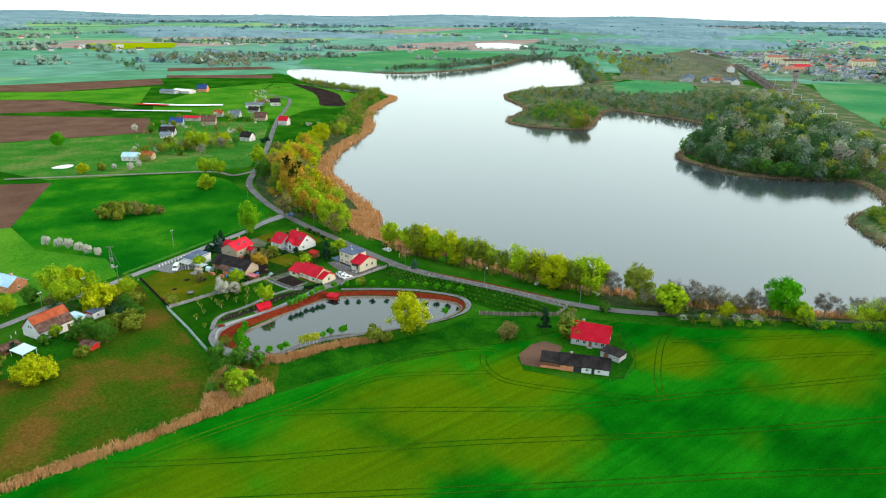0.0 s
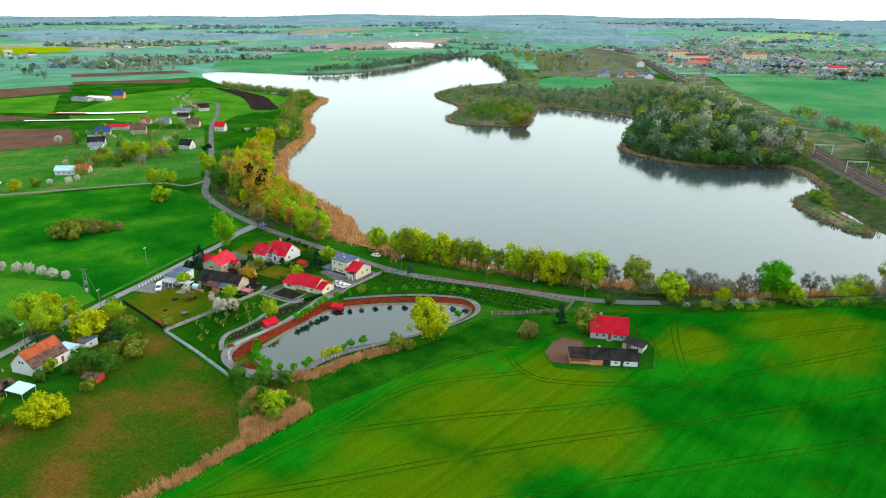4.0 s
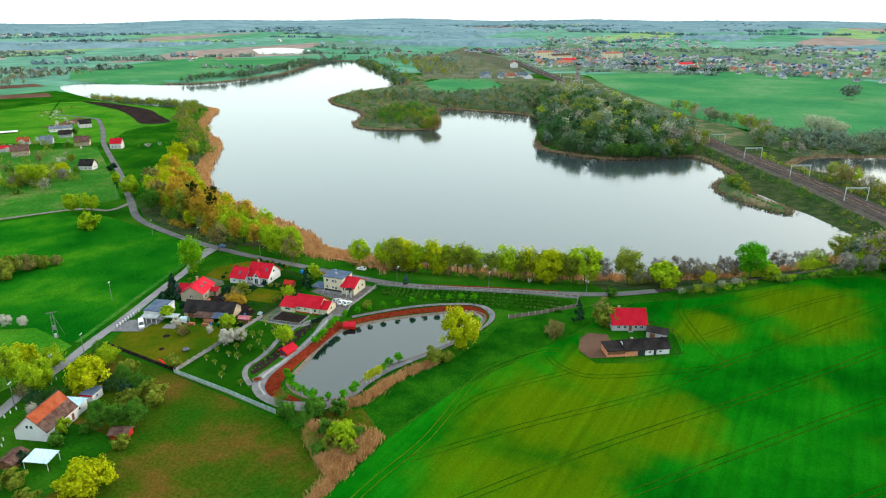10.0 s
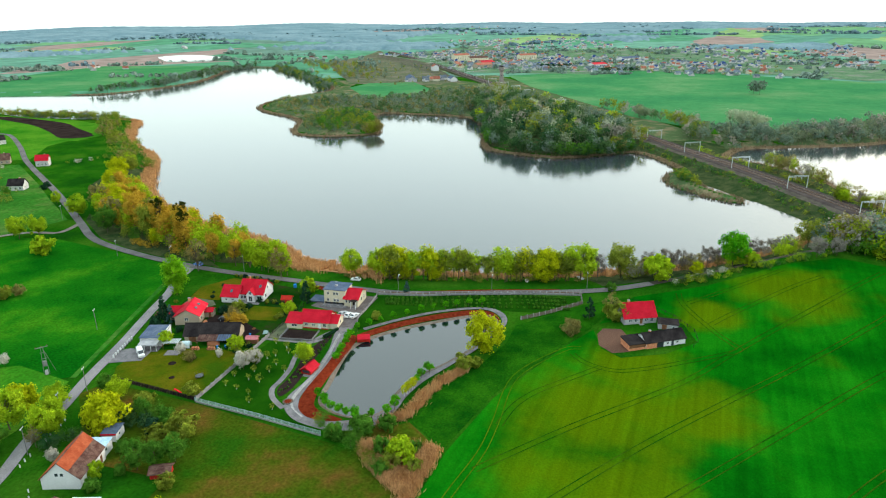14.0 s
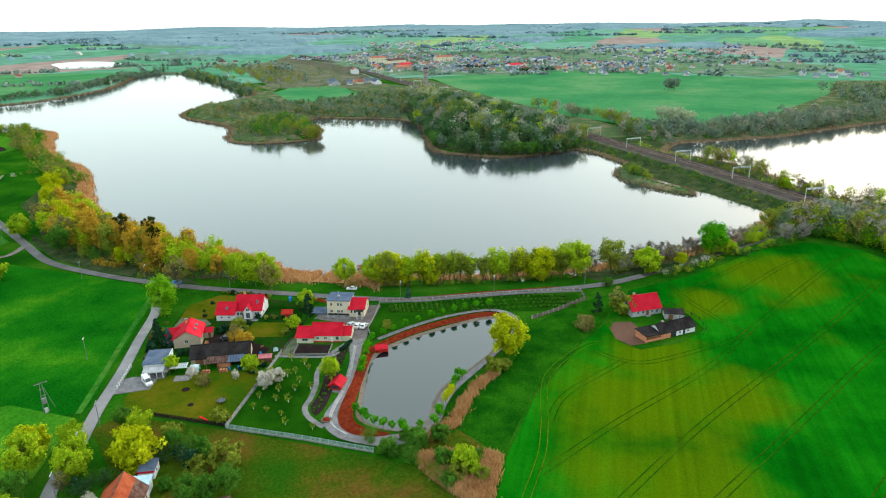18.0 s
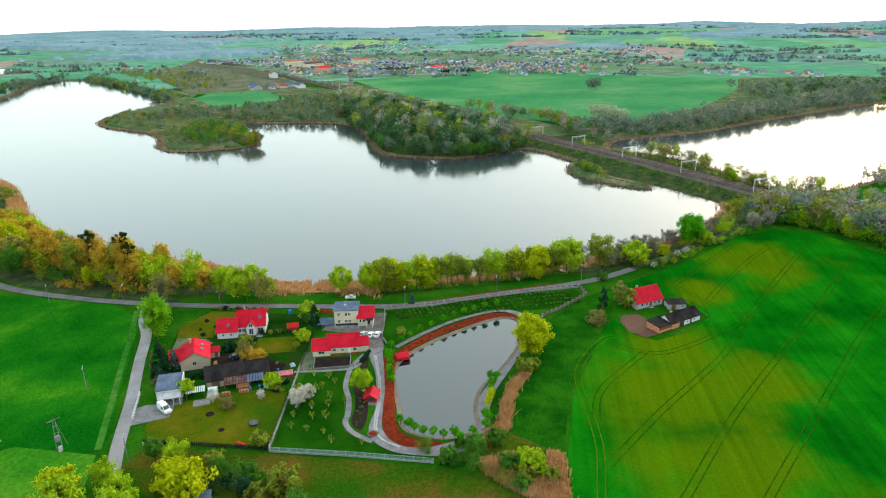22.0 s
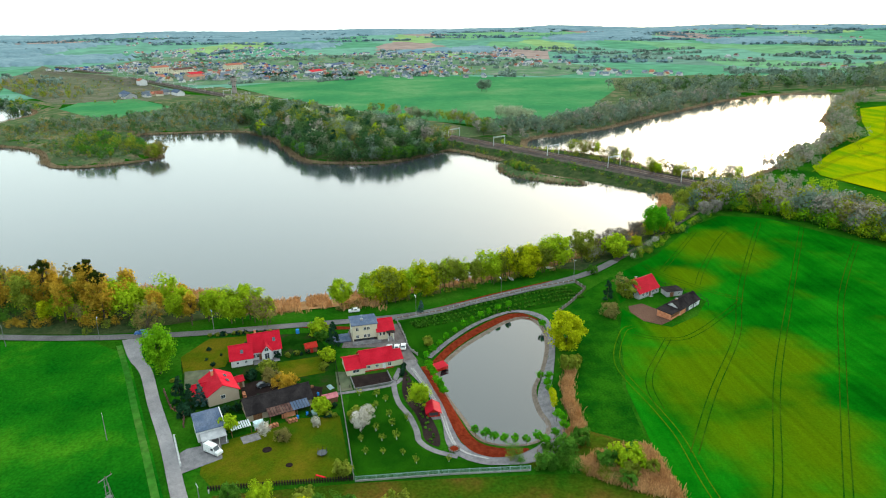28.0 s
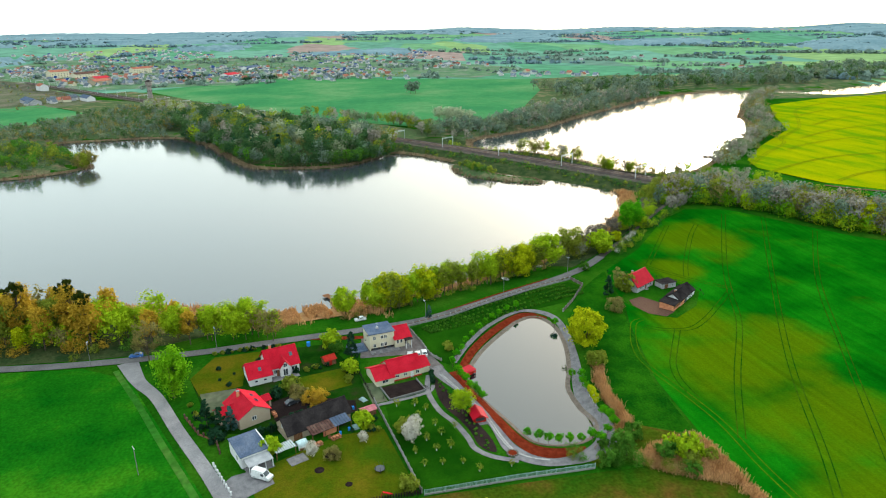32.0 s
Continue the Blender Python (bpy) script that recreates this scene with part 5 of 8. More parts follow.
def house_white():
    h = empty("house", 119.0, 269.8, gz(122, 263), -75, "white two-winged house with bright red tiled roofs", "house")
    r = gable(h, 6.2, 2.6, 9.6, 10, 3.0, 7.0, WHITE_W, RED_ROOF, chimney=(8.5, 8.6, 8.0))
    gable(h, 0, 0, 6.6, 8.5, 2.6, 5.6, WHITE_W, RED_ROOF)
    gable(h, 9.6, 1.4, 3.2, 4.0, 3.2, 5.2, WHITE_W, RED_ROOF, along_x=False, over=0.3)
    window(h, 11.2, 1.4, 0.3, 1.5, 2.2)
    window(h, 11.2, 1.4, 3.1, 1.2, 1.2)
    for x, w in ((7.2, 1.0), (8.4, 1.0), (14.2, 1.9)):
        window(h, x, 2.6, 0.9, w, 1.3)
    for x in (2.0, 4.6):
        window(h, x, 0, 1.0, 0.9, 0.7)
    window(h, 15.8, 5.2, 0.9, 1.2, 1.3, "right")
    window(h, 15.8, 7.6, 3.6, 1.1, 1.2, "right")
    door(h, 9.2, 2.6, 0.0, 0.9, 2.05, WOOD)
    skylight(h, 14.0, 5.2, 5.2, 40)
    skylight(h, 3.6, 2.0, 4.1, 36)
    part("terrace", Geo().box(6.8, -0.6, -0.2, 15.0, 2.4, 0.1), PAVING, h)


def house_beige():
    h = empty("house", 96.4, 271.2, gz(100, 267), -64, "beige plastered house with a red hipped and gabled roof", "house")
    gable(h, 0, 0, 8.6, 10.5, 3.5, 6.0, BEIGE_W, RED_ROOF, along_x=False, chimney=(3.2, 8, 7.0), roof2=ORANGE_ROOF_B)
    gable(h, -3.2, 4.2, 4.2, 5.6, 2.7, 4.4, BEIGE_W, RED_ROOF, over=0.4)
    gable(h, 8.6, 6.0, 3.0, 3.4, 2.2, 3.1, BEIGE_W, RED_ROOF, over=0.3)
    window(h, 4.1, 0, 1.6, 1.3, 1.2)
    window(h, 8.6, 2.5, 1.0, 1.2, 1.3, "right")
    window(h, 0, 2.0, 1.0, 1.1, 1.3, "left")
    skylight(h, 6.6, 4.0, 4.92, 30, False)
    skylight(h, 6.6, 7.2, 4.92, 30, False)
    door(h, 10.6, 6.0, 0, 0.9, 2.0, WOOD)


def house_modern():
    h = empty("house", 133.0, 232.3, gz(137, 228), -80, "cream two storey house with flat grey roof and red wing", "house")
    r = flatroof(h, 0, 0, 8.4, 7.6, 5.9, CREAM_W, GREY_ROOF, 0.35)
    for x in (1.6, 4.2, 5.4):
        for z in (1.2, 3.9):
            window(h, x, 0, z, 1.0, 1.2)
    window(h, 0, 2.5, 3.9, 1.0, 1.2, "left")
    window(h, 0, 5.2, 1.2, 1.0, 1.2, "left")
    part("roof_vent", Geo().box(3.3, 3.2, 6.1, 4.1, 4.0, 6.7), GREY_W, r)
    part("aerial", Geo().bar((3.7, 3.6, 6.7), (3.7, 3.6, 8.2), 0.06).bar((3.2, 3.6, 8.0), (4.2, 3.6, 8.0), 0.05), STEEL, r)
    gable(h, 8.4, -1.0, 5.4, 9.6, 3.3, 5.7, CREAM_W, RED_ROOF, along_x=True, over=0.5)
    part("brick_base", Geo().box(0.3, -0.06, -0.3, 8.3, 0.0, 0.95), DARKWOOD, h, "dark brown brick base")
    # Thin dark slabs stand for the shade inside the recessed openings.
    for x in (1.1, 3.4, 5.7):
        part("dark_panel", Geo().box(x, -0.1, 0.25, x + 1.5, -0.07, 0.9), GLASS, h)
    window(h, 9.3, -1.0, 1.6, 0.8, 1.3)
    window(h, 10.5, -1.0, 1.6, 0.8, 1.3)
    window(h, 13.8, 3.0, 1.4, 1.1, 1.3, "right")
    window(h, 13.8, 6.0, 1.4, 1.1, 1.3, "right")
    door(h, 12.2, -1.0, 1.0, 0.9, 2.05, DARKWOOD)
    for x in (11.5, 13.4):
        part("porch_post", Geo().box(x, -2.9, -0.3, x + 0.22, -2.68, 3.1), WHITE_P, h)
    part("porch_roof", Geo().box(11.2, -3.1, 3.1, 13.9, -1.0, 3.3), DARKWOOD, h)
    for i in range(6):
        part("step", Geo().box(11.8, -1.0 - 0.32 * (i + 1), -0.3, 13.2, -1.0 - 0.32 * i, 0.95 - 0.18 * i), CONCRETE, h)
    part("terrace", Geo().box(-0.3, -3.0, -0.3, 9.6, 0, 0.25), PAVING, h)
    for x in (0.6, 2.6, 6.2, 8.6):
        part("planter", Geo().box(x, -2.8, 0.25, x + 0.6, -2.2, 0.8), CONCRETE, h)
    part("annex_roof", Geo().box(-6.5, 0.5, -0.3, -0.6, 6.5, 0.5), GREY_ROOF, h, "flat dark grey terrace roof")


def house_long():
    h = empty("house", 110.2, 233.2, gz(113, 225), -76.5, "long low white building with bright red roof", "house")
    gable(h, 5.0, 0.4, 10.0, 8.0, 2.7, 5.4, CREAM_W, RED_ROOF)
    gable(h, 0, -0.4, 5.6, 8.8, 2.2, 4.2, CREAM_W, RED_ROOF)
    gable(h, 15.0, 1.2, 3.0, 7.0, 2.2, 3.9, CREAM_W, RED_ROOF, over=0.3)
    part("wall_band", Geo().box(5.0, 0.34, -0.3, 15.0, 0.4, 0.4), REDWOOD, h)
    for x in (7.0, 9.6):
        window(h, x, 0.4, 1.1, 1.1, 0.9)
    window(h, 13.6, 0.4, 0.9, 1.1, 1.2)
    door(h, 11.8, 0.4, 0, 1.0, 2.05, WHITE_P)
    window(h, 2.8, -0.4, 0.8, 2.0, 1.0)
    window(h, 18.0, 4.6, 0.9, 1.2, 1.2, "right")


def barn_dark():
    h = empty("barn", 87.6, 258.6, gz(91, 250), -66, "long old barn with black felt roof and pale gable", "barn")
    gable(h, 0, 0, 18, 7.6, 2.4, 5.2, BEIGE_W, DARK_ROOF, over=0.5)
    window(h, 0, 3.8, 2.6, 0.8, 0.8, "left")
    q = [(5.0, -3.4, 1.9), (16.6, -3.4, 1.9), (16.6, 0.2, 2.6), (5.0, 0.2, 2.6)]
    lean = part("lean_to_roof", Geo().slab(q, 0.1), DARK_ROOF, h, "patched corrugated lean-to roof")
    for i in range(14):
        x = 5.1 + i * 0.82
        part("panel", Geo().slab([(x, -3.35, 1.94), (x + 0.7, -3.35, 1.94), (x + 0.7, 0.15, 2.64), (x, 0.15, 2.64)], 0.03), BROWN_ROOF if i < 8 else GREY_ROOF, lean)
    for x in (5.2, 8.8, 12.6, 16.4):
        part("post", Geo().box(x - 0.08, -3.3, -0.3, x + 0.08, -3.14, 1.82), WOOD, h)
    part("plank_wall", Geo().box(8.4, -2.9, -0.3, 12.2, -2.75, 1.5), BRICK, h)
    door(h, 2.6, 0, 0, 2.4, 2.1, WOOD)


def house_small():
    h = empty("house", 79.4, 269.8, gz(83, 267), -67, "small white house with flat grey roof and covered terrace", "house")
    flatroof(h, 0, 0, 7.0, 8.6, 3.1, WHITE_W, GREY_ROOF, 0.2, slope=0.5)
    part("parapet", Geo().box(6.9, 0, 3.0, 7.15, 8.6, 3.9), WHITE_W, h)
    window(h, 2.0, 0, 1.0, 1.2, 1.2)
    window(h, 0, 3.0, 1.0, 1.1, 1.2, "left")
    part("terrace_roof", Geo().slab([(0.6, -3.6, 2.3), (6.8, -3.6, 2.3), (6.8, 0, 2.6), (0.6, 0, 2.6)], 0.12), GREY_W, h)
    for x in (0.8, 2.8, 4.8, 6.6):
        part("post", Geo().box(x - 0.08, -3.5, -0.4, x + 0.08, -3.34, 2.2), WHITE_P, h)
    part("terrace", Geo().box(0.4, -3.8, -0.5, 7.0, 0, 0.1), PAVING, h)


def cottage():
    h = empty("cottage", 15.9, 232.9, gz(18, 228), -66, "white cottage with orange and weathered brown tile roof", "cottage")
    gable(h, 0, 0, 9.0, 11.5, 3.0, 7.2, WHITE_W, BROWN_ROOF, along_x=False, over=0.35)
    # newer orange tiles on the upper half of the slope
    part("new_tiles", Geo().slab([(6.85, -0.38, 5.16), (6.85, 11.88, 5.16), (4.5, 11.88, 7.36), (4.5, -0.38, 7.36)], 0.05), ORANGE_ROOF, h, "newer orange clay tiles")
    part("new_tiles", Geo().slab([(4.5, -0.38, 7.36), (4.5, 11.88, 7.36), (-0.3, 11.88, 2.88), (-0.3, -0.38, 2.88)], 0.05), ORANGE_ROOF, h, "newer orange clay tiles")
    for x in (3.8, 5.0):
        window(h, x, 0, 3.4, 0.9, 1.0)
    for y in (3.0, 6.0, 7.2):
        window(h, 9.0, y, 1.0, 0.9, 1.1, "right")
    door(h, 9.0, 9.6, 0, 0.9, 2.0, WOOD, "right")
    flatroof(h, 3.0, 11.5, 5.6, 4.6, 2.3, WHITE_W, BLUEROOF, 0.25)
    window(h, 8.6, 13.0, 0.9, 0.8, 0.9, "right")
    b = empty("outbuilding", 35.0, 236.2, gz(35, 236), -66, "small white outbuilding with flat grey roof and red fascia", "shed")
    flatroof(b, 0, 0, 3.6, 4.6, 2.3, WHITE_W, GREY_ROOF, 0.2)
    part("fascia", Geo().box(-0.25, -0.3, 2.05, 3.85, -0.24, 2.5), RED_ROOF, b)
    window(b, 3.6, 2.0, 0.9, 0.8, 0.8, "right")


BLUEROOF = mat("pale_blue_sheet", (0.30, 0.45, 0.60), (0.40, 0.55, 0.68), None, 3, 9, 0.6)
ORANGE_ROOF_B = mat("light_red_tile", (0.46, 0.012, 0.03), (0.54, 0.03, 0.045), None, 3, 10, 0.5)


def canopy_tent():
    h = empty("canopy", 10.5, 219.5, gz(12, 216), -66, "pale blue-white canopy over a parking space", "canopy")
    part("canopy_roof", Geo().slab([(0, 0, 2.2), (6.4, 0, 2.2), (6.4, 4.6, 2.6), (0, 4.6, 2.6)], 0.1), BLUEWHITE, h)
    for x in (0.2, 6.2):
        for y in (0.2, 4.4):
            part("post", Geo().box(x - 0.06, y - 0.06, -0.3, x + 0.06, y + 0.06, 2.1), STEEL, h)
    s = empty("shed", 7.5, 224.5, gz(8, 224), -66, "low shed with patched brown roof", "shed")
    gable(s, 0, 0, 4, 5, 1.7, 2.5, WOOD, BROWN_ROOF, along_x=False)
    w = empty("shed", 28.5, 213.5, gz(29, 213), -60, "low wooden shed with brown roof and red front", "shed")
    gable(w, 0, 0, 4.4, 3.4, 1.5, 2.2, REDWOOD, BROWN_ROOF)


BLUEWHITE = mat("pale_blue_tarpaulin", (0.40, 0.52, 0.56), (0.48, 0.60, 0.63), None, 3, 6, 0.5)


def farmhouse():
    h = empty("farmhouse", 156.6, 123.6, gz(160, 118), -59, "grey-white farmhouse with a plain bright red roof", "house")
    gable(h, 0, 0, 12.0, 8.4, 2.5, 6.6, GREY_W, RED_ROOF, over=0.35, chimney=(3.0, 4.6, 7.4))
    for x in (2.2, 4.4, 8.2, 10.2):
        window(h, x, 0, 0.9, 1.1, 1.2)
    door(h, 6.3, 0, 0, 1.0, 2.05, WOOD)
    window(h, 0, 3.0, 0.9, 1.0, 1.2, "left")
    window(h, 0, 4.2, 3.4, 0.9, 1.0, "left")
    window(h, 12.0, 4.2, 3.4, 0.9, 1.0, "right")
    part("porch_step", Geo().box(5.4, -1.2, -0.4, 7.2, 0, 0.15), CONCRETE, h)


def farm_barn():
    h = empty("barn", 137.2, 119.0, gz(143, 112), -52, "low farm barn with black roof, white and brick walls", "barn")
    gable(h, 6.0, 0, 14.6, 6.4, 2.3, 4.4, WHITE_W, DARK_ROOF, over=0.4, chimney=(9, 3.4, 4.9))
    flatroof(h, 0, 0.2, 6.0, 5.6, 2.2, BRICK, DARK_ROOF, 0.3, slope=0.5)
    part("brick_wall", Geo().box(6.0, -0.06, -0.4, 10.0, 0, 2.1), BRICK, h, "orange brick wall")
    # Solid dark slab on the wall paints the shade inside the gateway.
    part("gateway", Geo().box(10.0, -0.05, -0.3, 12.4, 0.02, 2.0), DARK_P, h, "dark panel painted as an open gateway")
    part("cladding", Geo().box(0.0, 0.12, 1.0, 6.0, 0.2, 2.1), WOOD, h)
    for x in (14.0, 17.6):
        window(h, x, 0, 0.9, 0.9, 0.7)
    door(h, 15.8, 0, 0, 0.9, 1.95, DARK_P)
    s = empty("shed", 157.6, 112.2, gz(158, 108), -82, "small dark flat roofed shed", "shed")
    flatroof(s, 0, 0, 6.6, 4.6, 2.2, GREY_W, DARK_ROOF, 0.3)
    door(s, 2, 0, 0, 1.6, 1.9, WOOD)
    window(s, 5.0, 0, 0.9, 0.8, 0.7)


def garden_hut():
    h = empty("garden_hut", 84.6, 210.3, gz(86, 208), -88, "small open red garden hut with red roof", "hut")
    gable(h, 0.3, 0.3, 3.4, 4.4, 1.5, 2.6, REDWOOD, RED_ROOF, along_x=False, over=0.5, base=-0.3)
    # No hole here: a dark slab paints the hut's unlit inside.
    part("opening", Geo().box(0.8, 0.24, 0.5, 3.2, 0.3, 1.4), DARK_P, h, "dark panel painted as an opening")
    part("floor", Geo().box(-0.6, -1.0, -0.3, 4.4, 5.0, 0.06), PAVING, h)
    d = empty("fishing_deck", 111.8, 205.6, POND_Z, -60, "small red wooden deck on the pond", "deck")
    part("deck_roof", Geo().slab([(-0.2, -0.8, 1.5), (4.2, -0.8, 1.5), (4.2, 2.2, 2.0), (-0.2, 2.2, 2.0)], 0.1), RED_ROOF, d)
    for x in (0, 4):
        for y in (-0.6, 2.0):
            part("post", Geo().box(x - 0.08, y - 0.08, -0.8, x + 0.08, y + 0.08, 1.5), REDWOOD, d)
    part("deck", Geo().box(-0.2, -0.8, 0.5, 4.2, 2.2, 0.62), REDWOOD, d)


for make in (house_white, house_beige, house_modern, house_long, barn_dark, house_small, cottage, canopy_tent, farmhouse, farm_barn, garden_hut):
    make()

# ---- trees by the lake and houses ----
for kind, x, y, h in [
        ("lime", 163, 238, 12), ("lime", 167, 227, 13), ("willow", 169, 221, 14.5), ("willow", 171, 215, 13), ("alder", 173, 209, 14), ("willow", 175, 205, 12.5),
        ("alder", 177, 201, 14), ("alder", 178, 197, 14), ("alder", 181, 193, 13.5), ("alder", 182, 189, 13), ("alder", 184, 184, 11), ("alder", 185, 180, 10),
        ("alder", 187, 175, 9.5), ("brown", 189, 171, 10), ("alder", 190, 166, 9), ("willow", 190, 161, 15.5), ("olive", 194, 153, 14), ("lime", 196, 147, 16.5), ("bare", 200, 141, 12),
        ("olive", 205, 132, 16), ("bare", 212, 121, 12), ("bare", 216, 115, 12), ("bare", 221, 109, 11), ("limebush", 204, 117, 11), ("yellowbush", 217, 103, 5.5),
        ("bare", 229, 99, 11), ("bare", 234, 95, 10), ("maple", 229, 89, 16), ("limebush", 231, 83, 7), ("bare", 243, 80, 11), ("bare", 251, 72, 9), ("bare", 256, 66, 9),
        ("lime", 156, 271, 14), ("lime", 153, 277, 14), ("alder", 154, 284, 13.5), ("bronze", 153, 291, 13), ("lime", 157, 297, 13), ("bronze", 153, 303, 14.3), ("brown", 142, 302, 14),
        ("alder", 161, 312, 14), ("lime", 162, 309, 12), ("bronze", 166, 320, 13.4), ("bronze", 170, 327, 14.3), ("olive", 170, 336, 16), ("bronze", 160, 338, 16), ("bronze", 172, 345, 16.8),
        ("olive", 166, 352, 19), ("bronze", 177, 362, 16.8), ("bronze", 172, 370, 19.3), ("bronze", 182, 378, 18.5), ("green", 168, 385, 14), ("yellowbush", 190, 398, 14), ("bronze", 186, 388, 16.8), ("willow", 196, 405, 16),
        ("willow", 206, 418, 15), ("lime", 182, 423, 13), ("yellowbush", 220, 438, 11), ("willow", 230, 450, 14), ("willow", 243, 462, 13), ("willow", 263, 481, 15), ("olive", 280, 489, 14), ("lime", 295, 505, 11),
        ("linden", 118, 291, 16.5), ("lime", 143, 417, 12), ("limebush", 132, 385, 9.5), ("lime", 150, 412, 11), ("maple", 84, 557, 12.5),
        ("willow", 119, 162.5, 14.5), ("olivebush", 106, 165, 5.5), ("olivebush", 109, 162, 4),
        ("spruce", 157, 136, 9), ("olivebush", 160, 127, 8), ("brown", 162, 129, 9), ("brownbush", 143, 140, 6.5), ("bush", 186, 133, 4),
        ("spruce", 96, 276, 8.5), ("bluespruce", 97, 273.5, 7.5), ("spruce", 100, 280, 9), ("darkbush", 93, 277, 4), ("olivebush", 114, 258, 5), ("brownbush", 109, 256, 5), ("darkbush", 111, 262, 3.5), ("darkbush", 108, 266, 3.2), ("copper", 104.6, 252, 5.6), ("copper", 106, 250, 4.6),
        ("limebush", 90, 239, 5), ("limebush", 140, 244.6, 6.5), ("bush", 136, 243, 4), ("spruce", 130.2, 238.6, 9.5), ("limebush", 121, 240, 5), ("blossom", 80, 228, 6.5), ("blossom", 84, 226.5, 5.5), ("olivebush", 85, 228.5, 5),
        ("limebush", 84, 263, 5), ("blossom", 80, 253, 4.5), ("brownbush", 78, 248, 4), ("blossom", 83, 240, 3.5), ("olivebush", 62.5, 232, 4.5), ("bluespruce", 155, 208, 5),
        ("lime", 90, 212, 8), ("olivebush", 128, 207, 3.5), ("darkbush", 93, 266, 2.5), ("darkbush", 94, 263, 2.5),
        ("bush", 60, 183, 5), ("bush", 65, 177, 5.5), ("bush", 69, 172, 5), ("limebush", 58, 163, 6.5), ("bush", 59, 168, 5), ("olivebush", 55, 164, 4.5), ("bush", 67, 181, 3),
        ("yellowbush", 40, 240, 10.5), ("yellowbush", 43, 246, 8), ("lime", 34, 253, 10), ("lime", 30, 264, 12), ("yellowbush", 38, 270, 8), ("lime", 42, 261, 8), ("olivebush", 45, 219, 7.5), ("olivebush", 41, 224, 5),
        ("darkbush", 44, 228, 4), ("green", 36, 213, 8), ("green", 30, 219, 8), ("green", 33, 216, 7), ("yellowbush", 13, 201, 8.5), ("yellowbush", 16, 199, 7.5), ("lime", 31, 251, 10), ("lime", 14, 252, 9), ("green", 6, 247, 8),
        ("green", 3, 238, 7), ("green", 2, 226, 6), ("olivebush", 6, 215, 5), ("blossom", 24, 240, 4), ("brown", 27, 250, 6), ("green", 22, 258, 8), ("olivebush", 4, 206, 5), ("lime", -2, 250, 9), ("bush", 34, 228, 3.5), ("bush", 27, 221, 3),
        ("green", 48, 236, 6), ("bush", 50, 230, 4), ("olivebush", 52, 240, 5), ("darkbush", 46, 233, 3), ("lime", 52, 249, 7.5), ("bush", 47, 226, 4), ("green", 54, 256, 6), ("limebush", 24, 226, 4), ("bush", 20, 222, 3.5), ("darkbush", 12, 222, 3), ("green", -4, 214, 7), ("olivebush", 28, 208, 4),
        ("olive", 268, 57, 14), ("lime", 266, 46, 12), ("olive", 284, 42, 13), ("willow", 290, 29, 13), ("lime", 276, 34, 10), ("grey", 246, 56, 9), ("grey", 250, 48, 8), ("willow", 198, -24, 14), ("olive", 375, 32, 10), ("lime", 371, 30, 9), ("olive", 359, 21, 9), ("bare", 362, 23, 10), ("brown", 353, 16, 9), ("brown", 345, 11, 8), ("brown", 339, 5, 8), ("brown", 335, 0, 8), ("olive", 340, -6, 7),
        ("bush", 62, 161, 4), ("olivebush", 56, 158, 3.4), ("bush", 52, 165, 3.6), ("limebush", 63, 165, 3.8),
        ("blossom", 38, 327, 5), ("blossom", 42, 321, 5), ("blossom", 45, 316, 5.5), ("blossom", 48, 310, 5), ("blossom", 50, 304, 5), ("blossom", 53, 299, 4.5),
        ("olivebush", 70, 356, 8), ("olivebush", 76, 355, 9), ("brownbush", 83, 353, 8), ("olivebush", 89, 351, 6), ("olivebush", 73, 350, 7), ("brownbush", 94, 349, 5)]:
    plant(kind, x, y, h)
for x, y in [(111, 208), (108.6, 207.6), (106, 207), (103, 206.3), (100.3, 205.6), (98.2, 205.1), (96, 204.5), (75.8, 198), (74.6, 195.5), (72.6, 193.6), (71.7, 191.2), (71.2, 188.4), (70.4, 185.6), (70.2, 182.6), (68.2, 181.3), (71.2, 178), (74, 174.8), (77.6, 174.3),
             (79.8, 175.4), (92.5, 174.4), (95.3, 174.3), (99, 173.2), (101.1, 175), (137.4, 166), (116.4, 208.4), (120.6, 206), (124.3, 203.6), (128.9, 200.9), (133.6, 197.4), (137.7, 193.8), (141.4, 190.6), (144.6, 187), (147.6, 183.6), (150.2, 180), (152.6, 175.4)]:
    plant("pondtree", x, y, RNG.uniform(3.5, 4.2), "young trees round the pond")
for x, y in [(84.8, 174.8), (86.4, 174.7), (87.7, 174.5), (89, 174.3), (90.2, 174.2)]:
    plant("birch", x, y, RNG.uniform(3.8, 4.6), "young birches beside the pond walk")

# shrubs of the planted plot
rows_y = spline([(148.4, 213), (155, 199), (164, 179.5), (171.4, 160), (174, 149)], 10, False)
for i, (x, y) in enumerate(rows_y):
    for k in range(4):
        q = 0.6 + 0.8 * min(1, i / 20)
        plant("shrub", x - 2.6 - 2.2 * k * q, y - 0.8 - 0.9 * k * q + RNG.uniform(-0.3, 0.3), RNG.uniform(0.7, 1.15), "shrub rows of the planted plot")


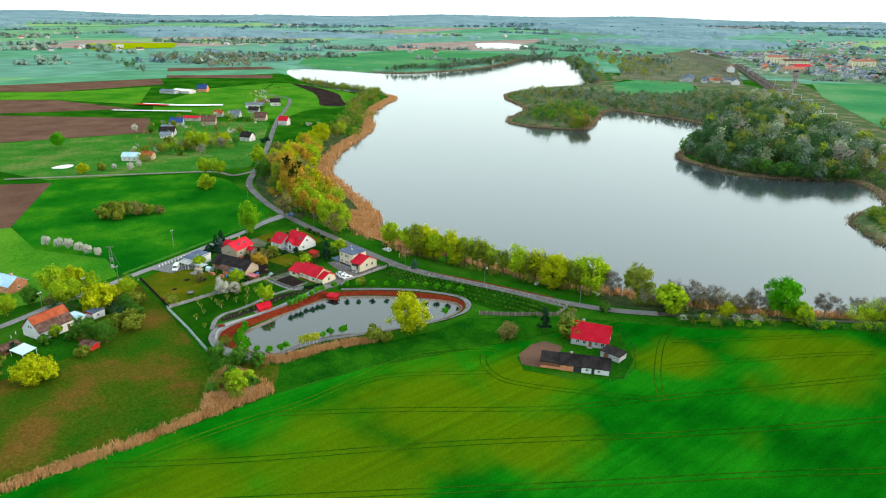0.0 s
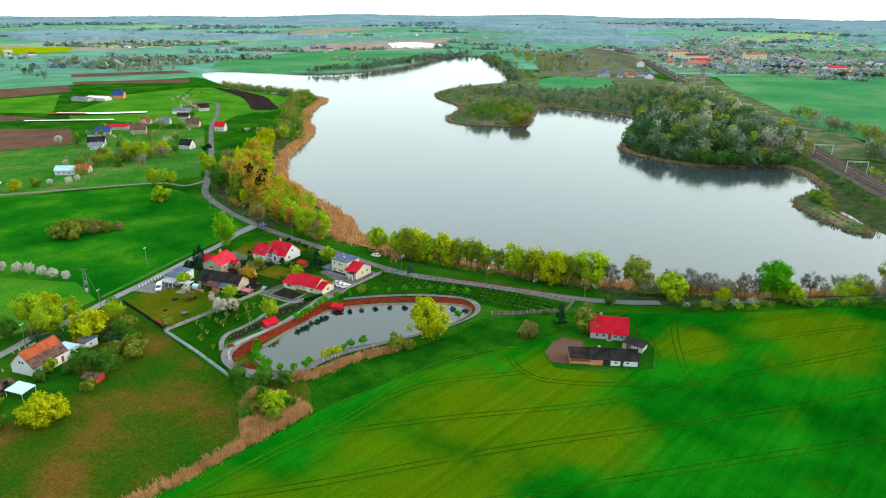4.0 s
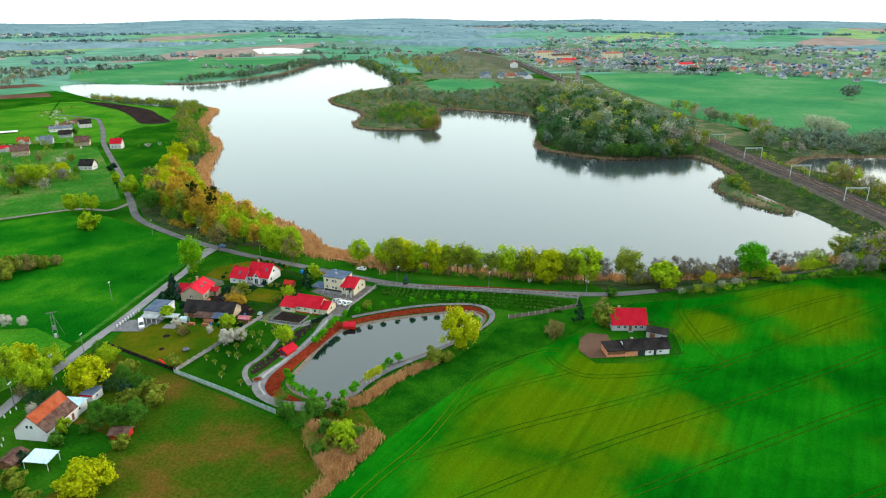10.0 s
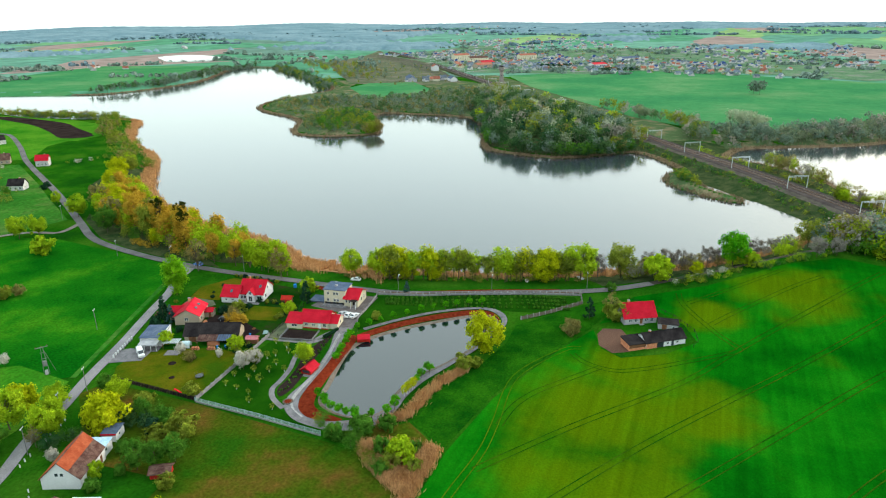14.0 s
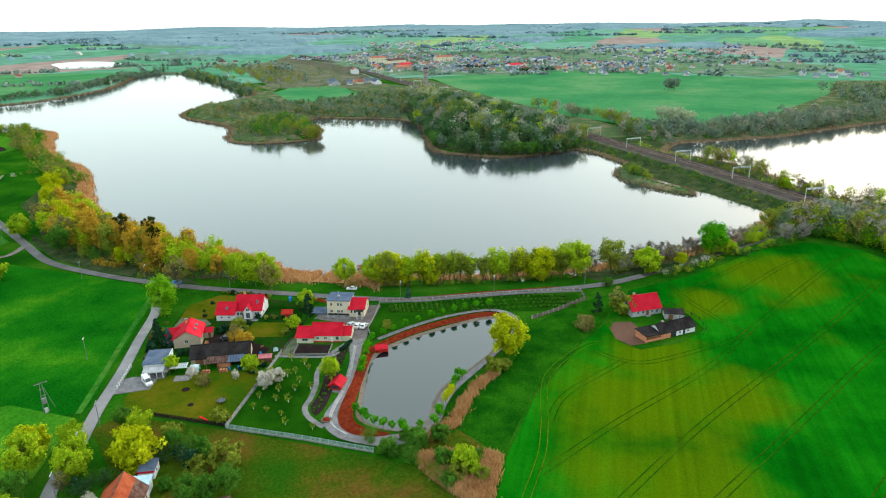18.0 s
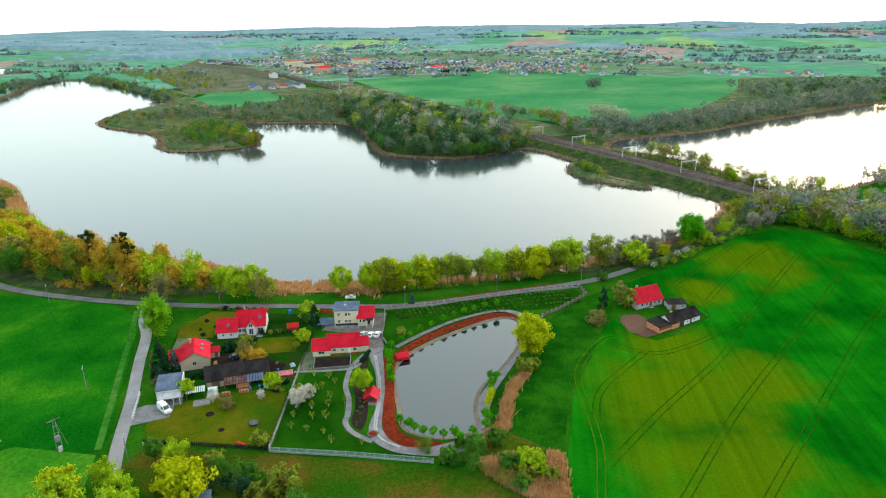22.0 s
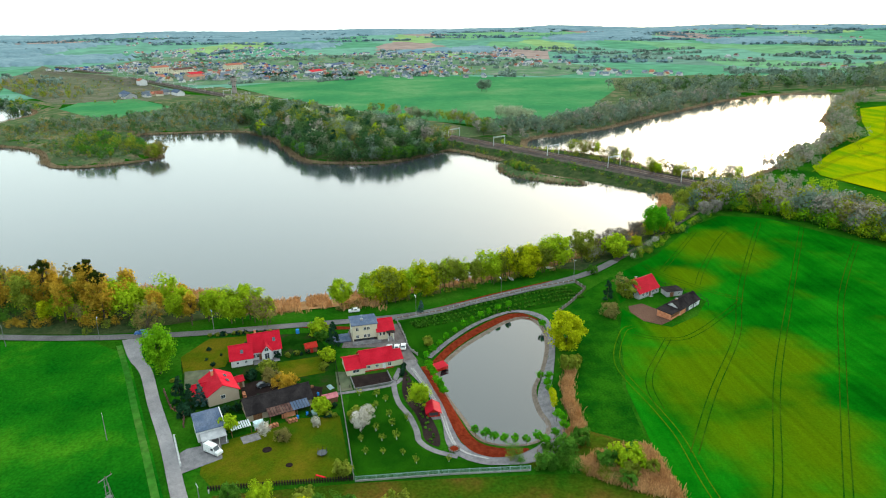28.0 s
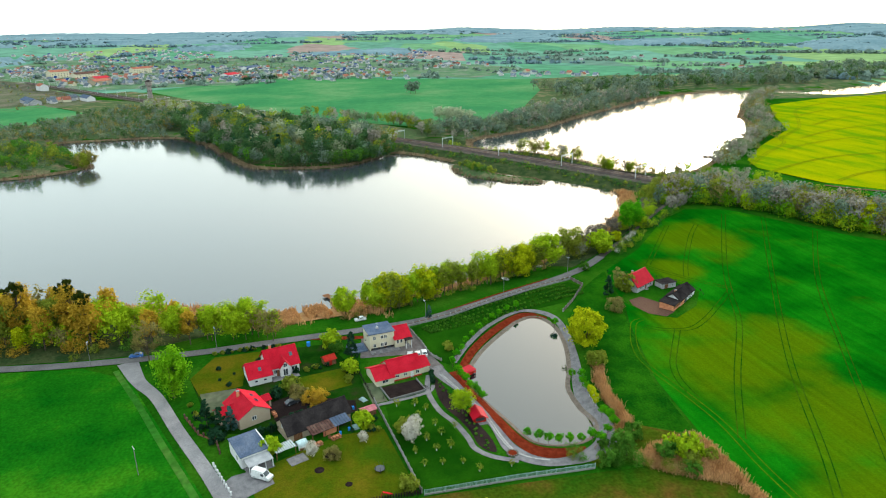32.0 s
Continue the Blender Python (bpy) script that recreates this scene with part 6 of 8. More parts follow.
# ---- fences and walls ----
def fence(name, line, step, post_geo, panel_geo, post_m, panel_m, label, sub=None, cat="fence", bars=0):
    """A fence along a line: a post at every step and a panel between; alike pieces share a mesh. sub: (name, geo, material) of a further piece per panel."""
    c = np.array(line, float)
    d = np.concatenate([[0], np.cumsum(np.linalg.norm(np.diff(c, axis=0), axis=1))])
    n = max(1, round(d[-1] / step))
    L = d[-1] / n
    s = np.linspace(0, d[-1], n + 1)
    P = np.stack([np.interp(s, d, c[:, 0]), np.interp(s, d, c[:, 1])], 1)
    Z = ground_z(P[:, 0], P[:, 1])
    f = empty(name, P[0][0], P[0][1], Z[0], 0, label, cat)
    inv = f.matrix_world.inverted()
    pm = mesh("post", post_geo(), post_m)
    qm = mesh("panel", panel_geo(L), panel_m)
    sm = mesh(sub[0], sub[1](L), sub[2]) if sub else None
    bm0 = mesh("bar", Geo().box(-0.03, -0.03, 0.42, 0.03, 0.03, 1.5), post_m) if bars else None
    for i in range(n + 1):
        a = P[min(i + 1, n)] - P[max(i - 1, 0)]
        o = new("post", pm)
        o.parent = f
        o.matrix_basis = inv @ pose(P[i][0], P[i][1], Z[i], 0, 0, math.degrees(math.atan2(a[1], a[0])))
    for i in range(n):
        a = P[i + 1] - P[i]
        m = inv @ pose(P[i][0], P[i][1], (Z[i] + Z[i + 1]) / 2, 0, 0, math.degrees(math.atan2(a[1], a[0])))
        for nm, me in (("panel", qm),) + (((sub[0], sm),) if sub else ()):
            o = new(nm, me)
            o.parent = f
            o.matrix_basis = m
        for k in range(bars):
            o = new("bar", bm0)
            o.parent = f
            o.matrix_basis = m @ pose(L * (k + 1) / (bars + 1), 0, 0)
    return f


def mesh_panel(L):
    return Geo().bar((0, 0, 1.45), (L, 0, 1.45), 0.07)


ROADWALL = [(148.6, 217.5), (153.6, 200.5), (164, 179.5), (172.2, 159), (177.2, 143.6)]
fence("road_wall", ROADWALL, 2.6, lambda: Geo().box(-0.2, -0.2, -0.3, 0.2, 0.2, 1.5), lambda L: Geo().box(0.1, -0.07, -0.3, L - 0.1, 0.07, 0.75), CONCRETE, CONCRETE,
      "low pale concrete wall with posts beside the road", ("rail", lambda L: Geo().box(0.1, -0.05, 1.1, L - 0.1, 0.05, 1.25), WOOD), "wall")
fence("plot_wall", [(177.2, 143.2), (169.5, 141), (156, 151), (147.5, 158.6)], 2.6, lambda: Geo().box(-0.16, -0.16, -0.3, 0.16, 0.16, 1.5), lambda L: Geo().box(0.1, -0.06, -0.3, L - 0.1, 0.06, 1.3), CONCRETE, STONE, "weathered concrete panel wall at the meadow edge", cat="wall")
fence("orchard_wall", [(146.6, 217), (134, 214.6), (126, 213.8), (121, 211)], 2.4, lambda: Geo().box(-0.14, -0.14, -0.3, 0.14, 0.14, 1.2), lambda L: Geo().box(0.1, -0.06, -0.3, L - 0.1, 0.06, 0.9), CONCRETE, CONCRETE, "low grey garden wall beside the drive", cat="wall")
fence("garden_fence", [(59.6, 228.6), (60, 207), (59.6, 186.8)], 2.5, lambda: Geo().box(-0.07, -0.07, -0.3, 0.07, 0.07, 1.6), mesh_panel, GREENMETAL, GREENMETAL, "pale green metal mesh fence on a concrete base",
      ("base_slab", lambda L: Geo().box(0.05, -0.12, -0.3, L - 0.05, 0.12, 0.42), CONCRETE), bars=11)
fence("picket_fence", [(60, 262.5), (60.2, 246), (60.2, 229.4)], 0.62, lambda: Geo().box(-0.16, -0.12, -0.2, 0.16, 0.12, 1.25), lambda L: Geo().box(0, -0.04, 0.55, L, 0.04, 0.7), DARKWOOD, DARKWOOD, "dark close-set picket fence round the lawn")
fence("plot_fence", [(60.6, 229), (77, 231.2), (102, 234.8)], 2.5, lambda: Geo().box(-0.12, -0.12, -0.3, 0.12, 0.12, 1.5), lambda L: Geo().box(0.1, -0.05, -0.2, L - 0.1, 0.05, 1.2), CONCRETE, CONCRETE, "pale concrete panel fence between two gardens")
fence("wire_fence", [(102, 234.8), (121, 237.6), (128, 238.4)], 2.5, lambda: Geo().box(-0.06, -0.06, -0.3, 0.06, 0.06, 1.4), lambda L: Geo().bar((0, 0, 1.3), (L, 0, 1.3), 0.06).bar((0, 0, 0.7), (L, 0, 0.7), 0.05).box(0, -0.04, -0.2, L, 0.04, 0.25), DARKWOOD, DARKWOOD, "dark wire fence beside the soil garden")
fence("bed_fence", [(103, 232), (106.5, 219.5), (104, 218)], 2.2, lambda: Geo().box(-0.05, -0.05, -0.2, 0.05, 0.05, 1.0), lambda L: Geo().bar((0, 0, 0.9), (L, 0, 0.9), 0.06).bar((0, 0, 0.45), (L, 0, 0.45), 0.06), DARKWOOD, DARKWOOD, "low dark fence along the soil bed")
fence("pillar_fence", [(70, 271.6), (82, 276.6)], 1.6, lambda: Geo().box(-0.2, -0.2, -0.3, 0.2, 0.2, 1.2), lambda L: Geo().box(0.2, -0.06, -0.3, L - 0.2, 0.06, 0.4), WHITE_W, CONCRETE, "white pillared garden fence beside the lane")
fence("brick_fence", [(87, 275.6), (92.5, 277), (97, 282), (106, 286.5)], 2.0, lambda: Geo().box(-0.2, -0.2, -0.3, 0.2, 0.2, 1.4), lambda L: Geo().box(0.2, -0.05, -0.2, L - 0.2, 0.05, 0.5), BROWN_ROOF, WOOD, "brick pillared garden fence beside the lane")
fence("meadow_fence", [(180, 125), (176.5, 117), (169, 107.5), (160, 100.5), (152.6, 98.6), (148, 100)], 4.0, lambda: Geo().box(-0.06, -0.06, -0.3, 0.06, 0.06, 1.2), lambda L: Geo().bar((0, 0, 1.05), (L, 0, 1.05), 0.06).bar((0, 0, 0.6), (L, 0, 0.6), 0.04), DARKWOOD, DARKWOOD, "thin dark wooden fence round the farmhouse plot")


def pond_rail():
    fence("pond_railing", [(66.6, 183.6), (71.6, 177.4), (79.4, 172.2), (90, 171.2), (100, 168.8), (110, 165.4)], 2.2, lambda: Geo().box(-0.05, -0.05, -0.3, 0.05, 0.05, 0.9), lambda L: Geo().bar((0, 0, 0.8), (L, 0, 0.8), 0.06), WOOD, WOOD, "low wooden railing along the pond walk", cat="railing")


pond_rail()


# ---- vehicles ----
def wheel(parent, x, y, r):
    t = Geo().tube((x, y - 0.11, r), (x, y + 0.11, r), r, r, 14)
    w = part("wheel", t, RUBBER, parent)
    part("rim", Geo().tube((x, y - 0.12, r), (x, y + 0.12, r), r * 0.6, r * 0.6, 10), STEEL, w)


def car(x, y, rot, paint, label, van=False):
    z = gz(x, y) + 0.14
    c = empty("van" if van else "car", x, y, z, rot, label, "van" if van else "car")
    L, W = (5.0, 1.9) if van else (4.2, 1.75)
    if van:
        prof = [(0, 0.35), (L, 0.35), (L, 0.95), (L - 0.9, 1.25), (L - 1.7, 2.15), (L - 2.1, 2.35), (0.1, 2.4), (0, 2.2)]
    else:
        prof = [(0, 0.3), (L, 0.3), (L, 0.72), (L - 0.3, 0.85), (L - 1.1, 0.95), (L - 1.8, 1.42), (1.0, 1.45), (0.25, 0.98), (0, 0.9)]
    g = Geo()
    n = len(prof)
    hi = max(p[1] for p in prof)
    vs = []
    for s in (-1, 1):
        for px, pz in prof:
            inset = 0.14 * max(0, (pz - 0.9) / (hi - 0.9))
            vs.append((px - L / 2, s * (W / 2 - inset), pz))
    g.add(vs, [tuple(range(n)), tuple(range(n, 2 * n))[::-1]] + [(i, (i + 1) % n, n + (i + 1) % n, n + i)[::-1] for i in range(n)])
    body = part("body", g, paint, c)
    if van:
        part("windscreen", Geo().slab([(L / 2 - 0.92, -0.8, 1.3), (L / 2 - 0.92, 0.8, 1.3), (L / 2 - 1.62, 0.72, 2.12), (L / 2 - 1.62, -0.72, 2.12)], 0.06), GLASS, c)
        for s in (-1, 1):
            part("side_window", Geo().box(L / 2 - 2.3, s * 0.93 - 0.05, 1.3, L / 2 - 1.5, s * 0.93 + 0.05, 1.9), GLASS, c)
    else:
        part("windscreen", Geo().slab([(L / 2 - 1.12, -0.72, 0.99), (L / 2 - 1.12, 0.72, 0.99), (L / 2 - 1.75, 0.64, 1.40), (L / 2 - 1.75, -0.64, 1.40)], 0.06), GLASS, c)
        part("rear_window", Geo().slab([(0.3 - L / 2, 0.7, 1.02), (0.3 - L / 2, -0.7, 1.02), (0.95 - L / 2, -0.62, 1.42), (0.95 - L / 2, 0.62, 1.42)], 0.06), GLASS, c)
        for s in (-1, 1):
            part("side_window", Geo().box(1.1 - L / 2, s * 0.79 - 0.05, 1.02, L / 2 - 1.8, s * 0.79 + 0.05, 1.36), GLASS, c)
    for s in (-1, 1):
        part("headlight", Geo().box(L / 2 - 0.06, s * 0.62 - 0.16, 0.6, L / 2 + 0.02, s * 0.62 + 0.16, 0.74), WHITE_P, c)
        part("tail_light", Geo().box(-L / 2 - 0.02, s * 0.66 - 0.12, 0.62, -L / 2 + 0.06, s * 0.66 + 0.12, 0.84), REDWOOD, c)
        for px in (0.85 - L / 2, L / 2 - 0.85):
            wheel(c, px, s * (W / 2 - 0.12), 0.34)
    return c


car(74.6, 264.8, -124, WHITE_P, "white delivery van parked beside the lawn", True)
car(147.4, 307, 92, BLUE_P, "blue car driving on the lake road")
car(158.0, 233, 100, WHITE_P, "white car parked on the lakeside verge")
car(126.2, 217.6, -5, WHITE_P, "white car parked on the forecourt")
car(126.6, 215.4, -5, WHITE_P, "white car parked beside another on the forecourt")
car(126.4, 220.2, -12, SILVER, "silver car parked on the forecourt")
car(106.4, 257.6, -65, DARK_P, "dark car parked behind the barn")



# ---- posts, poles, lamps ----
def street_lamp(x, y, rot):
    o = empty("street_lamp", x, y, gz(x, y), rot, "grey concrete street lamp beside the road", "lamp", "street lamps along the road")
    part("pole", Geo().tube((0, 0, -0.3), (0, 0, 7.4), 0.09, 0.06, 8), LAMPGREY, o)
    part("arm", Geo().tube((0, 0, 7.3), (1.1, 0, 7.8), 0.06, 0.05, 6), STEEL, o)
    part("lamp_head", Geo().box(1.0, -0.16, 7.72, 1.75, 0.16, 7.92), WHITE_P, o)
    return o


def power_pole(x, y, rot):
    o = empty("power_pole", x, y, gz(x, y), rot, "wooden power pole with a short crossarm", "pole", "poles beside the roads")
    part("pole", Geo().tube((0, 0, -0.4), (0, 0, 8.0), 0.11, 0.08, 8), LAMPGREY, o)
    arm = part("crossarm", Geo().bar((-0.8, 0, 7.6), (0.8, 0, 7.6), 0.12), STEEL, o)
    for s in (-0.7, 0, 0.7):
        part("insulator", Geo().tube((s, 0, 7.66), (s, 0, 7.95), 0.06, 0.04, 6), WHITE_P, arm)
    return o


lamp0 = street_lamp(151.5, 210, 10)
for x, y in [(144.6, 320), (165.6, 176)]:
    copy_thing(lamp0, pose(x, y, gz(x, y), 0, 0, 10))
pole0 = power_pole(83, 294, 30)
for x, y in [(147.6, 282), (183, 142), (52, 262), (176, 428), (39, 256), (142.5, 350), (24, 249)]:
    copy_thing(pole0, pose(x, y, gz(x, y), 0, 0, 30))


def transformer_pole():
    o = empty("transformer_pole", 54.5, 282, gz(54.5, 282), -30, "lattice power mast with transformer and white box", "pole")
    for s in (-0.5, 0.5):
        part("leg", Geo().bar((s * 1.6, 0, -0.3), (s * 0.5, 0, 9.5), 0.13), LAMPGREY, o)
    part("stay", Geo().bar((0.3, 0, 8.6), (2.6, 1.6, -0.2), 0.08), LAMPGREY, o)
    for z in (3.0, 5.5, 7.5):
        part("brace", Geo().bar((-0.7, 0, z), (0.7, 0, z), 0.12), LAMPGREY, o)
    a = part("crossarm", Geo().bar((-1.7, 0, 9.3), (1.7, 0, 9.3), 0.16), LAMPGREY, o)
    for s in (-1.5, 0, 1.5):
        part("insulator", Geo().tube((s, 0, 9.4), (s, 0, 9.9), 0.09, 0.05, 6), BROWN_ROOF, a)
    part("transformer", Geo().box(-0.6, -0.5, 3.1, 0.6, 0.5, 4.6), LAMPGREY, o)
    part("switch_box", Geo().box(-0.45, -0.5, 0.2, 0.45, -0.1, 1.7), GREY_W, o)


transformer_pole()


# ---- garden things ----
def small_things():
    t = empty("trampoline", 71, 237.3, gz(71, 237), 0, "small dark round trampoline on the lawn", "trampoline")
    part("mat", Geo().tube((0, 0, 0.62), (0, 0, 0.7), 1.25, 1.25, 18), DARK_P, t)
    for i in range(6):
        a = i * 1.047
        part("leg", Geo().tube((1.2 * math.cos(a), 1.2 * math.sin(a), -0.1), (1.2 * math.cos(a), 1.2 * math.sin(a), 1.7), 0.04, 0.04, 5), DARK_P, t)
    s = empty("play_slide", 61.8, 235.6, gz(62, 235.6), 100, "small red plastic garden slide", "slide")
    part("chute", Geo().slab([(0, -0.3, 0.1), (2.2, -0.3, 1.3), (2.2, 0.3, 1.3), (0, 0.3, 0.1)], 0.1), REDPLASTIC, s)
    part("ladder", Geo().bar((2.9, -0.25, -0.1), (2.25, -0.25, 1.3), 0.08).bar((2.9, 0.25, -0.1), (2.25, 0.25, 1.3), 0.08), REDPLASTIC, s)
    b = empty("water_tank", 142, 252, gz(142, 252), 0, "bright blue plastic water barrel", "barrel")
    part("barrel", Geo().tube((0, 0, -0.05), (0, 0, 1.5), 0.62, 0.6, 14), BLUEPLASTIC, b)
    part("lid", Geo().tube((0, 0, 1.5), (0, 0, 1.58), 0.64, 0.55, 14), BLUEPLASTIC, b)
    r = empty("garden_shed", 126.2, 247.2, gz(126, 245), -70, "small wooden shed with a red-brown roof", "shed")
    gable(r, 0, 0, 3.6, 3.2, 1.9, 2.8, WOOD, REDWOOD, over=0.3)
    door(r, 1.8, 0, 0, 0.9, 1.7, REDWOOD)
    p = empty("garden_shed", 94.4, 238.6, gz(94, 237), -70, "small shed with a faded pink roof", "shed")
    gable(p, 0, 0, 3.8, 2.4, 1.7, 2.3, WOOD, PINKROOF, over=0.25)
    c = empty("paved_terrace", 77.5, 258, gz(77.5, 256), -66, "small grey slab terrace on the lawn", "terrace")
    part("slab", Geo().box(0, 0, -0.3, 4.6, 3.4, 0.12), PAVING, c)
    w = empty("pergola", 80.6, 261.5, gz(82, 259), -66, "grey slatted pergola roof on posts", "pergola")
    for i in range(9):
        part("slat", Geo().box(i * 0.6, 0, 2.15, i * 0.6 + 0.4, 3.4, 2.25), STEEL, w)
    for x in (0.1, 5.1):
        for y in (0.2, 3.2):
            part("post", Geo().box(x - 0.07, y - 0.07, -0.3, x + 0.07, y + 0.07, 2.15), WOOD, w)
    g = empty("greenhouse", 83.6, 256.2, gz(84, 255), -66, "white curved plastic shelter beside the barn", "shelter")
    h = Geo()
    for x in (0, 2.6):
        for rr in (1.0, 0.95):
            h.v += [(x, 1.1 - 1.1 * rr * math.cos(math.pi * i / 8), 1.3 * rr * math.sin(math.pi * i / 8) + 0.8) for i in range(9)]
    for i in range(8):
        h.f += [(i, i + 1, i + 19, i + 18), (i + 10, i + 9, i + 27, i + 28), (i + 1, i, i + 9, i + 10), (i + 18, i + 19, i + 28, i + 27)]
    part("cover", h, BLUEWHITE, g)
    for y in (0.05, 2.15):
        part("side", Geo().box(0, y - 0.04, -0.2, 2.6, y + 0.04, 0.82), WHITE_P, g)
    for x, y, rr in ((67.6, 245, 1.0), (74.5, 251.5, 1.4), (79.6, 248.4, 1.8)):
        o = empty("flower_bed", x, y, gz(x, y) + 0.05, 0, "round dark bed dug into the lawn", "flower bed")
        part("soil", Geo().tube((0, 0, -0.2), (0, 0, 0.14), rr, rr * 0.8, 16), DARKSOIL, o)
    o = empty("stone_ring", 69.8, 204.2, gz(69.8, 204.2) + 0.1, 0, "round stone-edged flower bed in the paving", "flower bed")
    for i in range(12):
        a = i * 0.5236
        part("stone", Geo().box(math.cos(a) * 1.3 - 0.2, math.sin(a) * 1.3 - 0.2, 0, math.cos(a) * 1.3 + 0.2, math.sin(a) * 1.3 + 0.2, 0.34), STONE, o)
    part("soil", Geo().tube((0, 0, 0), (0, 0, 0.22), 1.2, 1.1, 14), MULCH, o)
    for x, y, a in ((187.4, 168, 20), (201, 148, 60)):
        k = empty("boat", x, y, gz(x, y) + 0.2, a, "small white boat lying on the shore", "boat")
        hull = Geo()
        ring = [(-1.9, 0.0), (-1.6, 0.6), (0.2, 0.75), (1.3, 0.5), (2.1, 0.0), (1.3, -0.5), (0.2, -0.75), (-1.6, -0.6)]
        hull.v = [(px, py, 0.62) for px, py in ring] + [(px * 0.8, py * 0.6, 0.0) for px, py in ring] + [(px * 0.88, py * 0.8, 0.6) for px, py in ring] + [(px * 0.75, py * 0.55, 0.12) for px, py in ring]
        hull.f = [(i, (i + 1) % 8, 8 + (i + 1) % 8, 8 + i)[::-1] for i in range(8)] + [(16 + i, 16 + (i + 1) % 8, 24 + (i + 1) % 8, 24 + i) for i in range(8)] + [(i, (i + 1) % 8, 16 + (i + 1) % 8, 16 + i) for i in range(8)] + [tuple(range(24, 32)), tuple(range(8, 16))[::-1]]
        part("hull", hull, WHITE_P, k)
        part("bench", Geo().box(-0.2, -0.6, 0.42, 0.15, 0.6, 0.48), WOOD, k)
    j = empty("jetty", 171, 250.6, LAKE_Z, 8, "narrow wooden jetty through the reeds", "jetty")
    for i in range(20):
        part("plank", Geo().box(i * 0.7, -0.5, 0.75, i * 0.7 + 0.62, 0.5, 0.82), PAVING, j)
    for i in range(5):
        part("pile", Geo().tube((i * 3.2 + 0.4, 0.4, -1.5), (i * 3.2 + 0.4, 0.4, 1.1), 0.09, 0.09, 6), WOOD, j)
    j2 = empty("jetty", 181, 239, LAKE_Z, 20, "short dark jetty with a platform", "jetty")
    for i in range(16):
        part("plank", Geo().box(i * 0.7, -0.5, 0.75, i * 0.7 + 0.62, 0.5, 0.82), WOOD, j2)
    part("platform", Geo().box(11.2, -1.4, 0.72, 14.2, 1.4, 0.84), WOOD, j2)


small_things()

# young fruit trees with pale stems in the garden
for x, y in [(94.2, 221.4), (86.3, 220.4), (81.8, 219.7), (91, 224.1), (88.5, 225.5), (75.4, 222.4), (69.6, 222.1), (75.6, 218.6), (68.8, 217.2), (83.9, 215.6), (75.5, 227.7), (97, 224), (98, 229), (65, 206), (65, 214), (70, 226.5), (80, 224)]:
    plant("sapling", x, y, RNG.uniform(2.2, 3.2), "young fruit trees in the garden")


def yard_clutter():
    """Firewood, barrels, pallets and covered heaps about the barn."""
    rng = np.random.default_rng(5)
    for x, y, a in ((86.6, 246.6, -66), (84.6, 251.4, -66), (101.4, 262.4, 20)):
        w = empty("woodpile", x, y, gz(x, y), a, "stack of split firewood beside the barn", "woodpile", "firewood stacks")
        for r in range(4):
            for k in range(9 - r % 2):
                part("log", Geo().tube((k * 0.3 + r % 2 * 0.15 - 1.2, -0.45, 0.14 + r * 0.26), (k * 0.3 + r % 2 * 0.15 - 1.2, 0.45, 0.14 + r * 0.26), 0.14, 0.13, 6), BRICK if (r + k) % 3 else WOOD, w)
    for x, y in ((89.6, 243), (88.2, 245.4), (99.6, 241)):
        b = empty("barrel", x, y, gz(x, y), 0, "blue plastic barrel by the barn", "barrel", "blue barrels")
        part("body", Geo().tube((0, 0, 0), (0, 0, 0.9), 0.32, 0.32, 12), BLUEPLASTIC, b)
        part("rim", Geo().tube((0, 0, 0.86), (0, 0, 0.94), 0.35, 0.35, 12), BLUEPLASTIC, b)
    for x, y, a in ((103.8, 237.8, 30), (90.6, 241.2, 10)):
        t = empty("tarpaulin", x, y, gz(x, y), a, "pale blue tarpaulin over a heap", "tarpaulin")
        g = Geo()
        for i in range(6):
            for k in range(5):
                e = math.sin(math.pi * i / 5) * math.sin(math.pi * k / 4)
                g.v.append((i * 0.5 - 1.25, k * 0.4 - 0.8, 0.06 + 0.75 * e ** 0.6 + rng.uniform(0, 0.06)))
        g.f = [(i * 5 + k, (i + 1) * 5 + k, (i + 1) * 5 + k + 1, i * 5 + k + 1) for i in range(5) for k in range(4)]
        part("sheet", g, GREENMETAL, t)
    for x, y, a in ((87.4, 248.2, 12), (97.6, 243.6, 40), (84, 255.4, -60), (104.4, 243.2, 5)):
        p = empty("pallet_stack", x, y, gz(x, y), a, "stack of weathered wooden pallets", "pallets", "pallet stacks")
        for z in range(3):
            for k in range(5):
                part("board", Geo().box(-0.6 + k * 0.26, -0.4, z * 0.16 + 0.1, -0.42 + k * 0.26, 0.4, z * 0.16 + 0.13), WOOD, p)
            for k in (-0.36, 0, 0.3):
                part("bearer", Geo().box(-0.6, k, z * 0.16 + 0.01, 0.6, k + 0.08, z * 0.16 + 0.1), WOOD, p)
    for a, b in (((109.3, 232.2), (101.6, 230.4)), ((111.6, 220.9), (104.4, 219.3)), ((101.5, 230.2), (104.3, 219.5))):
        g = Geo()
        g.bar((*a, gz(*a) + 0.3), (*b, gz(*b) + 0.3), 0.25, 0.7)
        w = empty("garden_wall", a[0], a[1], gz(*a), 0, "low grey wall round the soil bed", "wall", "bed walls")
        g.v = [(x - a[0], y - a[1], z - gz(*a)) for x, y, z in g.v]
        part("wall", g, LAMPGREY, w)


yard_clutter()

for x, y in [(128, 275), (130, 272), (125, 279), (121, 276), (133, 262), (135, 268), (132, 280)]:
    plant("darkbush", x, y, RNG.uniform(0.8, 1.6), "small dark shrubs on the lawn")

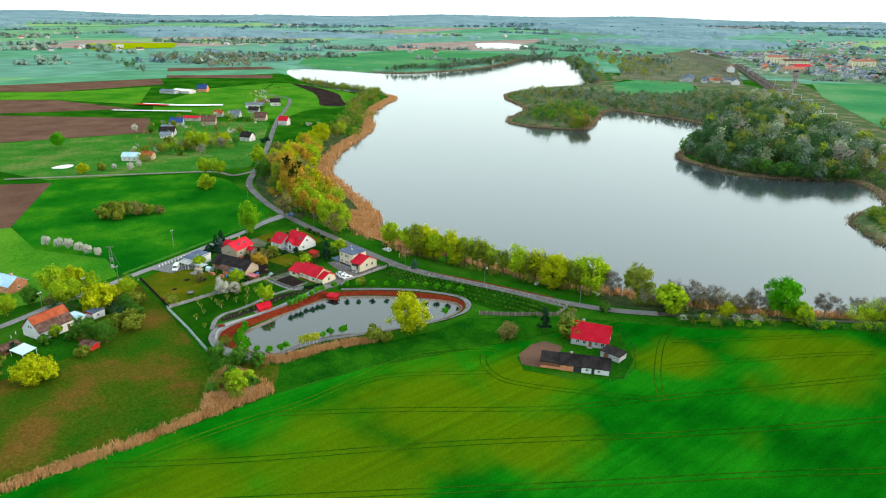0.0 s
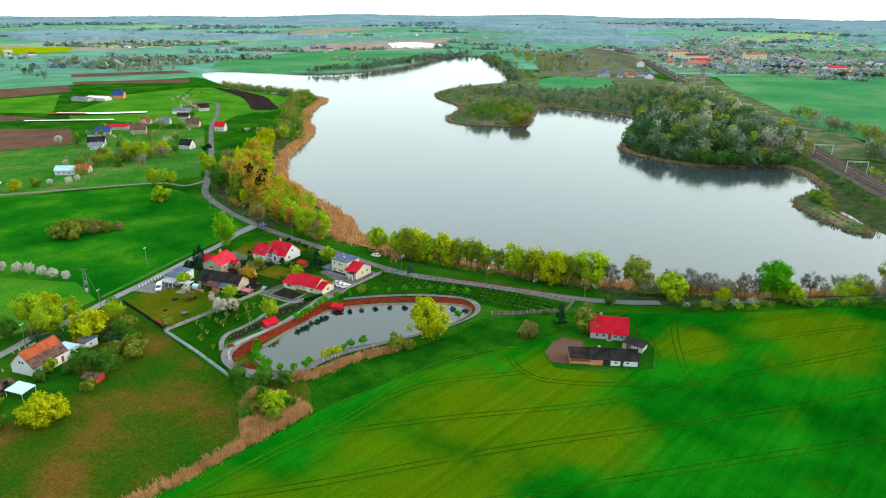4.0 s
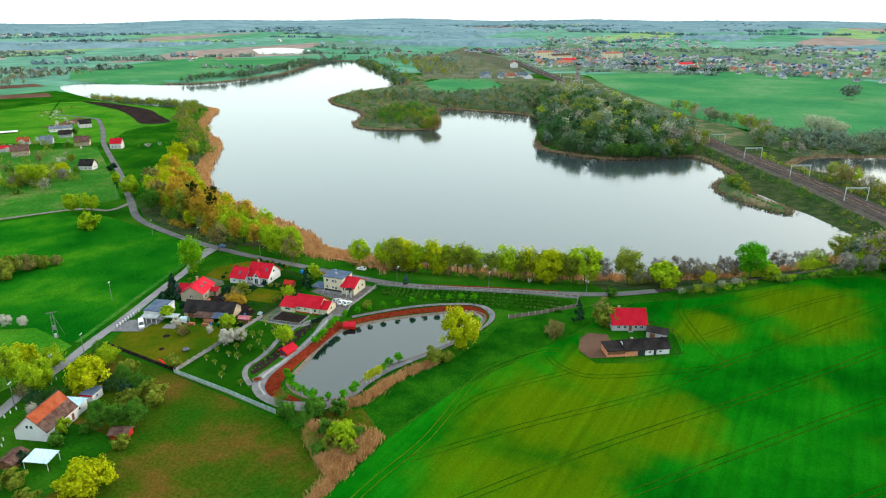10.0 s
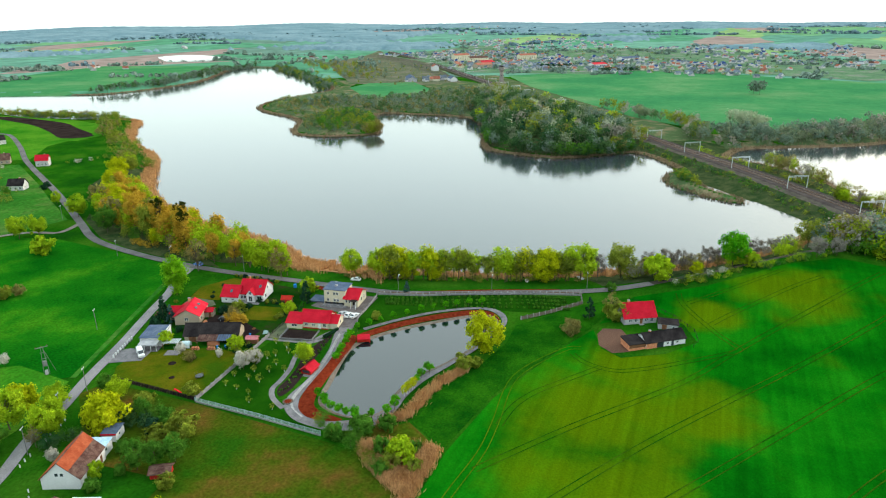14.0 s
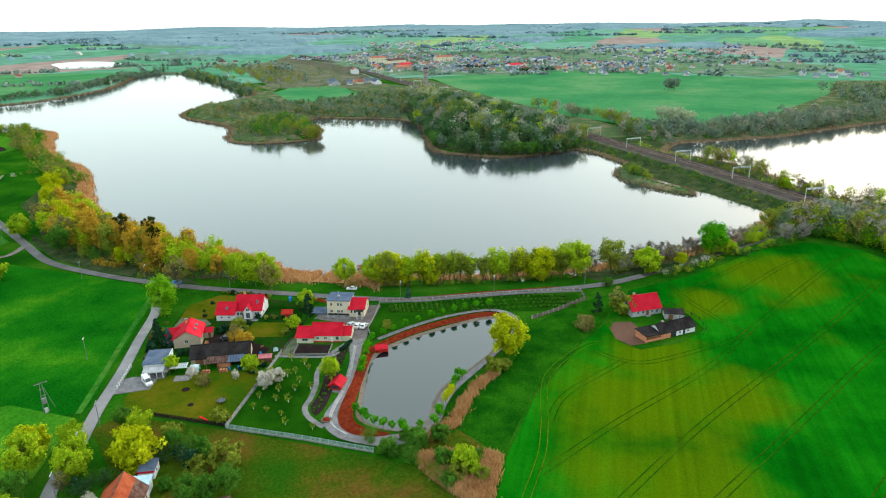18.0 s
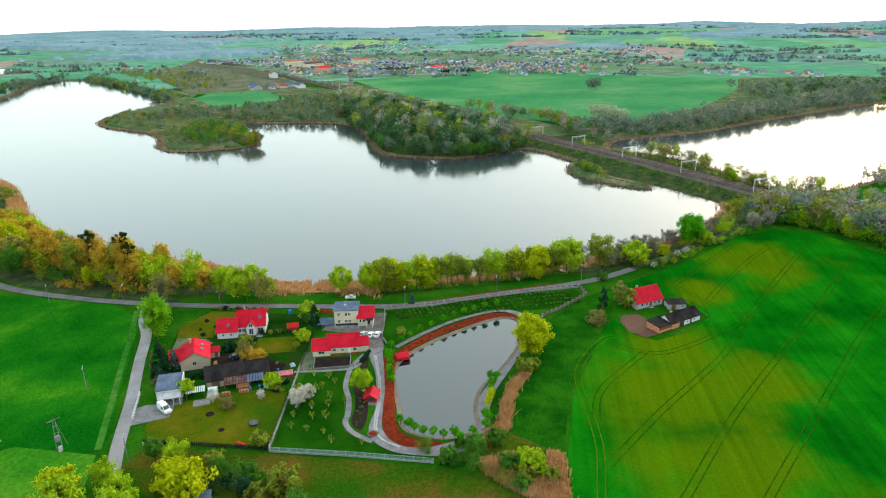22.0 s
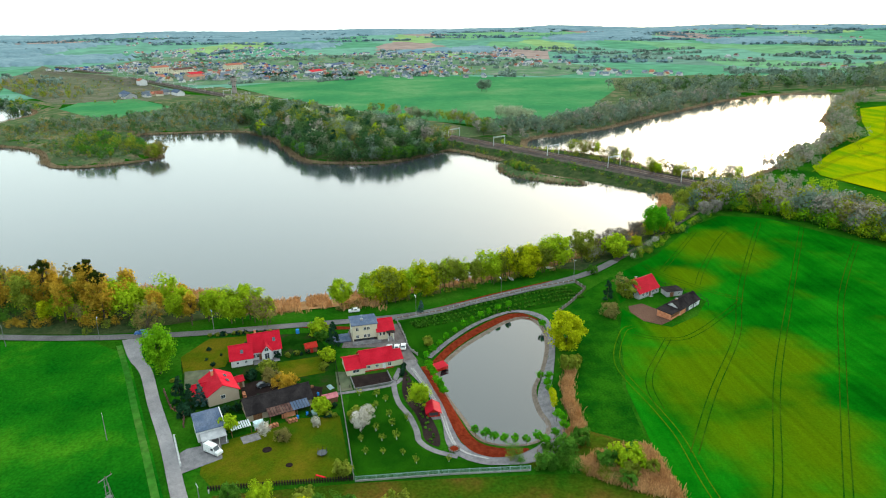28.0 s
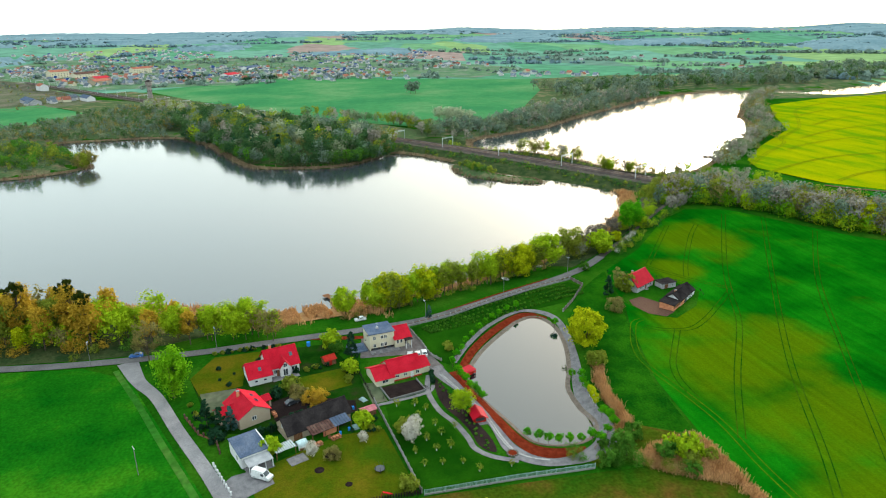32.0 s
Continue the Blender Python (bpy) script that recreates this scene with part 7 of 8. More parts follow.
# low hedges and shrubs between the gardens
for line_, n in (([(108.6, 255), (121.4, 257)], 9), ([(94, 265), (100, 258), (103, 251)], 7), ([(124, 257), (127, 244)], 7), ([(143, 284), (144, 256)], 14), ([(92, 236), (97, 238.5)], 4), ([(104, 283), (112, 285.5)], 5), ([(88, 235), (89, 246)], 5), ([(114, 240.5), (124, 241.5)], 5)):
    for x, y, h_ in along(line_, n, 0.7, 0.9, 1.9, n * 7 + int(line_[0][0])):
        plant("darkbush" if RNG.uniform() < 0.6 else "olivebush", x, y, h_, "garden hedge shrubs")

# ---- village ----
def far_house(x, y, rot, w, d, eave, ridge, wall_m, roof_m, label, cat="house"):
    w, d = w * 0.86, d * 0.86
    h = empty("house", x, y, gz(x, y), rot, label, cat)
    gable(h, -w / 2, -d / 2, w, d, eave, ridge, wall_m, roof_m, chimney=(w * 0.2, 0.4, ridge + 0.7))
    for px in (-w * 0.3, 0, w * 0.3):
        window(h, px, -d / 2, 1.0, 1.0, 1.2)
    window(h, w / 2, 0, 1.0, 1.0, 1.2, "right")
    window(h, -w / 2, 0, 1.0, 1.0, 1.2, "left")
    return h


for x, y, rot, w, d, e, r, wm, rm, lab in [
        (214, 516, -60, 11, 9, 3.4, 7, TOWN_W, DARK_ROOF, "white village house with dark roof"), (254, 637, -40, 11, 9, 3.2, 6.6, TOWN_W, SLATE, "white village house with grey roof"),
        (273, 570, -50, 10, 9, 4.5, 8, TOWN_W, RED_ROOF, "white village house with bright red roof"), (191, 618, -30, 13, 10, 3.4, 6.8, GREY_W, BLUE_ROOF, "village house with dark blue roof"),
        (169, 574, -30, 14, 10, 3.4, 6.8, TOWN_W, DARK_ROOF, "white village house with black roof"), (216, 606, -30, 14, 11, 4, 8, BEIGE_W, BROWN_ROOF, "tall village house with brown roof"),
        (214, 634, -38, 26, 9, 3, 4.6, TOWN_W, RED_ROOF, "long village shed with red roof"), (118, 490, -40, 13, 9, 3.2, 5.4, TOWN_W, BLUEROOF, "village shed with pale blue roof"),
        (128, 487, -40, 9, 8, 3.2, 5.4, BEIGE_W, ORANGE_ROOF, "village house with orange roof"), (175, 595, -30, 10, 8, 3, 5, GREY_W, SLATE, "low grey village outbuilding"),
        (266, 606, -40, 13, 10, 3.4, 7.5, BEIGE_W, BROWN_ROOF, "beige village house near the road"), (297, 690, -20, 22, 9, 3, 5, TOWN_W, SLATE, "long pale village barn"), (322, 692, -20, 12, 10, 4, 7.5, TOWN_W, DARK_ROOF, "white village barn beside the road bend"),
        (300, 852, -40, 14, 12, 4, 9, BRICK, BLUE_ROOF, "brick farmhouse with dark blue roof"), (276, 850, -60, 30, 14, 3, 4.6, TOWN_W, WHITE_P, "long white farm shed"), (260, 856, -60, 26, 12, 3, 4.4, GREY_W, SLATE, "long grey farm shed"),
        (281, 655, -40, 12, 8, 3, 6, GREY_W, DARK_ROOF, "grey village house with dark roof"),
        (242, 650, -40, 10, 8, 3, 6, TOWN_W, ORANGE_ROOF, "white village house with orange roof"), (164, 561, -30, 10, 8, 3, 5, TOWN_W, SLATE, "low white village outbuilding"),
        (18, 282, -60, 12, 9, 3.2, 5.8, BRICK, BLUEROOF, "brick barn with pale blue roof")]:
    far_house(x, y, rot, w, d, e, r, wm, rm, lab)
for pts, w in (([(203, 768), (230, 740), (272, 716)], 10), ([(165, 735), (195, 712), (228, 688)], 5)):
    ribbon("plastic_tunnel", pts, w, 1.2, WHITE_P, "long white plastic crop cover", "crop cover", n=6)
ribbon("dark_heap", [(196, 768), (212, 752), (222, 742)], 8, 1.4, REDWOOD, "dark red heap beside the crop cover", "heap", n=4)
patch("white_pool", [(68, 492), (76, 498), (82, 494), (76, 486)], 3, 0.15, WHITE_P, "small white lined basin in the meadow", "basin", curve=4)
for kind, x, y, h in [("lime", 166, 505, 14), ("olive", 160, 500, 10), ("lime", 172, 500, 13), ("olive", 153, 520, 9), ("green", 174, 540, 8), ("yellowbush", 194, 513, 9), ("green", 199, 505, 6), ("yellowbush", 82, 465, 7), ("olivebush", 93, 468, 5.5), ("blossom", 108, 456, 6),
                      ("blossom", 115, 462, 5), ("blossom", 100, 464, 4.5), ("lime", 197, 459, 8), ("olive", 140, 498, 8), ("olive", 180, 520, 8), ("bush", 150, 488, 4), ("olive", 130, 500, 8), ("grey", 185, 498, 8), ("olive", 220, 545, 7), ("brown", 205, 560, 8),
                      ("olive", 225, 625, 7), ("blossom", 235, 640, 6), ("green", 250, 600, 6), ("green", 290, 655, 7), ("olive", 184, 605, 7), ("blossom", 150, 600, 7), ("green", 158, 585, 7), ("olive", 200, 640, 7), ("darkbush", 226, 505, 4), ("darkbush", 220, 500, 4)]:
    plant(kind, x, y, h)

thicket("village_gardens", scatter([(120, 500), (150, 480), (205, 495), (235, 560), (262, 600), (280, 640), (255, 660), (200, 640), (160, 610), (140, 560)], 110, 2.5, 6.5, 131), [("bush", L_OLIVE), ("round", L_WHITE), ("bush", L_MID), ("round", L_OLIVE), ("bush", L_BROWN), ("round", L_GREY)], "garden shrubs and blossom among the village houses", 200, 0.8)
thicket("village_trees", scatter([(118, 478), (150, 474), (182, 486), (206, 506), (196, 545), (166, 535), (140, 520)], 46, 4, 8.5, 137), [("round", L_OLIVE), ("bush", L_BROWN), ("round", L_LIME), ("bush", L_OLIVE), ("round", L_GREY)], "budding trees among the village gardens", 260, 0.7, per=12)
thicket("village_hedge", along([(300, 700), (330, 740), (345, 800), (390, 830)], 40, 12, 2, 5, 132) + along([(275, 560), (320, 545), (340, 555)], 26, 4, 2, 4, 133), [("bush", L_OLIVE), ("bush", L_MID), ("bush", L_WHITE)], "low hedge shrubs beside the village fields", 150)
thicket("far_lake_trees", along([(1330, 1480), (1368, 1385), (1420, 1396), (1500, 1440), (1600, 1530)], 70, 10, 3, 8, 135), [("round", L_HAZED), ("bush", L_HAZED)], "trees fringing the small distant lake", 80, 1.4)
thicket("field_trees", along([(303, 1160), (306, 1110), (319, 1321), (313, 1405), (311, 1541)], 16, 10, 9, 16, 134), [("round", L_HAZED), ("round", L_WOOD)], "lone trees along a distant field track", 160)
# ---- town ----
def build_town():
    rng = np.random.default_rng(21)
    kinds = []
    for k, (wm, rm, w, d, e, r) in enumerate([(TOWN_W, SLATE, 11, 10, 3.6, 8.2), (TOWN_W, SLATE, 12, 10, 3.4, 8), (CREAM_W, TERRA, 12, 10, 4.4, 9), (TOWN_W, SLATE, 10, 9, 3.2, 7.5), (TOWN_W, SLATE, 13, 11, 4.4, 9), (GREY_W, SLATE, 12, 10, 3.5, 7.5)]):
        kinds.append((wm, rm, w, d, e, r))
    areas = [([(1281, 666), (1373, 503), (1480, 420), (1900, 560), (2200, 900), (1900, 1150), (1690, 875), (1500, 720)], 330, 8), ([(1373, 503), (1320, 330), (1340, 150), (1700, 150), (1900, 400), (1700, 560)], 170, 8),
             ([(1310, 200), (1290, 20), (1500, -30), (1800, 60), (1700, 200)], 50, 6), ([(1300, -180), (1240, -370), (1330, -400), (1420, -200)], 22, 6), ([(1900, 150), (2100, -300), (2600, -200), (2400, 400)], 130, 7), ([(1560, 60), (1640, -260), (1900, -300), (2000, 150)], 46, 7), ([(2200, 900), (2400, 400), (2900, 700), (2600, 1200)], 150, 7),
             ([(1020, 640), (1010, 615), (1060, 550), (1090, 560), (1060, 640)], 9, 7)]
    names = ["white town house with grey roof", "white town house with slate roof", "cream town house with brown roof", "small white town house with slate roof", "tall white town house with slate roof", "grey town house with dark roof"]
    first = {}
    bulk, which = Geo(), []
    for poly, n, _ in areas:
        for x, y, _ in scatter(poly, n, 1, 2, int(poly[0][0])):
            k = int(rng.integers(0, 6))
            rot = float(rng.choice([-35, 55, -60, 30]) + rng.uniform(-8, 8))
            if x > 1500:
                # the far half stays one piece of stuff: box walls and two roof slopes each
                w, d, e, r = 5.2 * rng.uniform(0.8, 1.2), 4.4, rng.uniform(3, 5), rng.uniform(6.5, 8.5)
                m = pose(x, y, gz(x, y) - 0.5, 0, 0, rot)
                vs = [(-w, -d, 0), (w, -d, 0), (w, d, 0), (-w, d, 0), (-w, -d, e), (w, -d, e), (w, d, e), (-w, d, e), (-w, 0, r), (w, 0, r)]
                bulk.add([m @ Vector(v) for v in vs], [(0, 1, 5, 4), (2, 3, 7, 6), (1, 2, 6, 9, 5), (3, 0, 4, 8, 7), (4, 5, 9, 8), (6, 7, 8, 9)])
                which += [0] * 4 + [1 + int(rng.integers(0, 4))] * 2
                continue
            if k not in first:
                wm, rm, w, d, e, r = kinds[k]
                h = empty("house", x, y, gz(x, y), rot, names[k], "house", "houses of the distant town")
                gable(h, -w / 2, -d / 2, w, d, e, r, wm, rm)
                first[k] = h
            else:
                s = rng.uniform(0.75, 1.0)
                copy_thing(first[k], pose(x, y, gz(x, y), 0, 0, rot) @ Matrix.Scale(s, 4))
    me = mesh("town_houses", bulk, [TOWN_W, SLATE, SLATE, TERRA, BLUE_ROOF])
    me.polygons.foreach_set("material_index", np.array(which, np.int32))
    tagged(new("town_houses", me), "distant white town houses with mixed roofs", "houses", kind="stuff")
    for x, y, rot, w, d, h, wm, rm, lab in [(1560, 690, -30, 60, 14, 12, CREAM_W, BROWN_ROOF, "long cream apartment block"), (1620, 760, -30, 50, 14, 14, CREAM_W, TERRA, "long cream apartment block with orange roof"), (1480, 640, -30, 40, 20, 8, BEIGE_W, RED_ROOF, "large town hall with red roof"),
                                            (1400, 620, -30, 44, 18, 8, BEIGE_W, TERRA, "large orange roofed town hall"), (1690, 600, -30, 60, 14, 13, CREAM_W, TERRA, "pale orange apartment block"), (1500, 380, -30, 44, 20, 8, WHITE_W, RED_ROOF, "wide hall with red roof"),
                                            (1060, 556, 32, 34, 12, 5, WHITE_W, GREY_ROOF, "low white railway building"), (1290, 690, 30, 30, 14, 9, WHITE_W, TERRA, "white station building with orange roof"), (1040, 628, 30, 60, 16, 5, GREY_W, GREY_ROOF, "long grey goods shed"), (1750, 350, -20, 70, 24, 7, WHITE_W, GREY_ROOF, "long white distant warehouse")]:
        o = empty("block", x, y, gz(x, y), rot, lab, "building")
        gable(o, -w / 2, -d / 2, w, d, h, h + 4, wm, rm)
        for i in range(int(w / 8)):
            for z in range(int(h / 4)):
                window(o, -w / 2 + 4 + i * 8, -d / 2, 1.2 + z * 3.6, 2.4, 1.8)


build_town()


TOWER_BRICK = mat("weathered_tower_brick", (0.20, 0.175, 0.165), (0.28, 0.24, 0.23), None, 3, 8, 0.9)


def water_tower():
    o = empty("water_tower", 1072, 468, gz(1072, 468), 20, "old brick water tower with a wide dark head", "tower")
    part("shaft", Geo().tube((0, 0, -1), (0, 0, 19), 3.9, 3.2, 12), TOWER_BRICK, o)
    part("collar", Geo().tube((0, 0, 18), (0, 0, 19.6), 3.3, 4.9, 12), TOWER_BRICK, o)
    part("tank", Geo().tube((0, 0, 19.6), (0, 0, 25.6), 4.9, 5.0, 12), TOWER_BRICK, o)
    part("tank_roof", Geo().tube((0, 0, 25.6), (0, 0, 27.8), 5.3, 0.6, 12), DARK_ROOF, o)
    for i in range(6):
        a = i * 1.047
        part("window", Geo().box(3.2 * math.cos(a) - 0.6, 3.2 * math.sin(a) - 0.6, 10, 3.2 * math.cos(a) + 0.6, 3.2 * math.sin(a) + 0.6, 12), GLASS, o)


water_tower()
patch("rail_yard", [(956, 705), (930, 590), (1041, 530), (1300, 680), (1560, 830), (2059, 1236), (1424, 1052)], 24, 0.3, YARD, "brown gravel ground of the railway yard", "yard")
SIDING = mat("siding_ballast", (0.07, 0.06, 0.055), (0.11, 0.095, 0.09), None, 6, 12, 0.95)
for off in (12, 22, 33, 46, 60):
    c = np.array([(985, 415), (1150, 535), (1350, 690), (1650, 925), (1900, 1120)], float)[1:] + np.array([-0.60, 0.80]) * off
    ribbon("siding_track", c.tolist(), 3.2, 0.8, SIDING, "dark siding track of the railway yard", "railway track", n=6, cross=1)
patch("town_ground", [(1260, 640), (1300, 320), (1420, 330), (1400, 60), (1290, -120), (1500, -330), (2000, -200), (2400, 400), (2380, 1000), (1900, 1120), (1500, 800)], 40, 0.4, TOWN, "grey-green gardens and streets of the town", "ground")
patch("rail_verge_north", np.vstack([RAIL[20:33] + np.array([5, -9]), (RAIL[20:33] + np.array([30, -50]))[::-1]]).tolist(), 10, 0.16, MARSH, "brown rough verge north of the railway", "verge")
patch("marsh_west", [(962, 692), (1044, 800), (960, 775), (893, 742), (850, 690), (880, 664)], 14, 0.25, MARSH, "brown rough ground behind the spit", "marsh")
patch("marsh_rail", [(880, 512), (872, 462), (950, 432), (1000, 460), (1066, 540), (1010, 606), (960, 566)], 14, 0.22, MARSH, "brown rough ground beside the railway", "marsh")
patch("marsh_tip", [(484, 474), (500, 508), (530, 538), (578, 562), (580, 520), (530, 480), (500, 440)], 8, 0.2, MARSH, "brown sedge on the tip of the spit", "marsh")
patch("marsh", [(520, 500), (572, 545), (635, 645), (740, 686), (866, 684), (900, 660), (880, 520), (900, 430), (830, 330), (640, 350), (652, 372), (660, 430), (642, 484), (547, 432), (512, 420), (487, 448), (482, 478)], 9, 0.12, MARSH, "brown-green marsh ground on the spit", "marsh")
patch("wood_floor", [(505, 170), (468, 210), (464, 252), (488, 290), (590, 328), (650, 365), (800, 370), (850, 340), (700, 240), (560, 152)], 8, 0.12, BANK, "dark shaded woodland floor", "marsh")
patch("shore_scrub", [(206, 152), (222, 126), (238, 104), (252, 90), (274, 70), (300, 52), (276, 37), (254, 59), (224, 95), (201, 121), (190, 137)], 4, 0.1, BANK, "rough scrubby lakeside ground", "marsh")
# Brown-dark floor carries the shade under the grove in its colour.
patch("grove_floor", [(154, 300), (160, 280), (172, 282), (186, 296), (200, 345), (208, 376), (222, 408), (250, 446), (300, 498), (292, 512), (236, 480), (208, 440), (184, 412), (168, 384), (158, 352)], 4, 0.1, BANK, "undergrowth floor of the lakeside grove, shade painted in", "marsh")


# pale pavers set into the walk, white marker posts by the lane
PAVER = mesh("paver", Geo().box(-0.3, -0.22, -0.05, 0.3, 0.22, 0.06), PALESTONE)
for off in (-0.32, 0.32):
    c = spline([(112.3, 213), (104.5, 210.6), (95.8, 208), (85.3, 205.9), (77.3, 205), (70.9, 203.6), (67.2, 200.6), (65.2, 196.6)], 12, False)
    for p, q in zip(c[:-1:1], c[1::1]):
        o = new("paver", PAVER)
        o.parent = walk_round_pond
        o.matrix_basis = pose(p[0] + off * 0.6, p[1] + off, gz(p[0], p[1]) + 0.19, 0, 0, math.degrees(math.atan2(q[1] - p[1], q[0] - p[0])))
post0 = None
for x, y in [(19.7, 245.8), (21.7, 246.8), (23.6, 247.5), (29.8, 250.1), (31.8, 251), (36.3, 253), (38.6, 254.4), (59.1, 262.2), (14, 235), (12.4, 232.6), (8, 231), (8.5, 240)]:
    if post0 is None:
        post0 = empty("marker_post", x, y, gz(x, y), 0, "short white marker post beside the lane", "post", "white posts beside the lane")
        part("post", Geo().box(-0.12, -0.12, -0.2, 0.12, 0.12, 0.85), WHITE_P, post0)
        part("cap", Geo().box(-0.14, -0.14, 0.85, 0.14, 0.14, 0.93), GREY_W, post0)
    else:
        copy_thing(post0, pose(x, y, gz(x, y)))
for i in range(8):
    plant("darkbush", 114.6 - i * 0.9, 215.6 + i * 0.12, 1.3, "small dark hedge plants beside the bed")
for k in range(26):
    a = k / 25
    plant("shrub", 72.5 + 36 * a + RNG.uniform(-0.6, 0.6), 209.0 + 5.6 * a + RNG.uniform(-0.8, 0.8), RNG.uniform(0.5, 0.8), "low plants of the flower bed")

# ---- woods ----
WOOD_KINDS = [("round", L_WOOD), ("round", L_DUSK), ("round", L_HAZED), ("oval", L_WOOD), ("round", L_CARR), ("round", L_DUSK), ("round", L_OLIVE), ("round", L_HAZED), ("oval", L_DUSK), ("round", L_BROWN), ("round", L_GREY), ("round", L_WOOD), ("cone", L_CONIFER)]
thicket("woods_headland", scatter([(500, 174), (472, 212), (470, 252), (492, 286), (560, 312), (640, 358), (700, 388), (800, 372), (800, 330), (700, 262), (600, 195), (540, 160)], 400, 11, 19, 3),
        WOOD_KINDS + WOOD_KINDS[:9] + [("round", L_LIME), ("round", L_SILVER)], "mixed spring woodland on the headland", 330, 0.78, per=10)
thicket("woods_headland_edge", along([(512, 166), (488, 184), (468, 208), (465, 232), (467, 254), (488, 288), (530, 305), (590, 325), (640, 358)], 95, 2.5, 8, 14, 103), [("round", L_DUSK), ("round", L_WOOD), ("oval", L_DUSK), ("round", L_MID), ("round", L_HAZED)], "dark leafy trees overhanging the water", 290, 0.78, per=10)
thicket("woods_headland_back", scatter([(640, 240), (700, 275), (800, 340), (880, 395), (950, 440), (900, 452), (800, 385), (700, 320)], 110, 8, 14, 104), [("round", L_SILVER), ("round", L_OLIVE), ("round", L_HAZED), ("round", L_GREY)], "pale willows beside the railway", 200, 0.8)
thicket("woods_islet", scatter([(494, 452), (513, 424), (545, 434), (600, 468), (640, 500), (690, 600), (740, 680), (640, 644), (585, 555), (520, 505), (488, 482)], 430, 2, 6, 4), [("bush", L_OLIVE), ("bush", L_HAZED), ("bush", L_CARR), ("bush", L_WOOD), ("bush", L_WOOD), ("bush", L_BROWN)], "low scrub on the spit", 110, 1.1)
thicket("woods_islet_tip", scatter([(490, 456), (513, 423), (545, 433), (595, 462), (610, 500), (560, 510), (500, 478)], 130, 6, 11, 14), [("round", L_MID), ("round", L_WOOD), ("round", L_OLIVE), ("round", L_MID), ("tall", L_OLIVE)], "green trees on the tip of the spit", 200, 0.8)
thicket("woods_islet_point", along([(504, 420), (512, 416), (524, 420)], 12, 4, 11, 14, 114), [("open", L_BROWN), ("round", L_OLIVE)], "thin tall trees on the point of the spit", 340, 0.6, per=14)
thicket("woods_marsh", scatter([(650, 480), (664, 430), (655, 378), (720, 385), (820, 380), (910, 440), (880, 510), (790, 505), (756, 560), (740, 620), (660, 610)], 760, 4, 10, 5), [("round", L_CARR), ("round", L_HAZED), ("round", L_WOOD), ("round", L_HAZED), ("bush", L_BROWN), ("bush", L_CARR), ("round", L_WOOD)], "low marsh woodland and scrub", 90, 1.3, per=8)
thicket("woods_north_shore", along([(880, 708), (960, 762), (1010, 815), (1080, 880), (1160, 960), (1230, 1040), (1290, 1100)], 210, 16, 7, 14, 105), [("round", L_HAZED), ("round", L_WOOD), ("round", L_OLIVE), ("round", L_DUSK)], "leafy trees on the northern lake shore", 110, 1.1)
thicket("woods_east", scatter([(258, 62), (276, 40), (300, 30), (262, -8), (225, -42), (190, -60), (170, -45), (200, -14), (222, 2), (243, 20), (256, 42)], 250, 9, 16, 6),
        [("open", L_GREY), ("open", L_BROWN), ("round", L_OLIVE), ("open", L_GREY), ("round", L_HAZED)], "grey budding woodland beside the field", 450, 0.68, per=9)
thicket("woods_east_edge", along([(262, 56), (252, 28), (232, 8), (205, -12), (175, -45)], 64, 4, 6, 11, 61), [("bush", L_LIME), ("bush", L_MID), ("oval", L_LIME), ("bush", L_LINDEN)], "bright green trees along the field edge", 500, 0.66, per=11)
thicket("scrub_rail", along(RAIL[4:24] + np.array([-11.5, 16.5]), 540, 6, 1.6, 4.2, 7), [("bush", L_DUSK), ("bush", L_WOOD), ("bush", L_MID), ("bush", L_OLIVE)], "scrub on the railway bank", 72, 1.2)
thicket("scrub_rail_east", along(RAIL[4:20] + np.array([9, -13]) * 0.9, 120, 3, 2, 5, 8), [("bush", L_LIME), ("bush", L_OLIVE), ("bush", L_BROWN), ("bush", L_OLIVE)], "scrub on the far side of the railway", 100, 1.1)
thicket("trees_rail_east", along(RAIL[5:17] + np.array([13, -19]) * 0.9, 40, 2, 8, 14, 9), [("open", L_BROWN), ("open", L_GREY), ("round", L_OLIVE), ("tall", L_LIME)], "thin trees between railway and water", 400, 0.5, per=12)
def north_side(out):
    q = grown(LAKE_E, out)
    return q[(q[:, 1] > 10 - 0.72 * (q[:, 0] - 450)) & (q[:, 0] > 540) & (q[:, 0] < 1000)]


q14 = north_side(13)
q14 = q14[np.argsort(q14[:, 0])]
patch("wood_floor_east", np.vstack([q14 + np.array([-6, -10]), (q14 + np.array([26, 34]))[::-1]]).tolist(), 14, 0.14, MARSH, "brown woodland floor beside the eastern lake", "marsh")
thicket("woods_shore_north", along(q14, 210, 12, 7, 14, 10) + along(q14 + np.array([14, 18]), 190, 14, 9, 16, 110), [("round", L_HAZED), ("round", L_CARR), ("round", L_HAZED), ("round", L_CARR), ("oval", L_GREY), ("round", L_HAZED)], "dense grey-green trees on the far lake shore", 130, 1.0)
thicket("woods_shore_back", scatter([(830, -140), (1000, -130), (1060, -300), (1150, -600), (1350, -1100), (1150, -1050), (1000, -780), (920, -560), (935, -380), (870, -250)], 520, 12, 20, 11), [("round", L_HAZED), ("round", L_HAZED), ("round", L_CARR), ("round", L_WOOD)], "dark distant woodland", 100, 1.3)
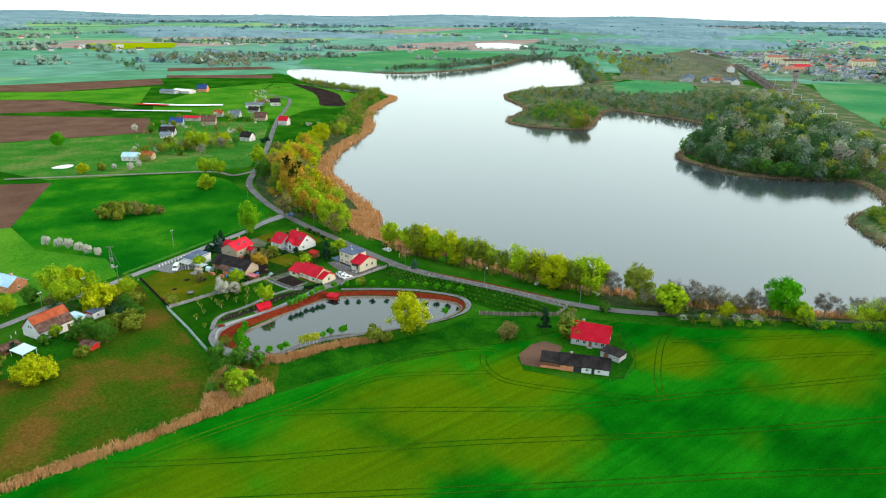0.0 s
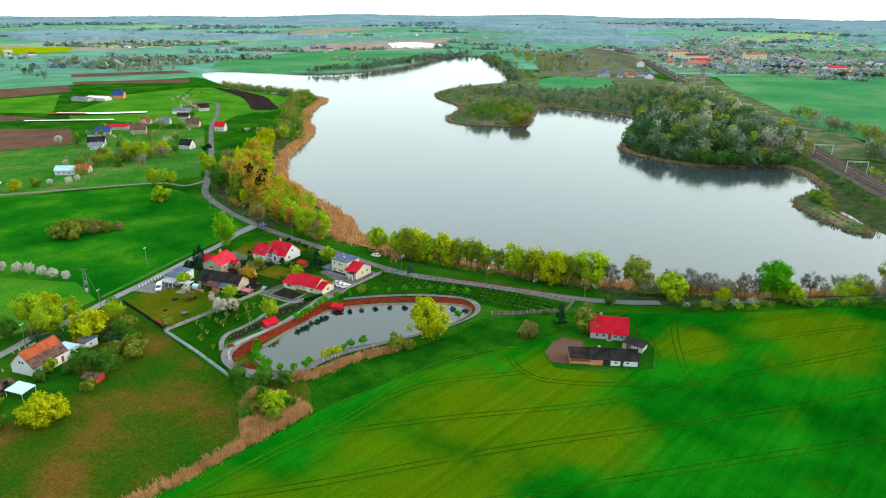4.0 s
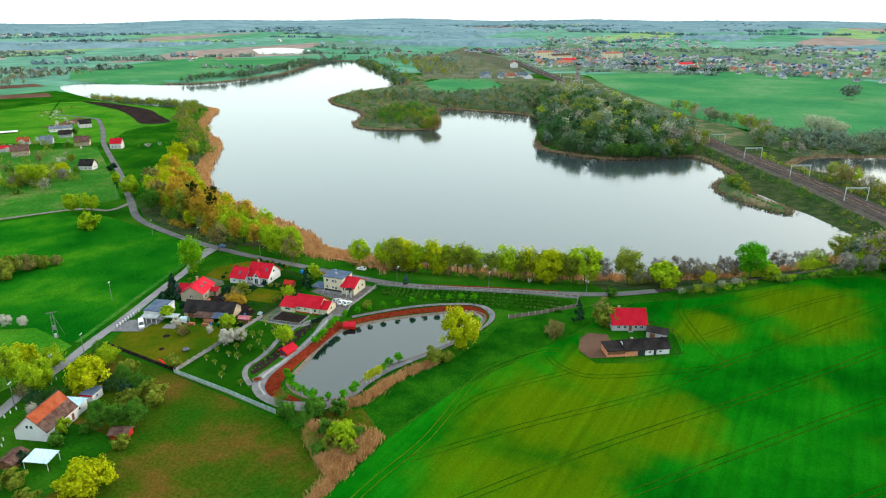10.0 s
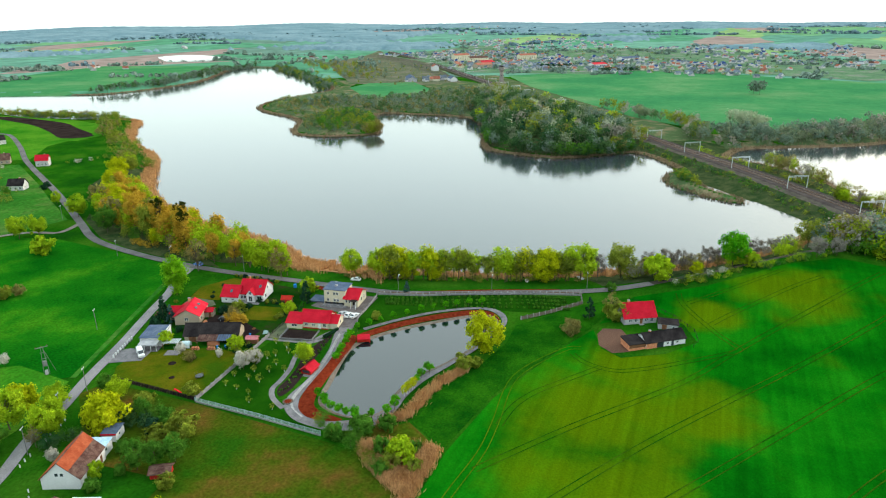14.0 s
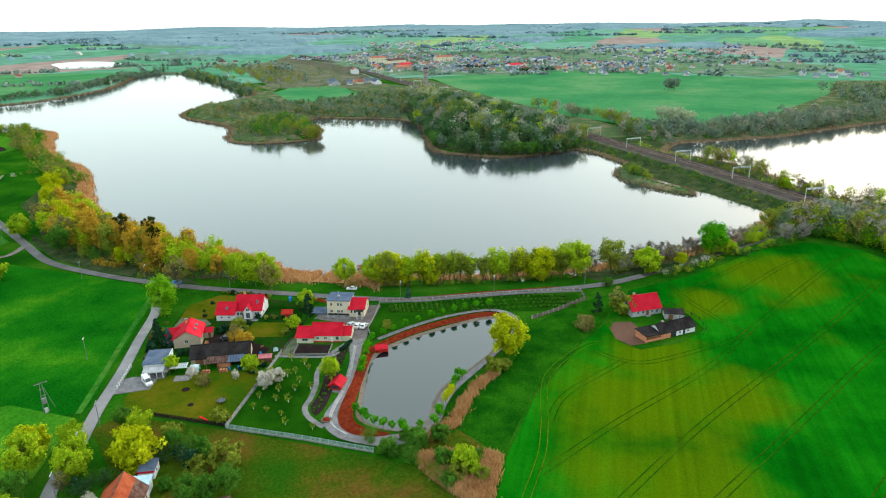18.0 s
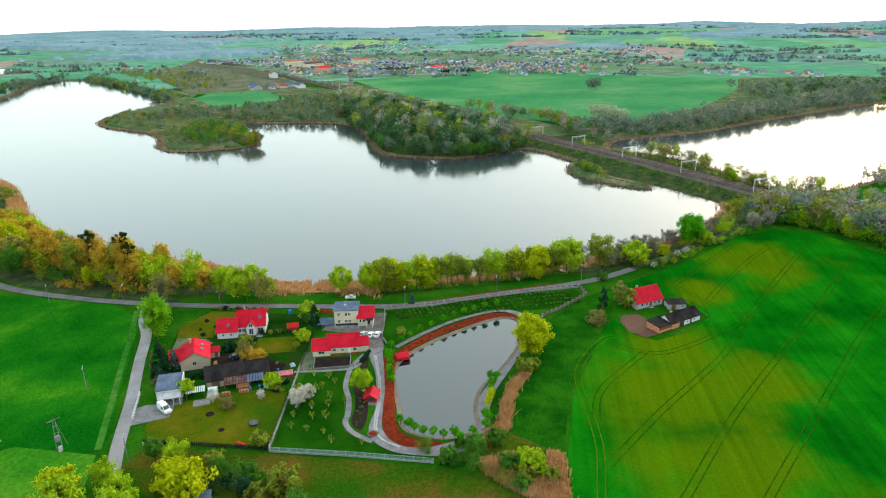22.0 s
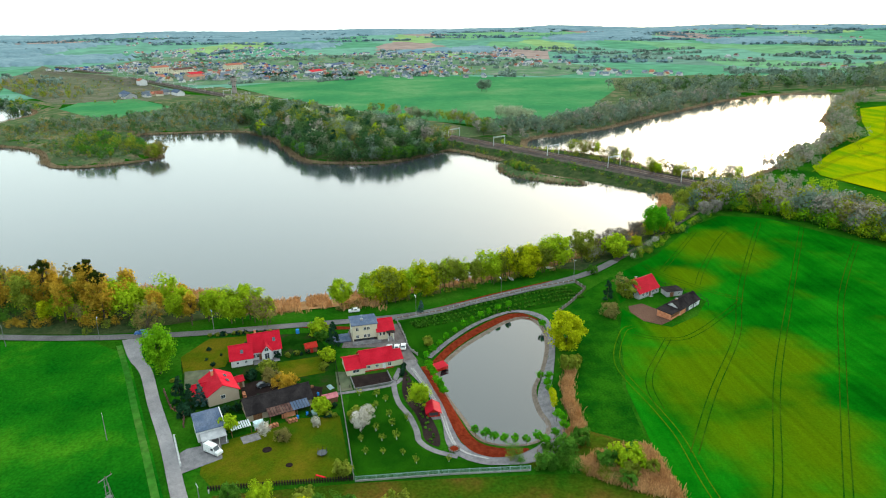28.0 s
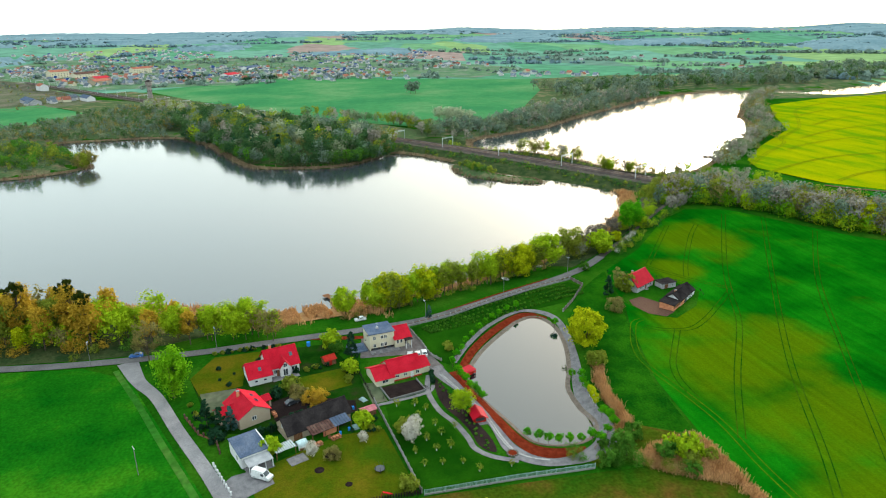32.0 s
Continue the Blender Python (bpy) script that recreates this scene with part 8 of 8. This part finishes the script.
thicket("woods_shore_south", along([(380, -68), (430, -115), (500, -195), (580, -255), (690, -325), (780, -395), (850, -470)], 240, 14, 7, 14, 12), [("round", L_CARR), ("round", L_GREY), ("bush", L_CARR), ("bush", L_BROWN)], "brown scrub along the far lake", 150)
thicket("woods_west_shore", along([(296, 502), (340, 556), (375, 608), (420, 668), (474, 722), (468, 790), (464, 866)], 250, 11, 5, 11, 13), [("round", L_OLIVE), ("bush", L_OLIVE), ("bush", L_MID), ("open", L_BROWN)], "shrubs along the western shore", 150)
thicket("woods_headland_west", along([(478, 716), (462, 760), (462, 800), (466, 868), (480, 930)], 150, 7, 4, 9, 113), [("bush", L_OLIVE), ("bush", L_HAZED), ("round", L_OLIVE)], "olive shrubs along the western headland", 140)
thicket("woods_far_shore", along([(690, 1006), (814, 998), (958, 1046), (1150, 1146), (1300, 1176)], 420, 12, 6, 12, 15), [("round", L_HAZED), ("round", L_HAZED), ("round", L_WOOD)], "trees along the far shore", 90, 1.3)
thicket("woods_northwest", scatter([(500, 1130), (560, 1240), (700, 1250), (640, 1400), (420, 1500), (380, 1280), (440, 1150)], 170, 8, 14, 16), [("round", L_HAZED), ("open", L_BROWN), ("open", L_GREY)], "brown wood beyond the lake", 100)
thicket("woods_station", scatter([(1000, 740), (1080, 800), (1250, 980), (1420, 1150), (1350, 900), (1200, 760), (1060, 690)], 170, 7, 14, 17), [("round", L_HAZED), ("round", L_OLIVE), ("open", L_BROWN)], "mixed trees beside the railway yard", 100)
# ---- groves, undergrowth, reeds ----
# Belt green paled and cooled, so that its colour carries the haze.
L_BELT = mat("hazed_leafy_belts", (0.13, 0.195, 0.165), (0.20, 0.265, 0.22), None, 14, 6, 0.95)
GROVE = [("round", L_LIME), ("tall", L_ORANGE), ("round", L_OLIVE), ("tall", L_YELLOW), ("round", L_ORANGE), ("tall", L_ORANGE), ("round", L_LIME), ("open", L_BROWN)]
thicket("grove_west", scatter([(156, 312), (162, 296), (176, 300), (190, 330), (198, 365), (212, 402), (236, 440), (222, 448), (196, 424), (172, 388), (160, 356)], 84, 8, 15.5, 31), GROVE, "thick spring grove beside the lake", 520, 0.62, per=16)
thicket("grove_undergrowth", along([(153, 300), (157, 330), (162, 355), (176, 385), (198, 415), (226, 445)], 70, 7, 3, 6, 32), [("bush", L_OLIVE), ("bush", L_MID), ("bush", L_ORANGE)], "dense shrubs under the lakeside grove", 330, 0.8, per=10)
thicket("shore_undergrowth", along([(160, 242), (166, 228), (172, 210), (180, 192), (187, 175), (193, 158), (200, 142)], 60, 3, 1.5, 3.5, 33), [("bush", L_OLIVE), ("bush", L_BROWN), ("bush", L_BROWN)], "brown undergrowth below the lakeside trees", 300, 0.85, per=9)
thicket("shore_alders", along([(166, 222), (172, 210), (178, 196), (184, 182), (190, 166), (196, 152)], 32, 3, 10.5, 15.5, 34), [("tall", L_LIME), ("tall", L_YELLOW), ("tall", L_OLIVE), ("tall", L_LIME), ("tall", L_OLIVE)], "row of slender lakeside trees", 460, 0.5, per=16)
thicket("shore_bare", along([(206, 128), (218, 112), (232, 97), (246, 78), (260, 64)], 30, 5, 5, 9, 35), [("open", L_BROWN), ("bush", L_OLIVE), ("bush", L_LIME), ("open", L_GREY)], "thin leafless trees and shrubs on the shore", 600, 0.5, per=20)
thicket("hedge_field_edge", along([(199, 112), (212, 97), (228, 78), (243, 60), (252, 48)], 62, 3, 1.8, 4.2, 136), [("bush", L_OLIVE), ("bush", L_LIME), ("bush", L_MID), ("bush", L_DUSK)], "shrubs between the shore track and the wheat", 260, 0.75, per=9)
thicket("hedge_blossom", along([(198, 115), (206, 106), (214, 98), (222, 90)], 14, 1.5, 2, 3.2, 36), [("bush", L_WHITE), ("bush", L_OLIVE)], "blossoming hedge at the field edge", 600, 0.5, per=20)
thicket("shore_reed_trees", along([(150, 262), (154, 280), (158, 296)], 12, 3, 8, 12, 37), [("tall", L_LIME), ("open", L_BROWN), ("tall", L_LIME)], "slender trees before the reeds", 600, 0.5, per=20)
thicket("hedge_south", along([(64, 190), (60, 176), (54, 166)], 12, 3, 2, 4.5, 38), [("bush", L_MID), ("bush", L_OLIVE)], "rough shrubs south of the pond", 600, 0.5, per=20)
thicket("cottage_scrub", along([(22, 245), (34, 244), (46, 236), (48, 222)], 16, 4, 2.5, 5, 39), [("bush", L_DUSK), ("bush", L_MID), ("bush", L_DUSK)], "garden scrub round the cottage", 600, 0.5, per=20)
thicket("silver_willows", [(668, 92, 17), (655, 84, 18), (644, 76, 18), (636, 66, 16), (662, 80, 17), (650, 70, 15)], [("round", L_SILVER)], "tall pale silver willows beyond the railway", 460, 0.6, per=18)
thicket("trees_beyond_rail", along([(560, 118), (600, 122), (640, 130), (720, 200), (780, 240)], 60, 9, 9, 15, 40), [("round", L_OLIVE), ("round", L_WOOD), ("round", L_OLIVE), ("round", L_GREY), ("round", L_CARR)], "budding trees beyond the railway", 240, 0.8)
thicket("trees_rail_north", along([(780, 320), (860, 372), (960, 440)], 36, 14, 6, 12, 41), [("round", L_GREY), ("round", L_OLIVE), ("bush", L_OLIVE)], "pale trees beside the railway", 140)
thicket("lone_trees", [(996, 58, 22), (999, 66, 20)], [("round", L_HAZED)], "two bare trees alone in the field", 300)
thicket("town_trees", scatter([(1281, 640), (1350, 300), (1290, 0), (1700, 0), (2300, 500), (2200, 950), (1700, 900)], 480, 4, 11, 42), [("round", L_HAZED), ("round", L_WOOD), ("bush", L_HAZED), ("round", L_OLIVE), ("open", L_BROWN)], "trees among the houses of the town", 80)
thicket("hedge_dark", along([(1454, 499), (1480, 438)], 34, 10, 8, 11, 43) + along([(1367, 350), (1411, 281)], 40, 10, 8, 11, 44), [("round", L_CONIFER)], "dark conifer hedges at the town edge", 110)


def tree_belts(name, lines, h, material, label, seed):
    """Long uneven belts of leafy clumps far away: lines are (x0, y0, x1, y1, width)."""
    rng = np.random.default_rng(seed)
    C, R = [], []
    for x0, y0, x1, y1, w in lines:
        ln = math.hypot(x1 - x0, y1 - y0)
        n = max(5, int(ln / 7 * (0.6 + w / 26)))
        q = np.sort(rng.uniform(0, 1, n))
        ux, uy = (y0 - y1) / ln, (x1 - x0) / ln
        off = rng.normal() * 0.06 * ln * np.sin(q * math.pi) + rng.uniform(-0.5, 0.5, n) * w
        x, y = x0 + (x1 - x0) * q + ux * off, y0 + (y1 - y0) * q + uy * off
        hh = h * (0.45 + 0.4 * np.sin(q * rng.uniform(6, 20) + rng.uniform(0, 6)) ** 2) * rng.uniform(0.6, 1.25, n)
        C.append(np.stack([x, y, ground_z(x, y) + hh * 0.5], 1))
        R.append(hh * 0.52)
    C, R = np.concatenate(C), np.concatenate(R)
    dry = np.min([sdist(p, C[:, 0], C[:, 1]) for p in WATERS], 0) > 12
    C, R = C[dry], R[dry]
    per = 8
    c, r = np.repeat(C, per, 0), np.repeat(R, per)
    d = rng.normal(size=c.shape)
    d /= np.linalg.norm(d, axis=1)[:, None]
    u = np.cross(d, rng.normal(size=c.shape))
    u /= np.linalg.norm(u, axis=1)[:, None]
    k = np.cross(d, u)
    sz = (r * rng.uniform(0.6, 0.95, len(r)))[:, None]
    m = c + d * r[:, None] * np.array([1.25, 1.25, 1.0])
    v = np.stack([m - u * sz - k * sz * 0.7, m + u * sz * 0.8 - k * sz, m + u * sz + k * sz * 0.7, m - u * sz * 0.7 + k * sz], 1).reshape(-1, 3)
    g = Geo()
    g.v, g.f = v.tolist(), np.arange(len(v)).reshape(-1, 4).tolist()
    tagged(new(name, mesh(name, g, material)), label, "woods", kind="stuff")


rngb = np.random.default_rng(77)
near_belts, far_belts, town_belts = [], [], []
for i in range(210):
    a, r = rngb.uniform(-0.95, 1.6), 1250 * math.exp(rngb.uniform(0, 1.3))
    cx, cy = r * math.cos(a), 100 + r * math.sin(a)
    if 1230 < cx < 2400 and -450 < cy < 1150:
        continue
    b, ln = rngb.normal() * 0.3 + (a + 1.57), rngb.uniform(50, 300) * r / 1800
    (near_belts if rngb.uniform() < 0.75 and r < 2700 else far_belts).append((cx, cy, cx + ln * math.cos(b), cy + ln * math.sin(b), rngb.uniform(8, 34)))
for i in range(190):
    cx, cy = rngb.uniform(1270, 2400), rngb.uniform(-330, 1150)
    if ldist(np.array([(1072, 468), (1500, 820), (2000, 1180)]), np.array([cx]), np.array([cy]))[0] < 60:
        continue
    b, ln = rngb.uniform(0, 3.14), rngb.uniform(20, 90)
    town_belts.append((cx, cy, cx + ln * math.cos(b), cy + ln * math.sin(b), rngb.uniform(7, 16)))
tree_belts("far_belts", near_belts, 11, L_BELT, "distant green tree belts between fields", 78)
tree_belts("far_belts", far_belts, 11, HAZED_WOOD, "distant tree belts, haze blue in their colour", 79)
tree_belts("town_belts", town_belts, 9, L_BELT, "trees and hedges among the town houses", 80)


def far_forest():
    """The broad forest that covers the land towards the horizon, with clearings."""
    rng = np.random.default_rng(81)
    ra = 2350 * np.exp(np.linspace(0, 0.71, 52))
    aa = np.linspace(-1.0, 1.75, 620)
    R, A = np.meshgrid(ra, aa, indexing="ij")
    X, Y = R * np.cos(A), 100 + R * np.sin(A)
    q = np.sin(X / 310 + 1.3 * np.sin(Y / 420)) + np.sin(Y / 260 + 1.7 * np.sin(X / 380 + 2)) + 0.8 * np.sin((X + Y) / 170) + rng.normal(size=X.shape) * 0.25
    wood = q + 2.7 * smooth(2500, 4300, R) - 0.9 * (A < 0.1) - 0.5 * (A > 1.3) > 1.15
    wood[0], wood[-1], wood[:, 0], wood[:, -1] = False, False, False, False
    Z = ground_z(X, Y) - 1 + np.where(wood, 10 * rng.uniform(0.8, 1.1, X.shape), 0)
    keep = wood[:-1, :-1] | wood[1:, :-1] | wood[1:, 1:] | wood[:-1, 1:]
    idx = np.arange(X.size).reshape(X.shape)
    f = np.stack([idx[:-1, :-1], idx[1:, :-1], idx[1:, 1:], idx[:-1, 1:]], -1)[keep]
    g = Geo()
    g.v, g.f = np.stack([X, Y, Z], -1).reshape(-1, 3).tolist(), f.tolist()
    me = mesh("far_forest", g, HAZED_WOOD)
    me.polygons.foreach_set("use_smooth", np.ones(len(me.polygons), bool))
    tagged(new("far_forest", me), "broad forest towards the horizon, haze blue in its colour", "forest", kind="stuff")


far_forest()


def far_ridge(name, r, a0, a1, h, seed, label):
    """A long low wooded ridge on the horizon."""
    rng = np.random.default_rng(seed)
    n = int((a1 - a0) * r / 18)
    g = Geo()
    base = rng.uniform(0, 6.28, 3)
    for i in range(n + 1):
        a = a0 + (a1 - a0) * i / n
        e = smooth(0, 0.12, i / n) * smooth(1, 0.88, i / n)
        hh = h * float(e) * (0.65 + 0.35 * math.sin(a * 31 + base[0]) * math.sin(a * 13 + base[1])) + rng.uniform(-1.5, 1.5)
        for dr, k in ((-60, 0.0), (-30, 0.75), (0, 1.0), (50, 0.0)):
            x, y = (r + dr) * math.cos(a), 100 + (r + dr) * math.sin(a)
            g.v.append((x, y, gz(x, y) - 2 + max(hh, 0.5) * k + (rng.uniform(-1.2, 1.2) if k else 0)))
    g.f = [(i * 4 + j, (i + 1) * 4 + j, (i + 1) * 4 + j + 1, i * 4 + j + 1) for i in range(n) for j in range(3)]
    tagged(new(name, mesh(name, g, HAZED_WOOD)), label, "woods", kind="stuff")


for k, (r, a0, a1, h) in enumerate([(4750, -0.95, -0.25, 16), (4800, -0.3, 0.5, 18), (4700, 0.42, 1.1, 12), (4800, 1.0, 1.75, 10)]):
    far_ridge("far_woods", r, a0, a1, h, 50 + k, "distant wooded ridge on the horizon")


def shore_line(poly, i0, i1, out):
    q = grown(poly, out)
    return q[i0:i1]


for nm, out, n, hh, lab in (("reeds_west", -1.0, 1400, 2.2, "dry orange reed belt on the western shore"), ("reeds_west_back", 2.5, 900, 2.0, "dry orange reeds behind the shore")):
    reeds(nm, along(shore_line(LAKE, 44, 108, out), n, 3.4, 1, 2, 71 + int(out)), lab, hh, 72, 0.9, 12, None, 0.14)
reeds("reeds_near", along(shore_line(LAKE, 0, 48, 0.5), 1000, 4.0, 1, 2, 74), "dry reed belt on the near shore", 2.2, 75, 0.9, 12, None, 0.12)
reeds("reeds_jetty", along([(168, 228), (174, 240), (172, 252), (170, 266), (174, 282), (184, 296)], 1100, 7, 1, 2, 76), "broad bed of dry orange reeds beside the jetty", 1.9, 77, 1.0, 18, None, 0.11)
reeds("reeds_far", along(shore_line(LAKE, 138, 262, 1.0), 2000, 3.0, 1, 2, 78), "pale dry reeds fringing the far shore", 2.0, 79, 1.2, 5, REED_FAR)
reeds("reeds_east", along(LAKE_E, 1300, 5, 1, 2, 80), "dry reeds fringing the eastern lake", 2.0, 81, 1.4, 4, REED_FAR)
patch("islet_sedge", grown(ISLET, 0.5)[::2].tolist(), 3, 0.1, MARSH, "brown sedge on the narrow islet", "marsh")
reeds("reeds_islet", along(grown(ISLET, 1.0), 260, 2.5, 1, 2, 82), "dry reeds round a narrow islet", 1.4, 83, 0.8, 4, REED_FAR)
thicket("islet_scrub", scatter([(438, 128), (422, 129), (405, 124), (394, 112), (398, 108), (412, 114), (432, 122)], 46, 3, 6.5, 84), [("bush", L_OLIVE), ("bush", L_WOOD), ("round", L_OLIVE), ("bush", L_MID)], "green scrub on the narrow islet", 200)
reeds("reeds_field", scatter([(66, 156), (50, 155), (47, 158), (54, 170), (60, 176), (64, 168)], 420, 1, 2, 85), "patch of dry straw reeds at the field corner", 1.6, 86, 0.7, 46, None, 0.055)
reeds("reeds_ditch", along([(48, 156), (30, 155), (10, 155), (-20, 155), (-50, 154)], 420, 1.6, 1, 2, 87), "strip of dry straw grass along the field", 1.0, 88, 0.7, 34, None, 0.055)
reeds("reeds_pond", along([(69, 174.5), (78, 169.8), (90, 169.4), (100, 167), (108, 164)], 200, 1.2, 1, 2, 89), "dry reeds beside the pond walk", 1.6, 90, 0.6, 34, None, 0.055)


def mistletoe(x, y, h):
    """A tree with dark mistletoe balls in its bare crown."""
    t = plant("bronze", x, y, h)
    rng = np.random.default_rng(int(x * 7 + y))
    d = rng.normal(size=(22, 3))
    d /= np.linalg.norm(d, axis=1)[:, None]
    c = np.array([0, 0, 16.9]) + d * np.array([2.5, 2.5, 2.2]) * rng.uniform(0.5, 1, (22, 1))
    g = Geo()
    for q in c:
        g.tube((q[0] * 0.2, q[1] * 0.2, 11.5), q, 0.09, 0.04, 4)
    part("top_branches", g, BARK, t)
    for q in c:
        v, f = leaves(rng, q[None, :], np.full(1, rng.uniform(0.5, 0.85)), 90, 0.34)
        g = Geo()
        g.v, g.f = v.tolist(), f.tolist()
        part("mistletoe", g, L_DARKOLIVE, t, "dark green mistletoe ball")
    return tagged(t, "tall thin tree laden with dark mistletoe balls")


for x, y, h in ((164, 330, 21.5), (158, 323, 19.5), (166, 346, 21.5)):
    mistletoe(x, y, h)


def far_farms():
    """White farmhouses with red and grey roofs dotted over the distant fields."""
    rng = np.random.default_rng(91)
    g, which = Geo(), []
    for i in range(46):
        a, r = rng.uniform(-0.85, 1.55), rng.uniform(1500, 4300)
        cx, cy = r * math.cos(a), 100 + r * math.sin(a)
        for k in range(int(rng.integers(2, 8))):
            x, y = cx + rng.normal() * 60, cy + rng.normal() * 40
            w, d, e, h = rng.uniform(5, 9), rng.uniform(4, 6), rng.uniform(3, 5), rng.uniform(6, 9)
            m = pose(x, y, gz(x, y) - 0.5, 0, 0, rng.uniform(0, 180))
            vs = [(-w, -d, 0), (w, -d, 0), (w, d, 0), (-w, d, 0), (-w, -d, e), (w, -d, e), (w, d, e), (-w, d, e), (-w, 0, h), (w, 0, h)]
            g.add([m @ Vector(v) for v in vs], [(0, 1, 5, 4), (2, 3, 7, 6), (1, 2, 6, 9, 5), (3, 0, 4, 8, 7), (4, 5, 9, 8), (6, 7, 8, 9)])
            which += [0] * 4 + [1 + int(rng.integers(0, 4))] * 2
    me = mesh("far_farms", g, [TOWN_W, SLATE, BROWN_ROOF, TERRA, GREY_W])
    me.polygons.foreach_set("material_index", np.array(which, np.int32))
    tagged(new("far_farms", me), "distant scattered farmhouses among fields", "houses", kind="stuff")


far_farms()

# ---- pale reed margins of the far shores ----
ribbon("reed_margin", shore_line(LAKE, 138, 262, 2.2).tolist(), 5.5, 0.5, REED_FAR, "pale dry reed margin of the far shore", "reed bed", smoothed=False, cross=3)
ribbon("reed_margin_west", shore_line(LAKE, 44, 108, 2.0).tolist(), 5.0, 0.4, REED, "orange dry reed margin of the western shore", "reed bed", smoothed=False, cross=3)
ribbon("reed_margin_east", np.vstack([LAKE_E, LAKE_E[:1]]).tolist(), 7.0, 0.5, REED_FAR, "pale dry reed margin of the eastern lake", "reed bed", smoothed=False, cross=3)
thicket("yard_scrub", scatter([(960, 700), (940, 600), (1041, 545), (1290, 690), (1500, 840), (1424, 1000)], 150, 2, 7, 120), [("bush", L_HAZED), ("bush", L_BROWN), ("round", L_OLIVE)], "scrub over the railway yard", 60, 1.3)
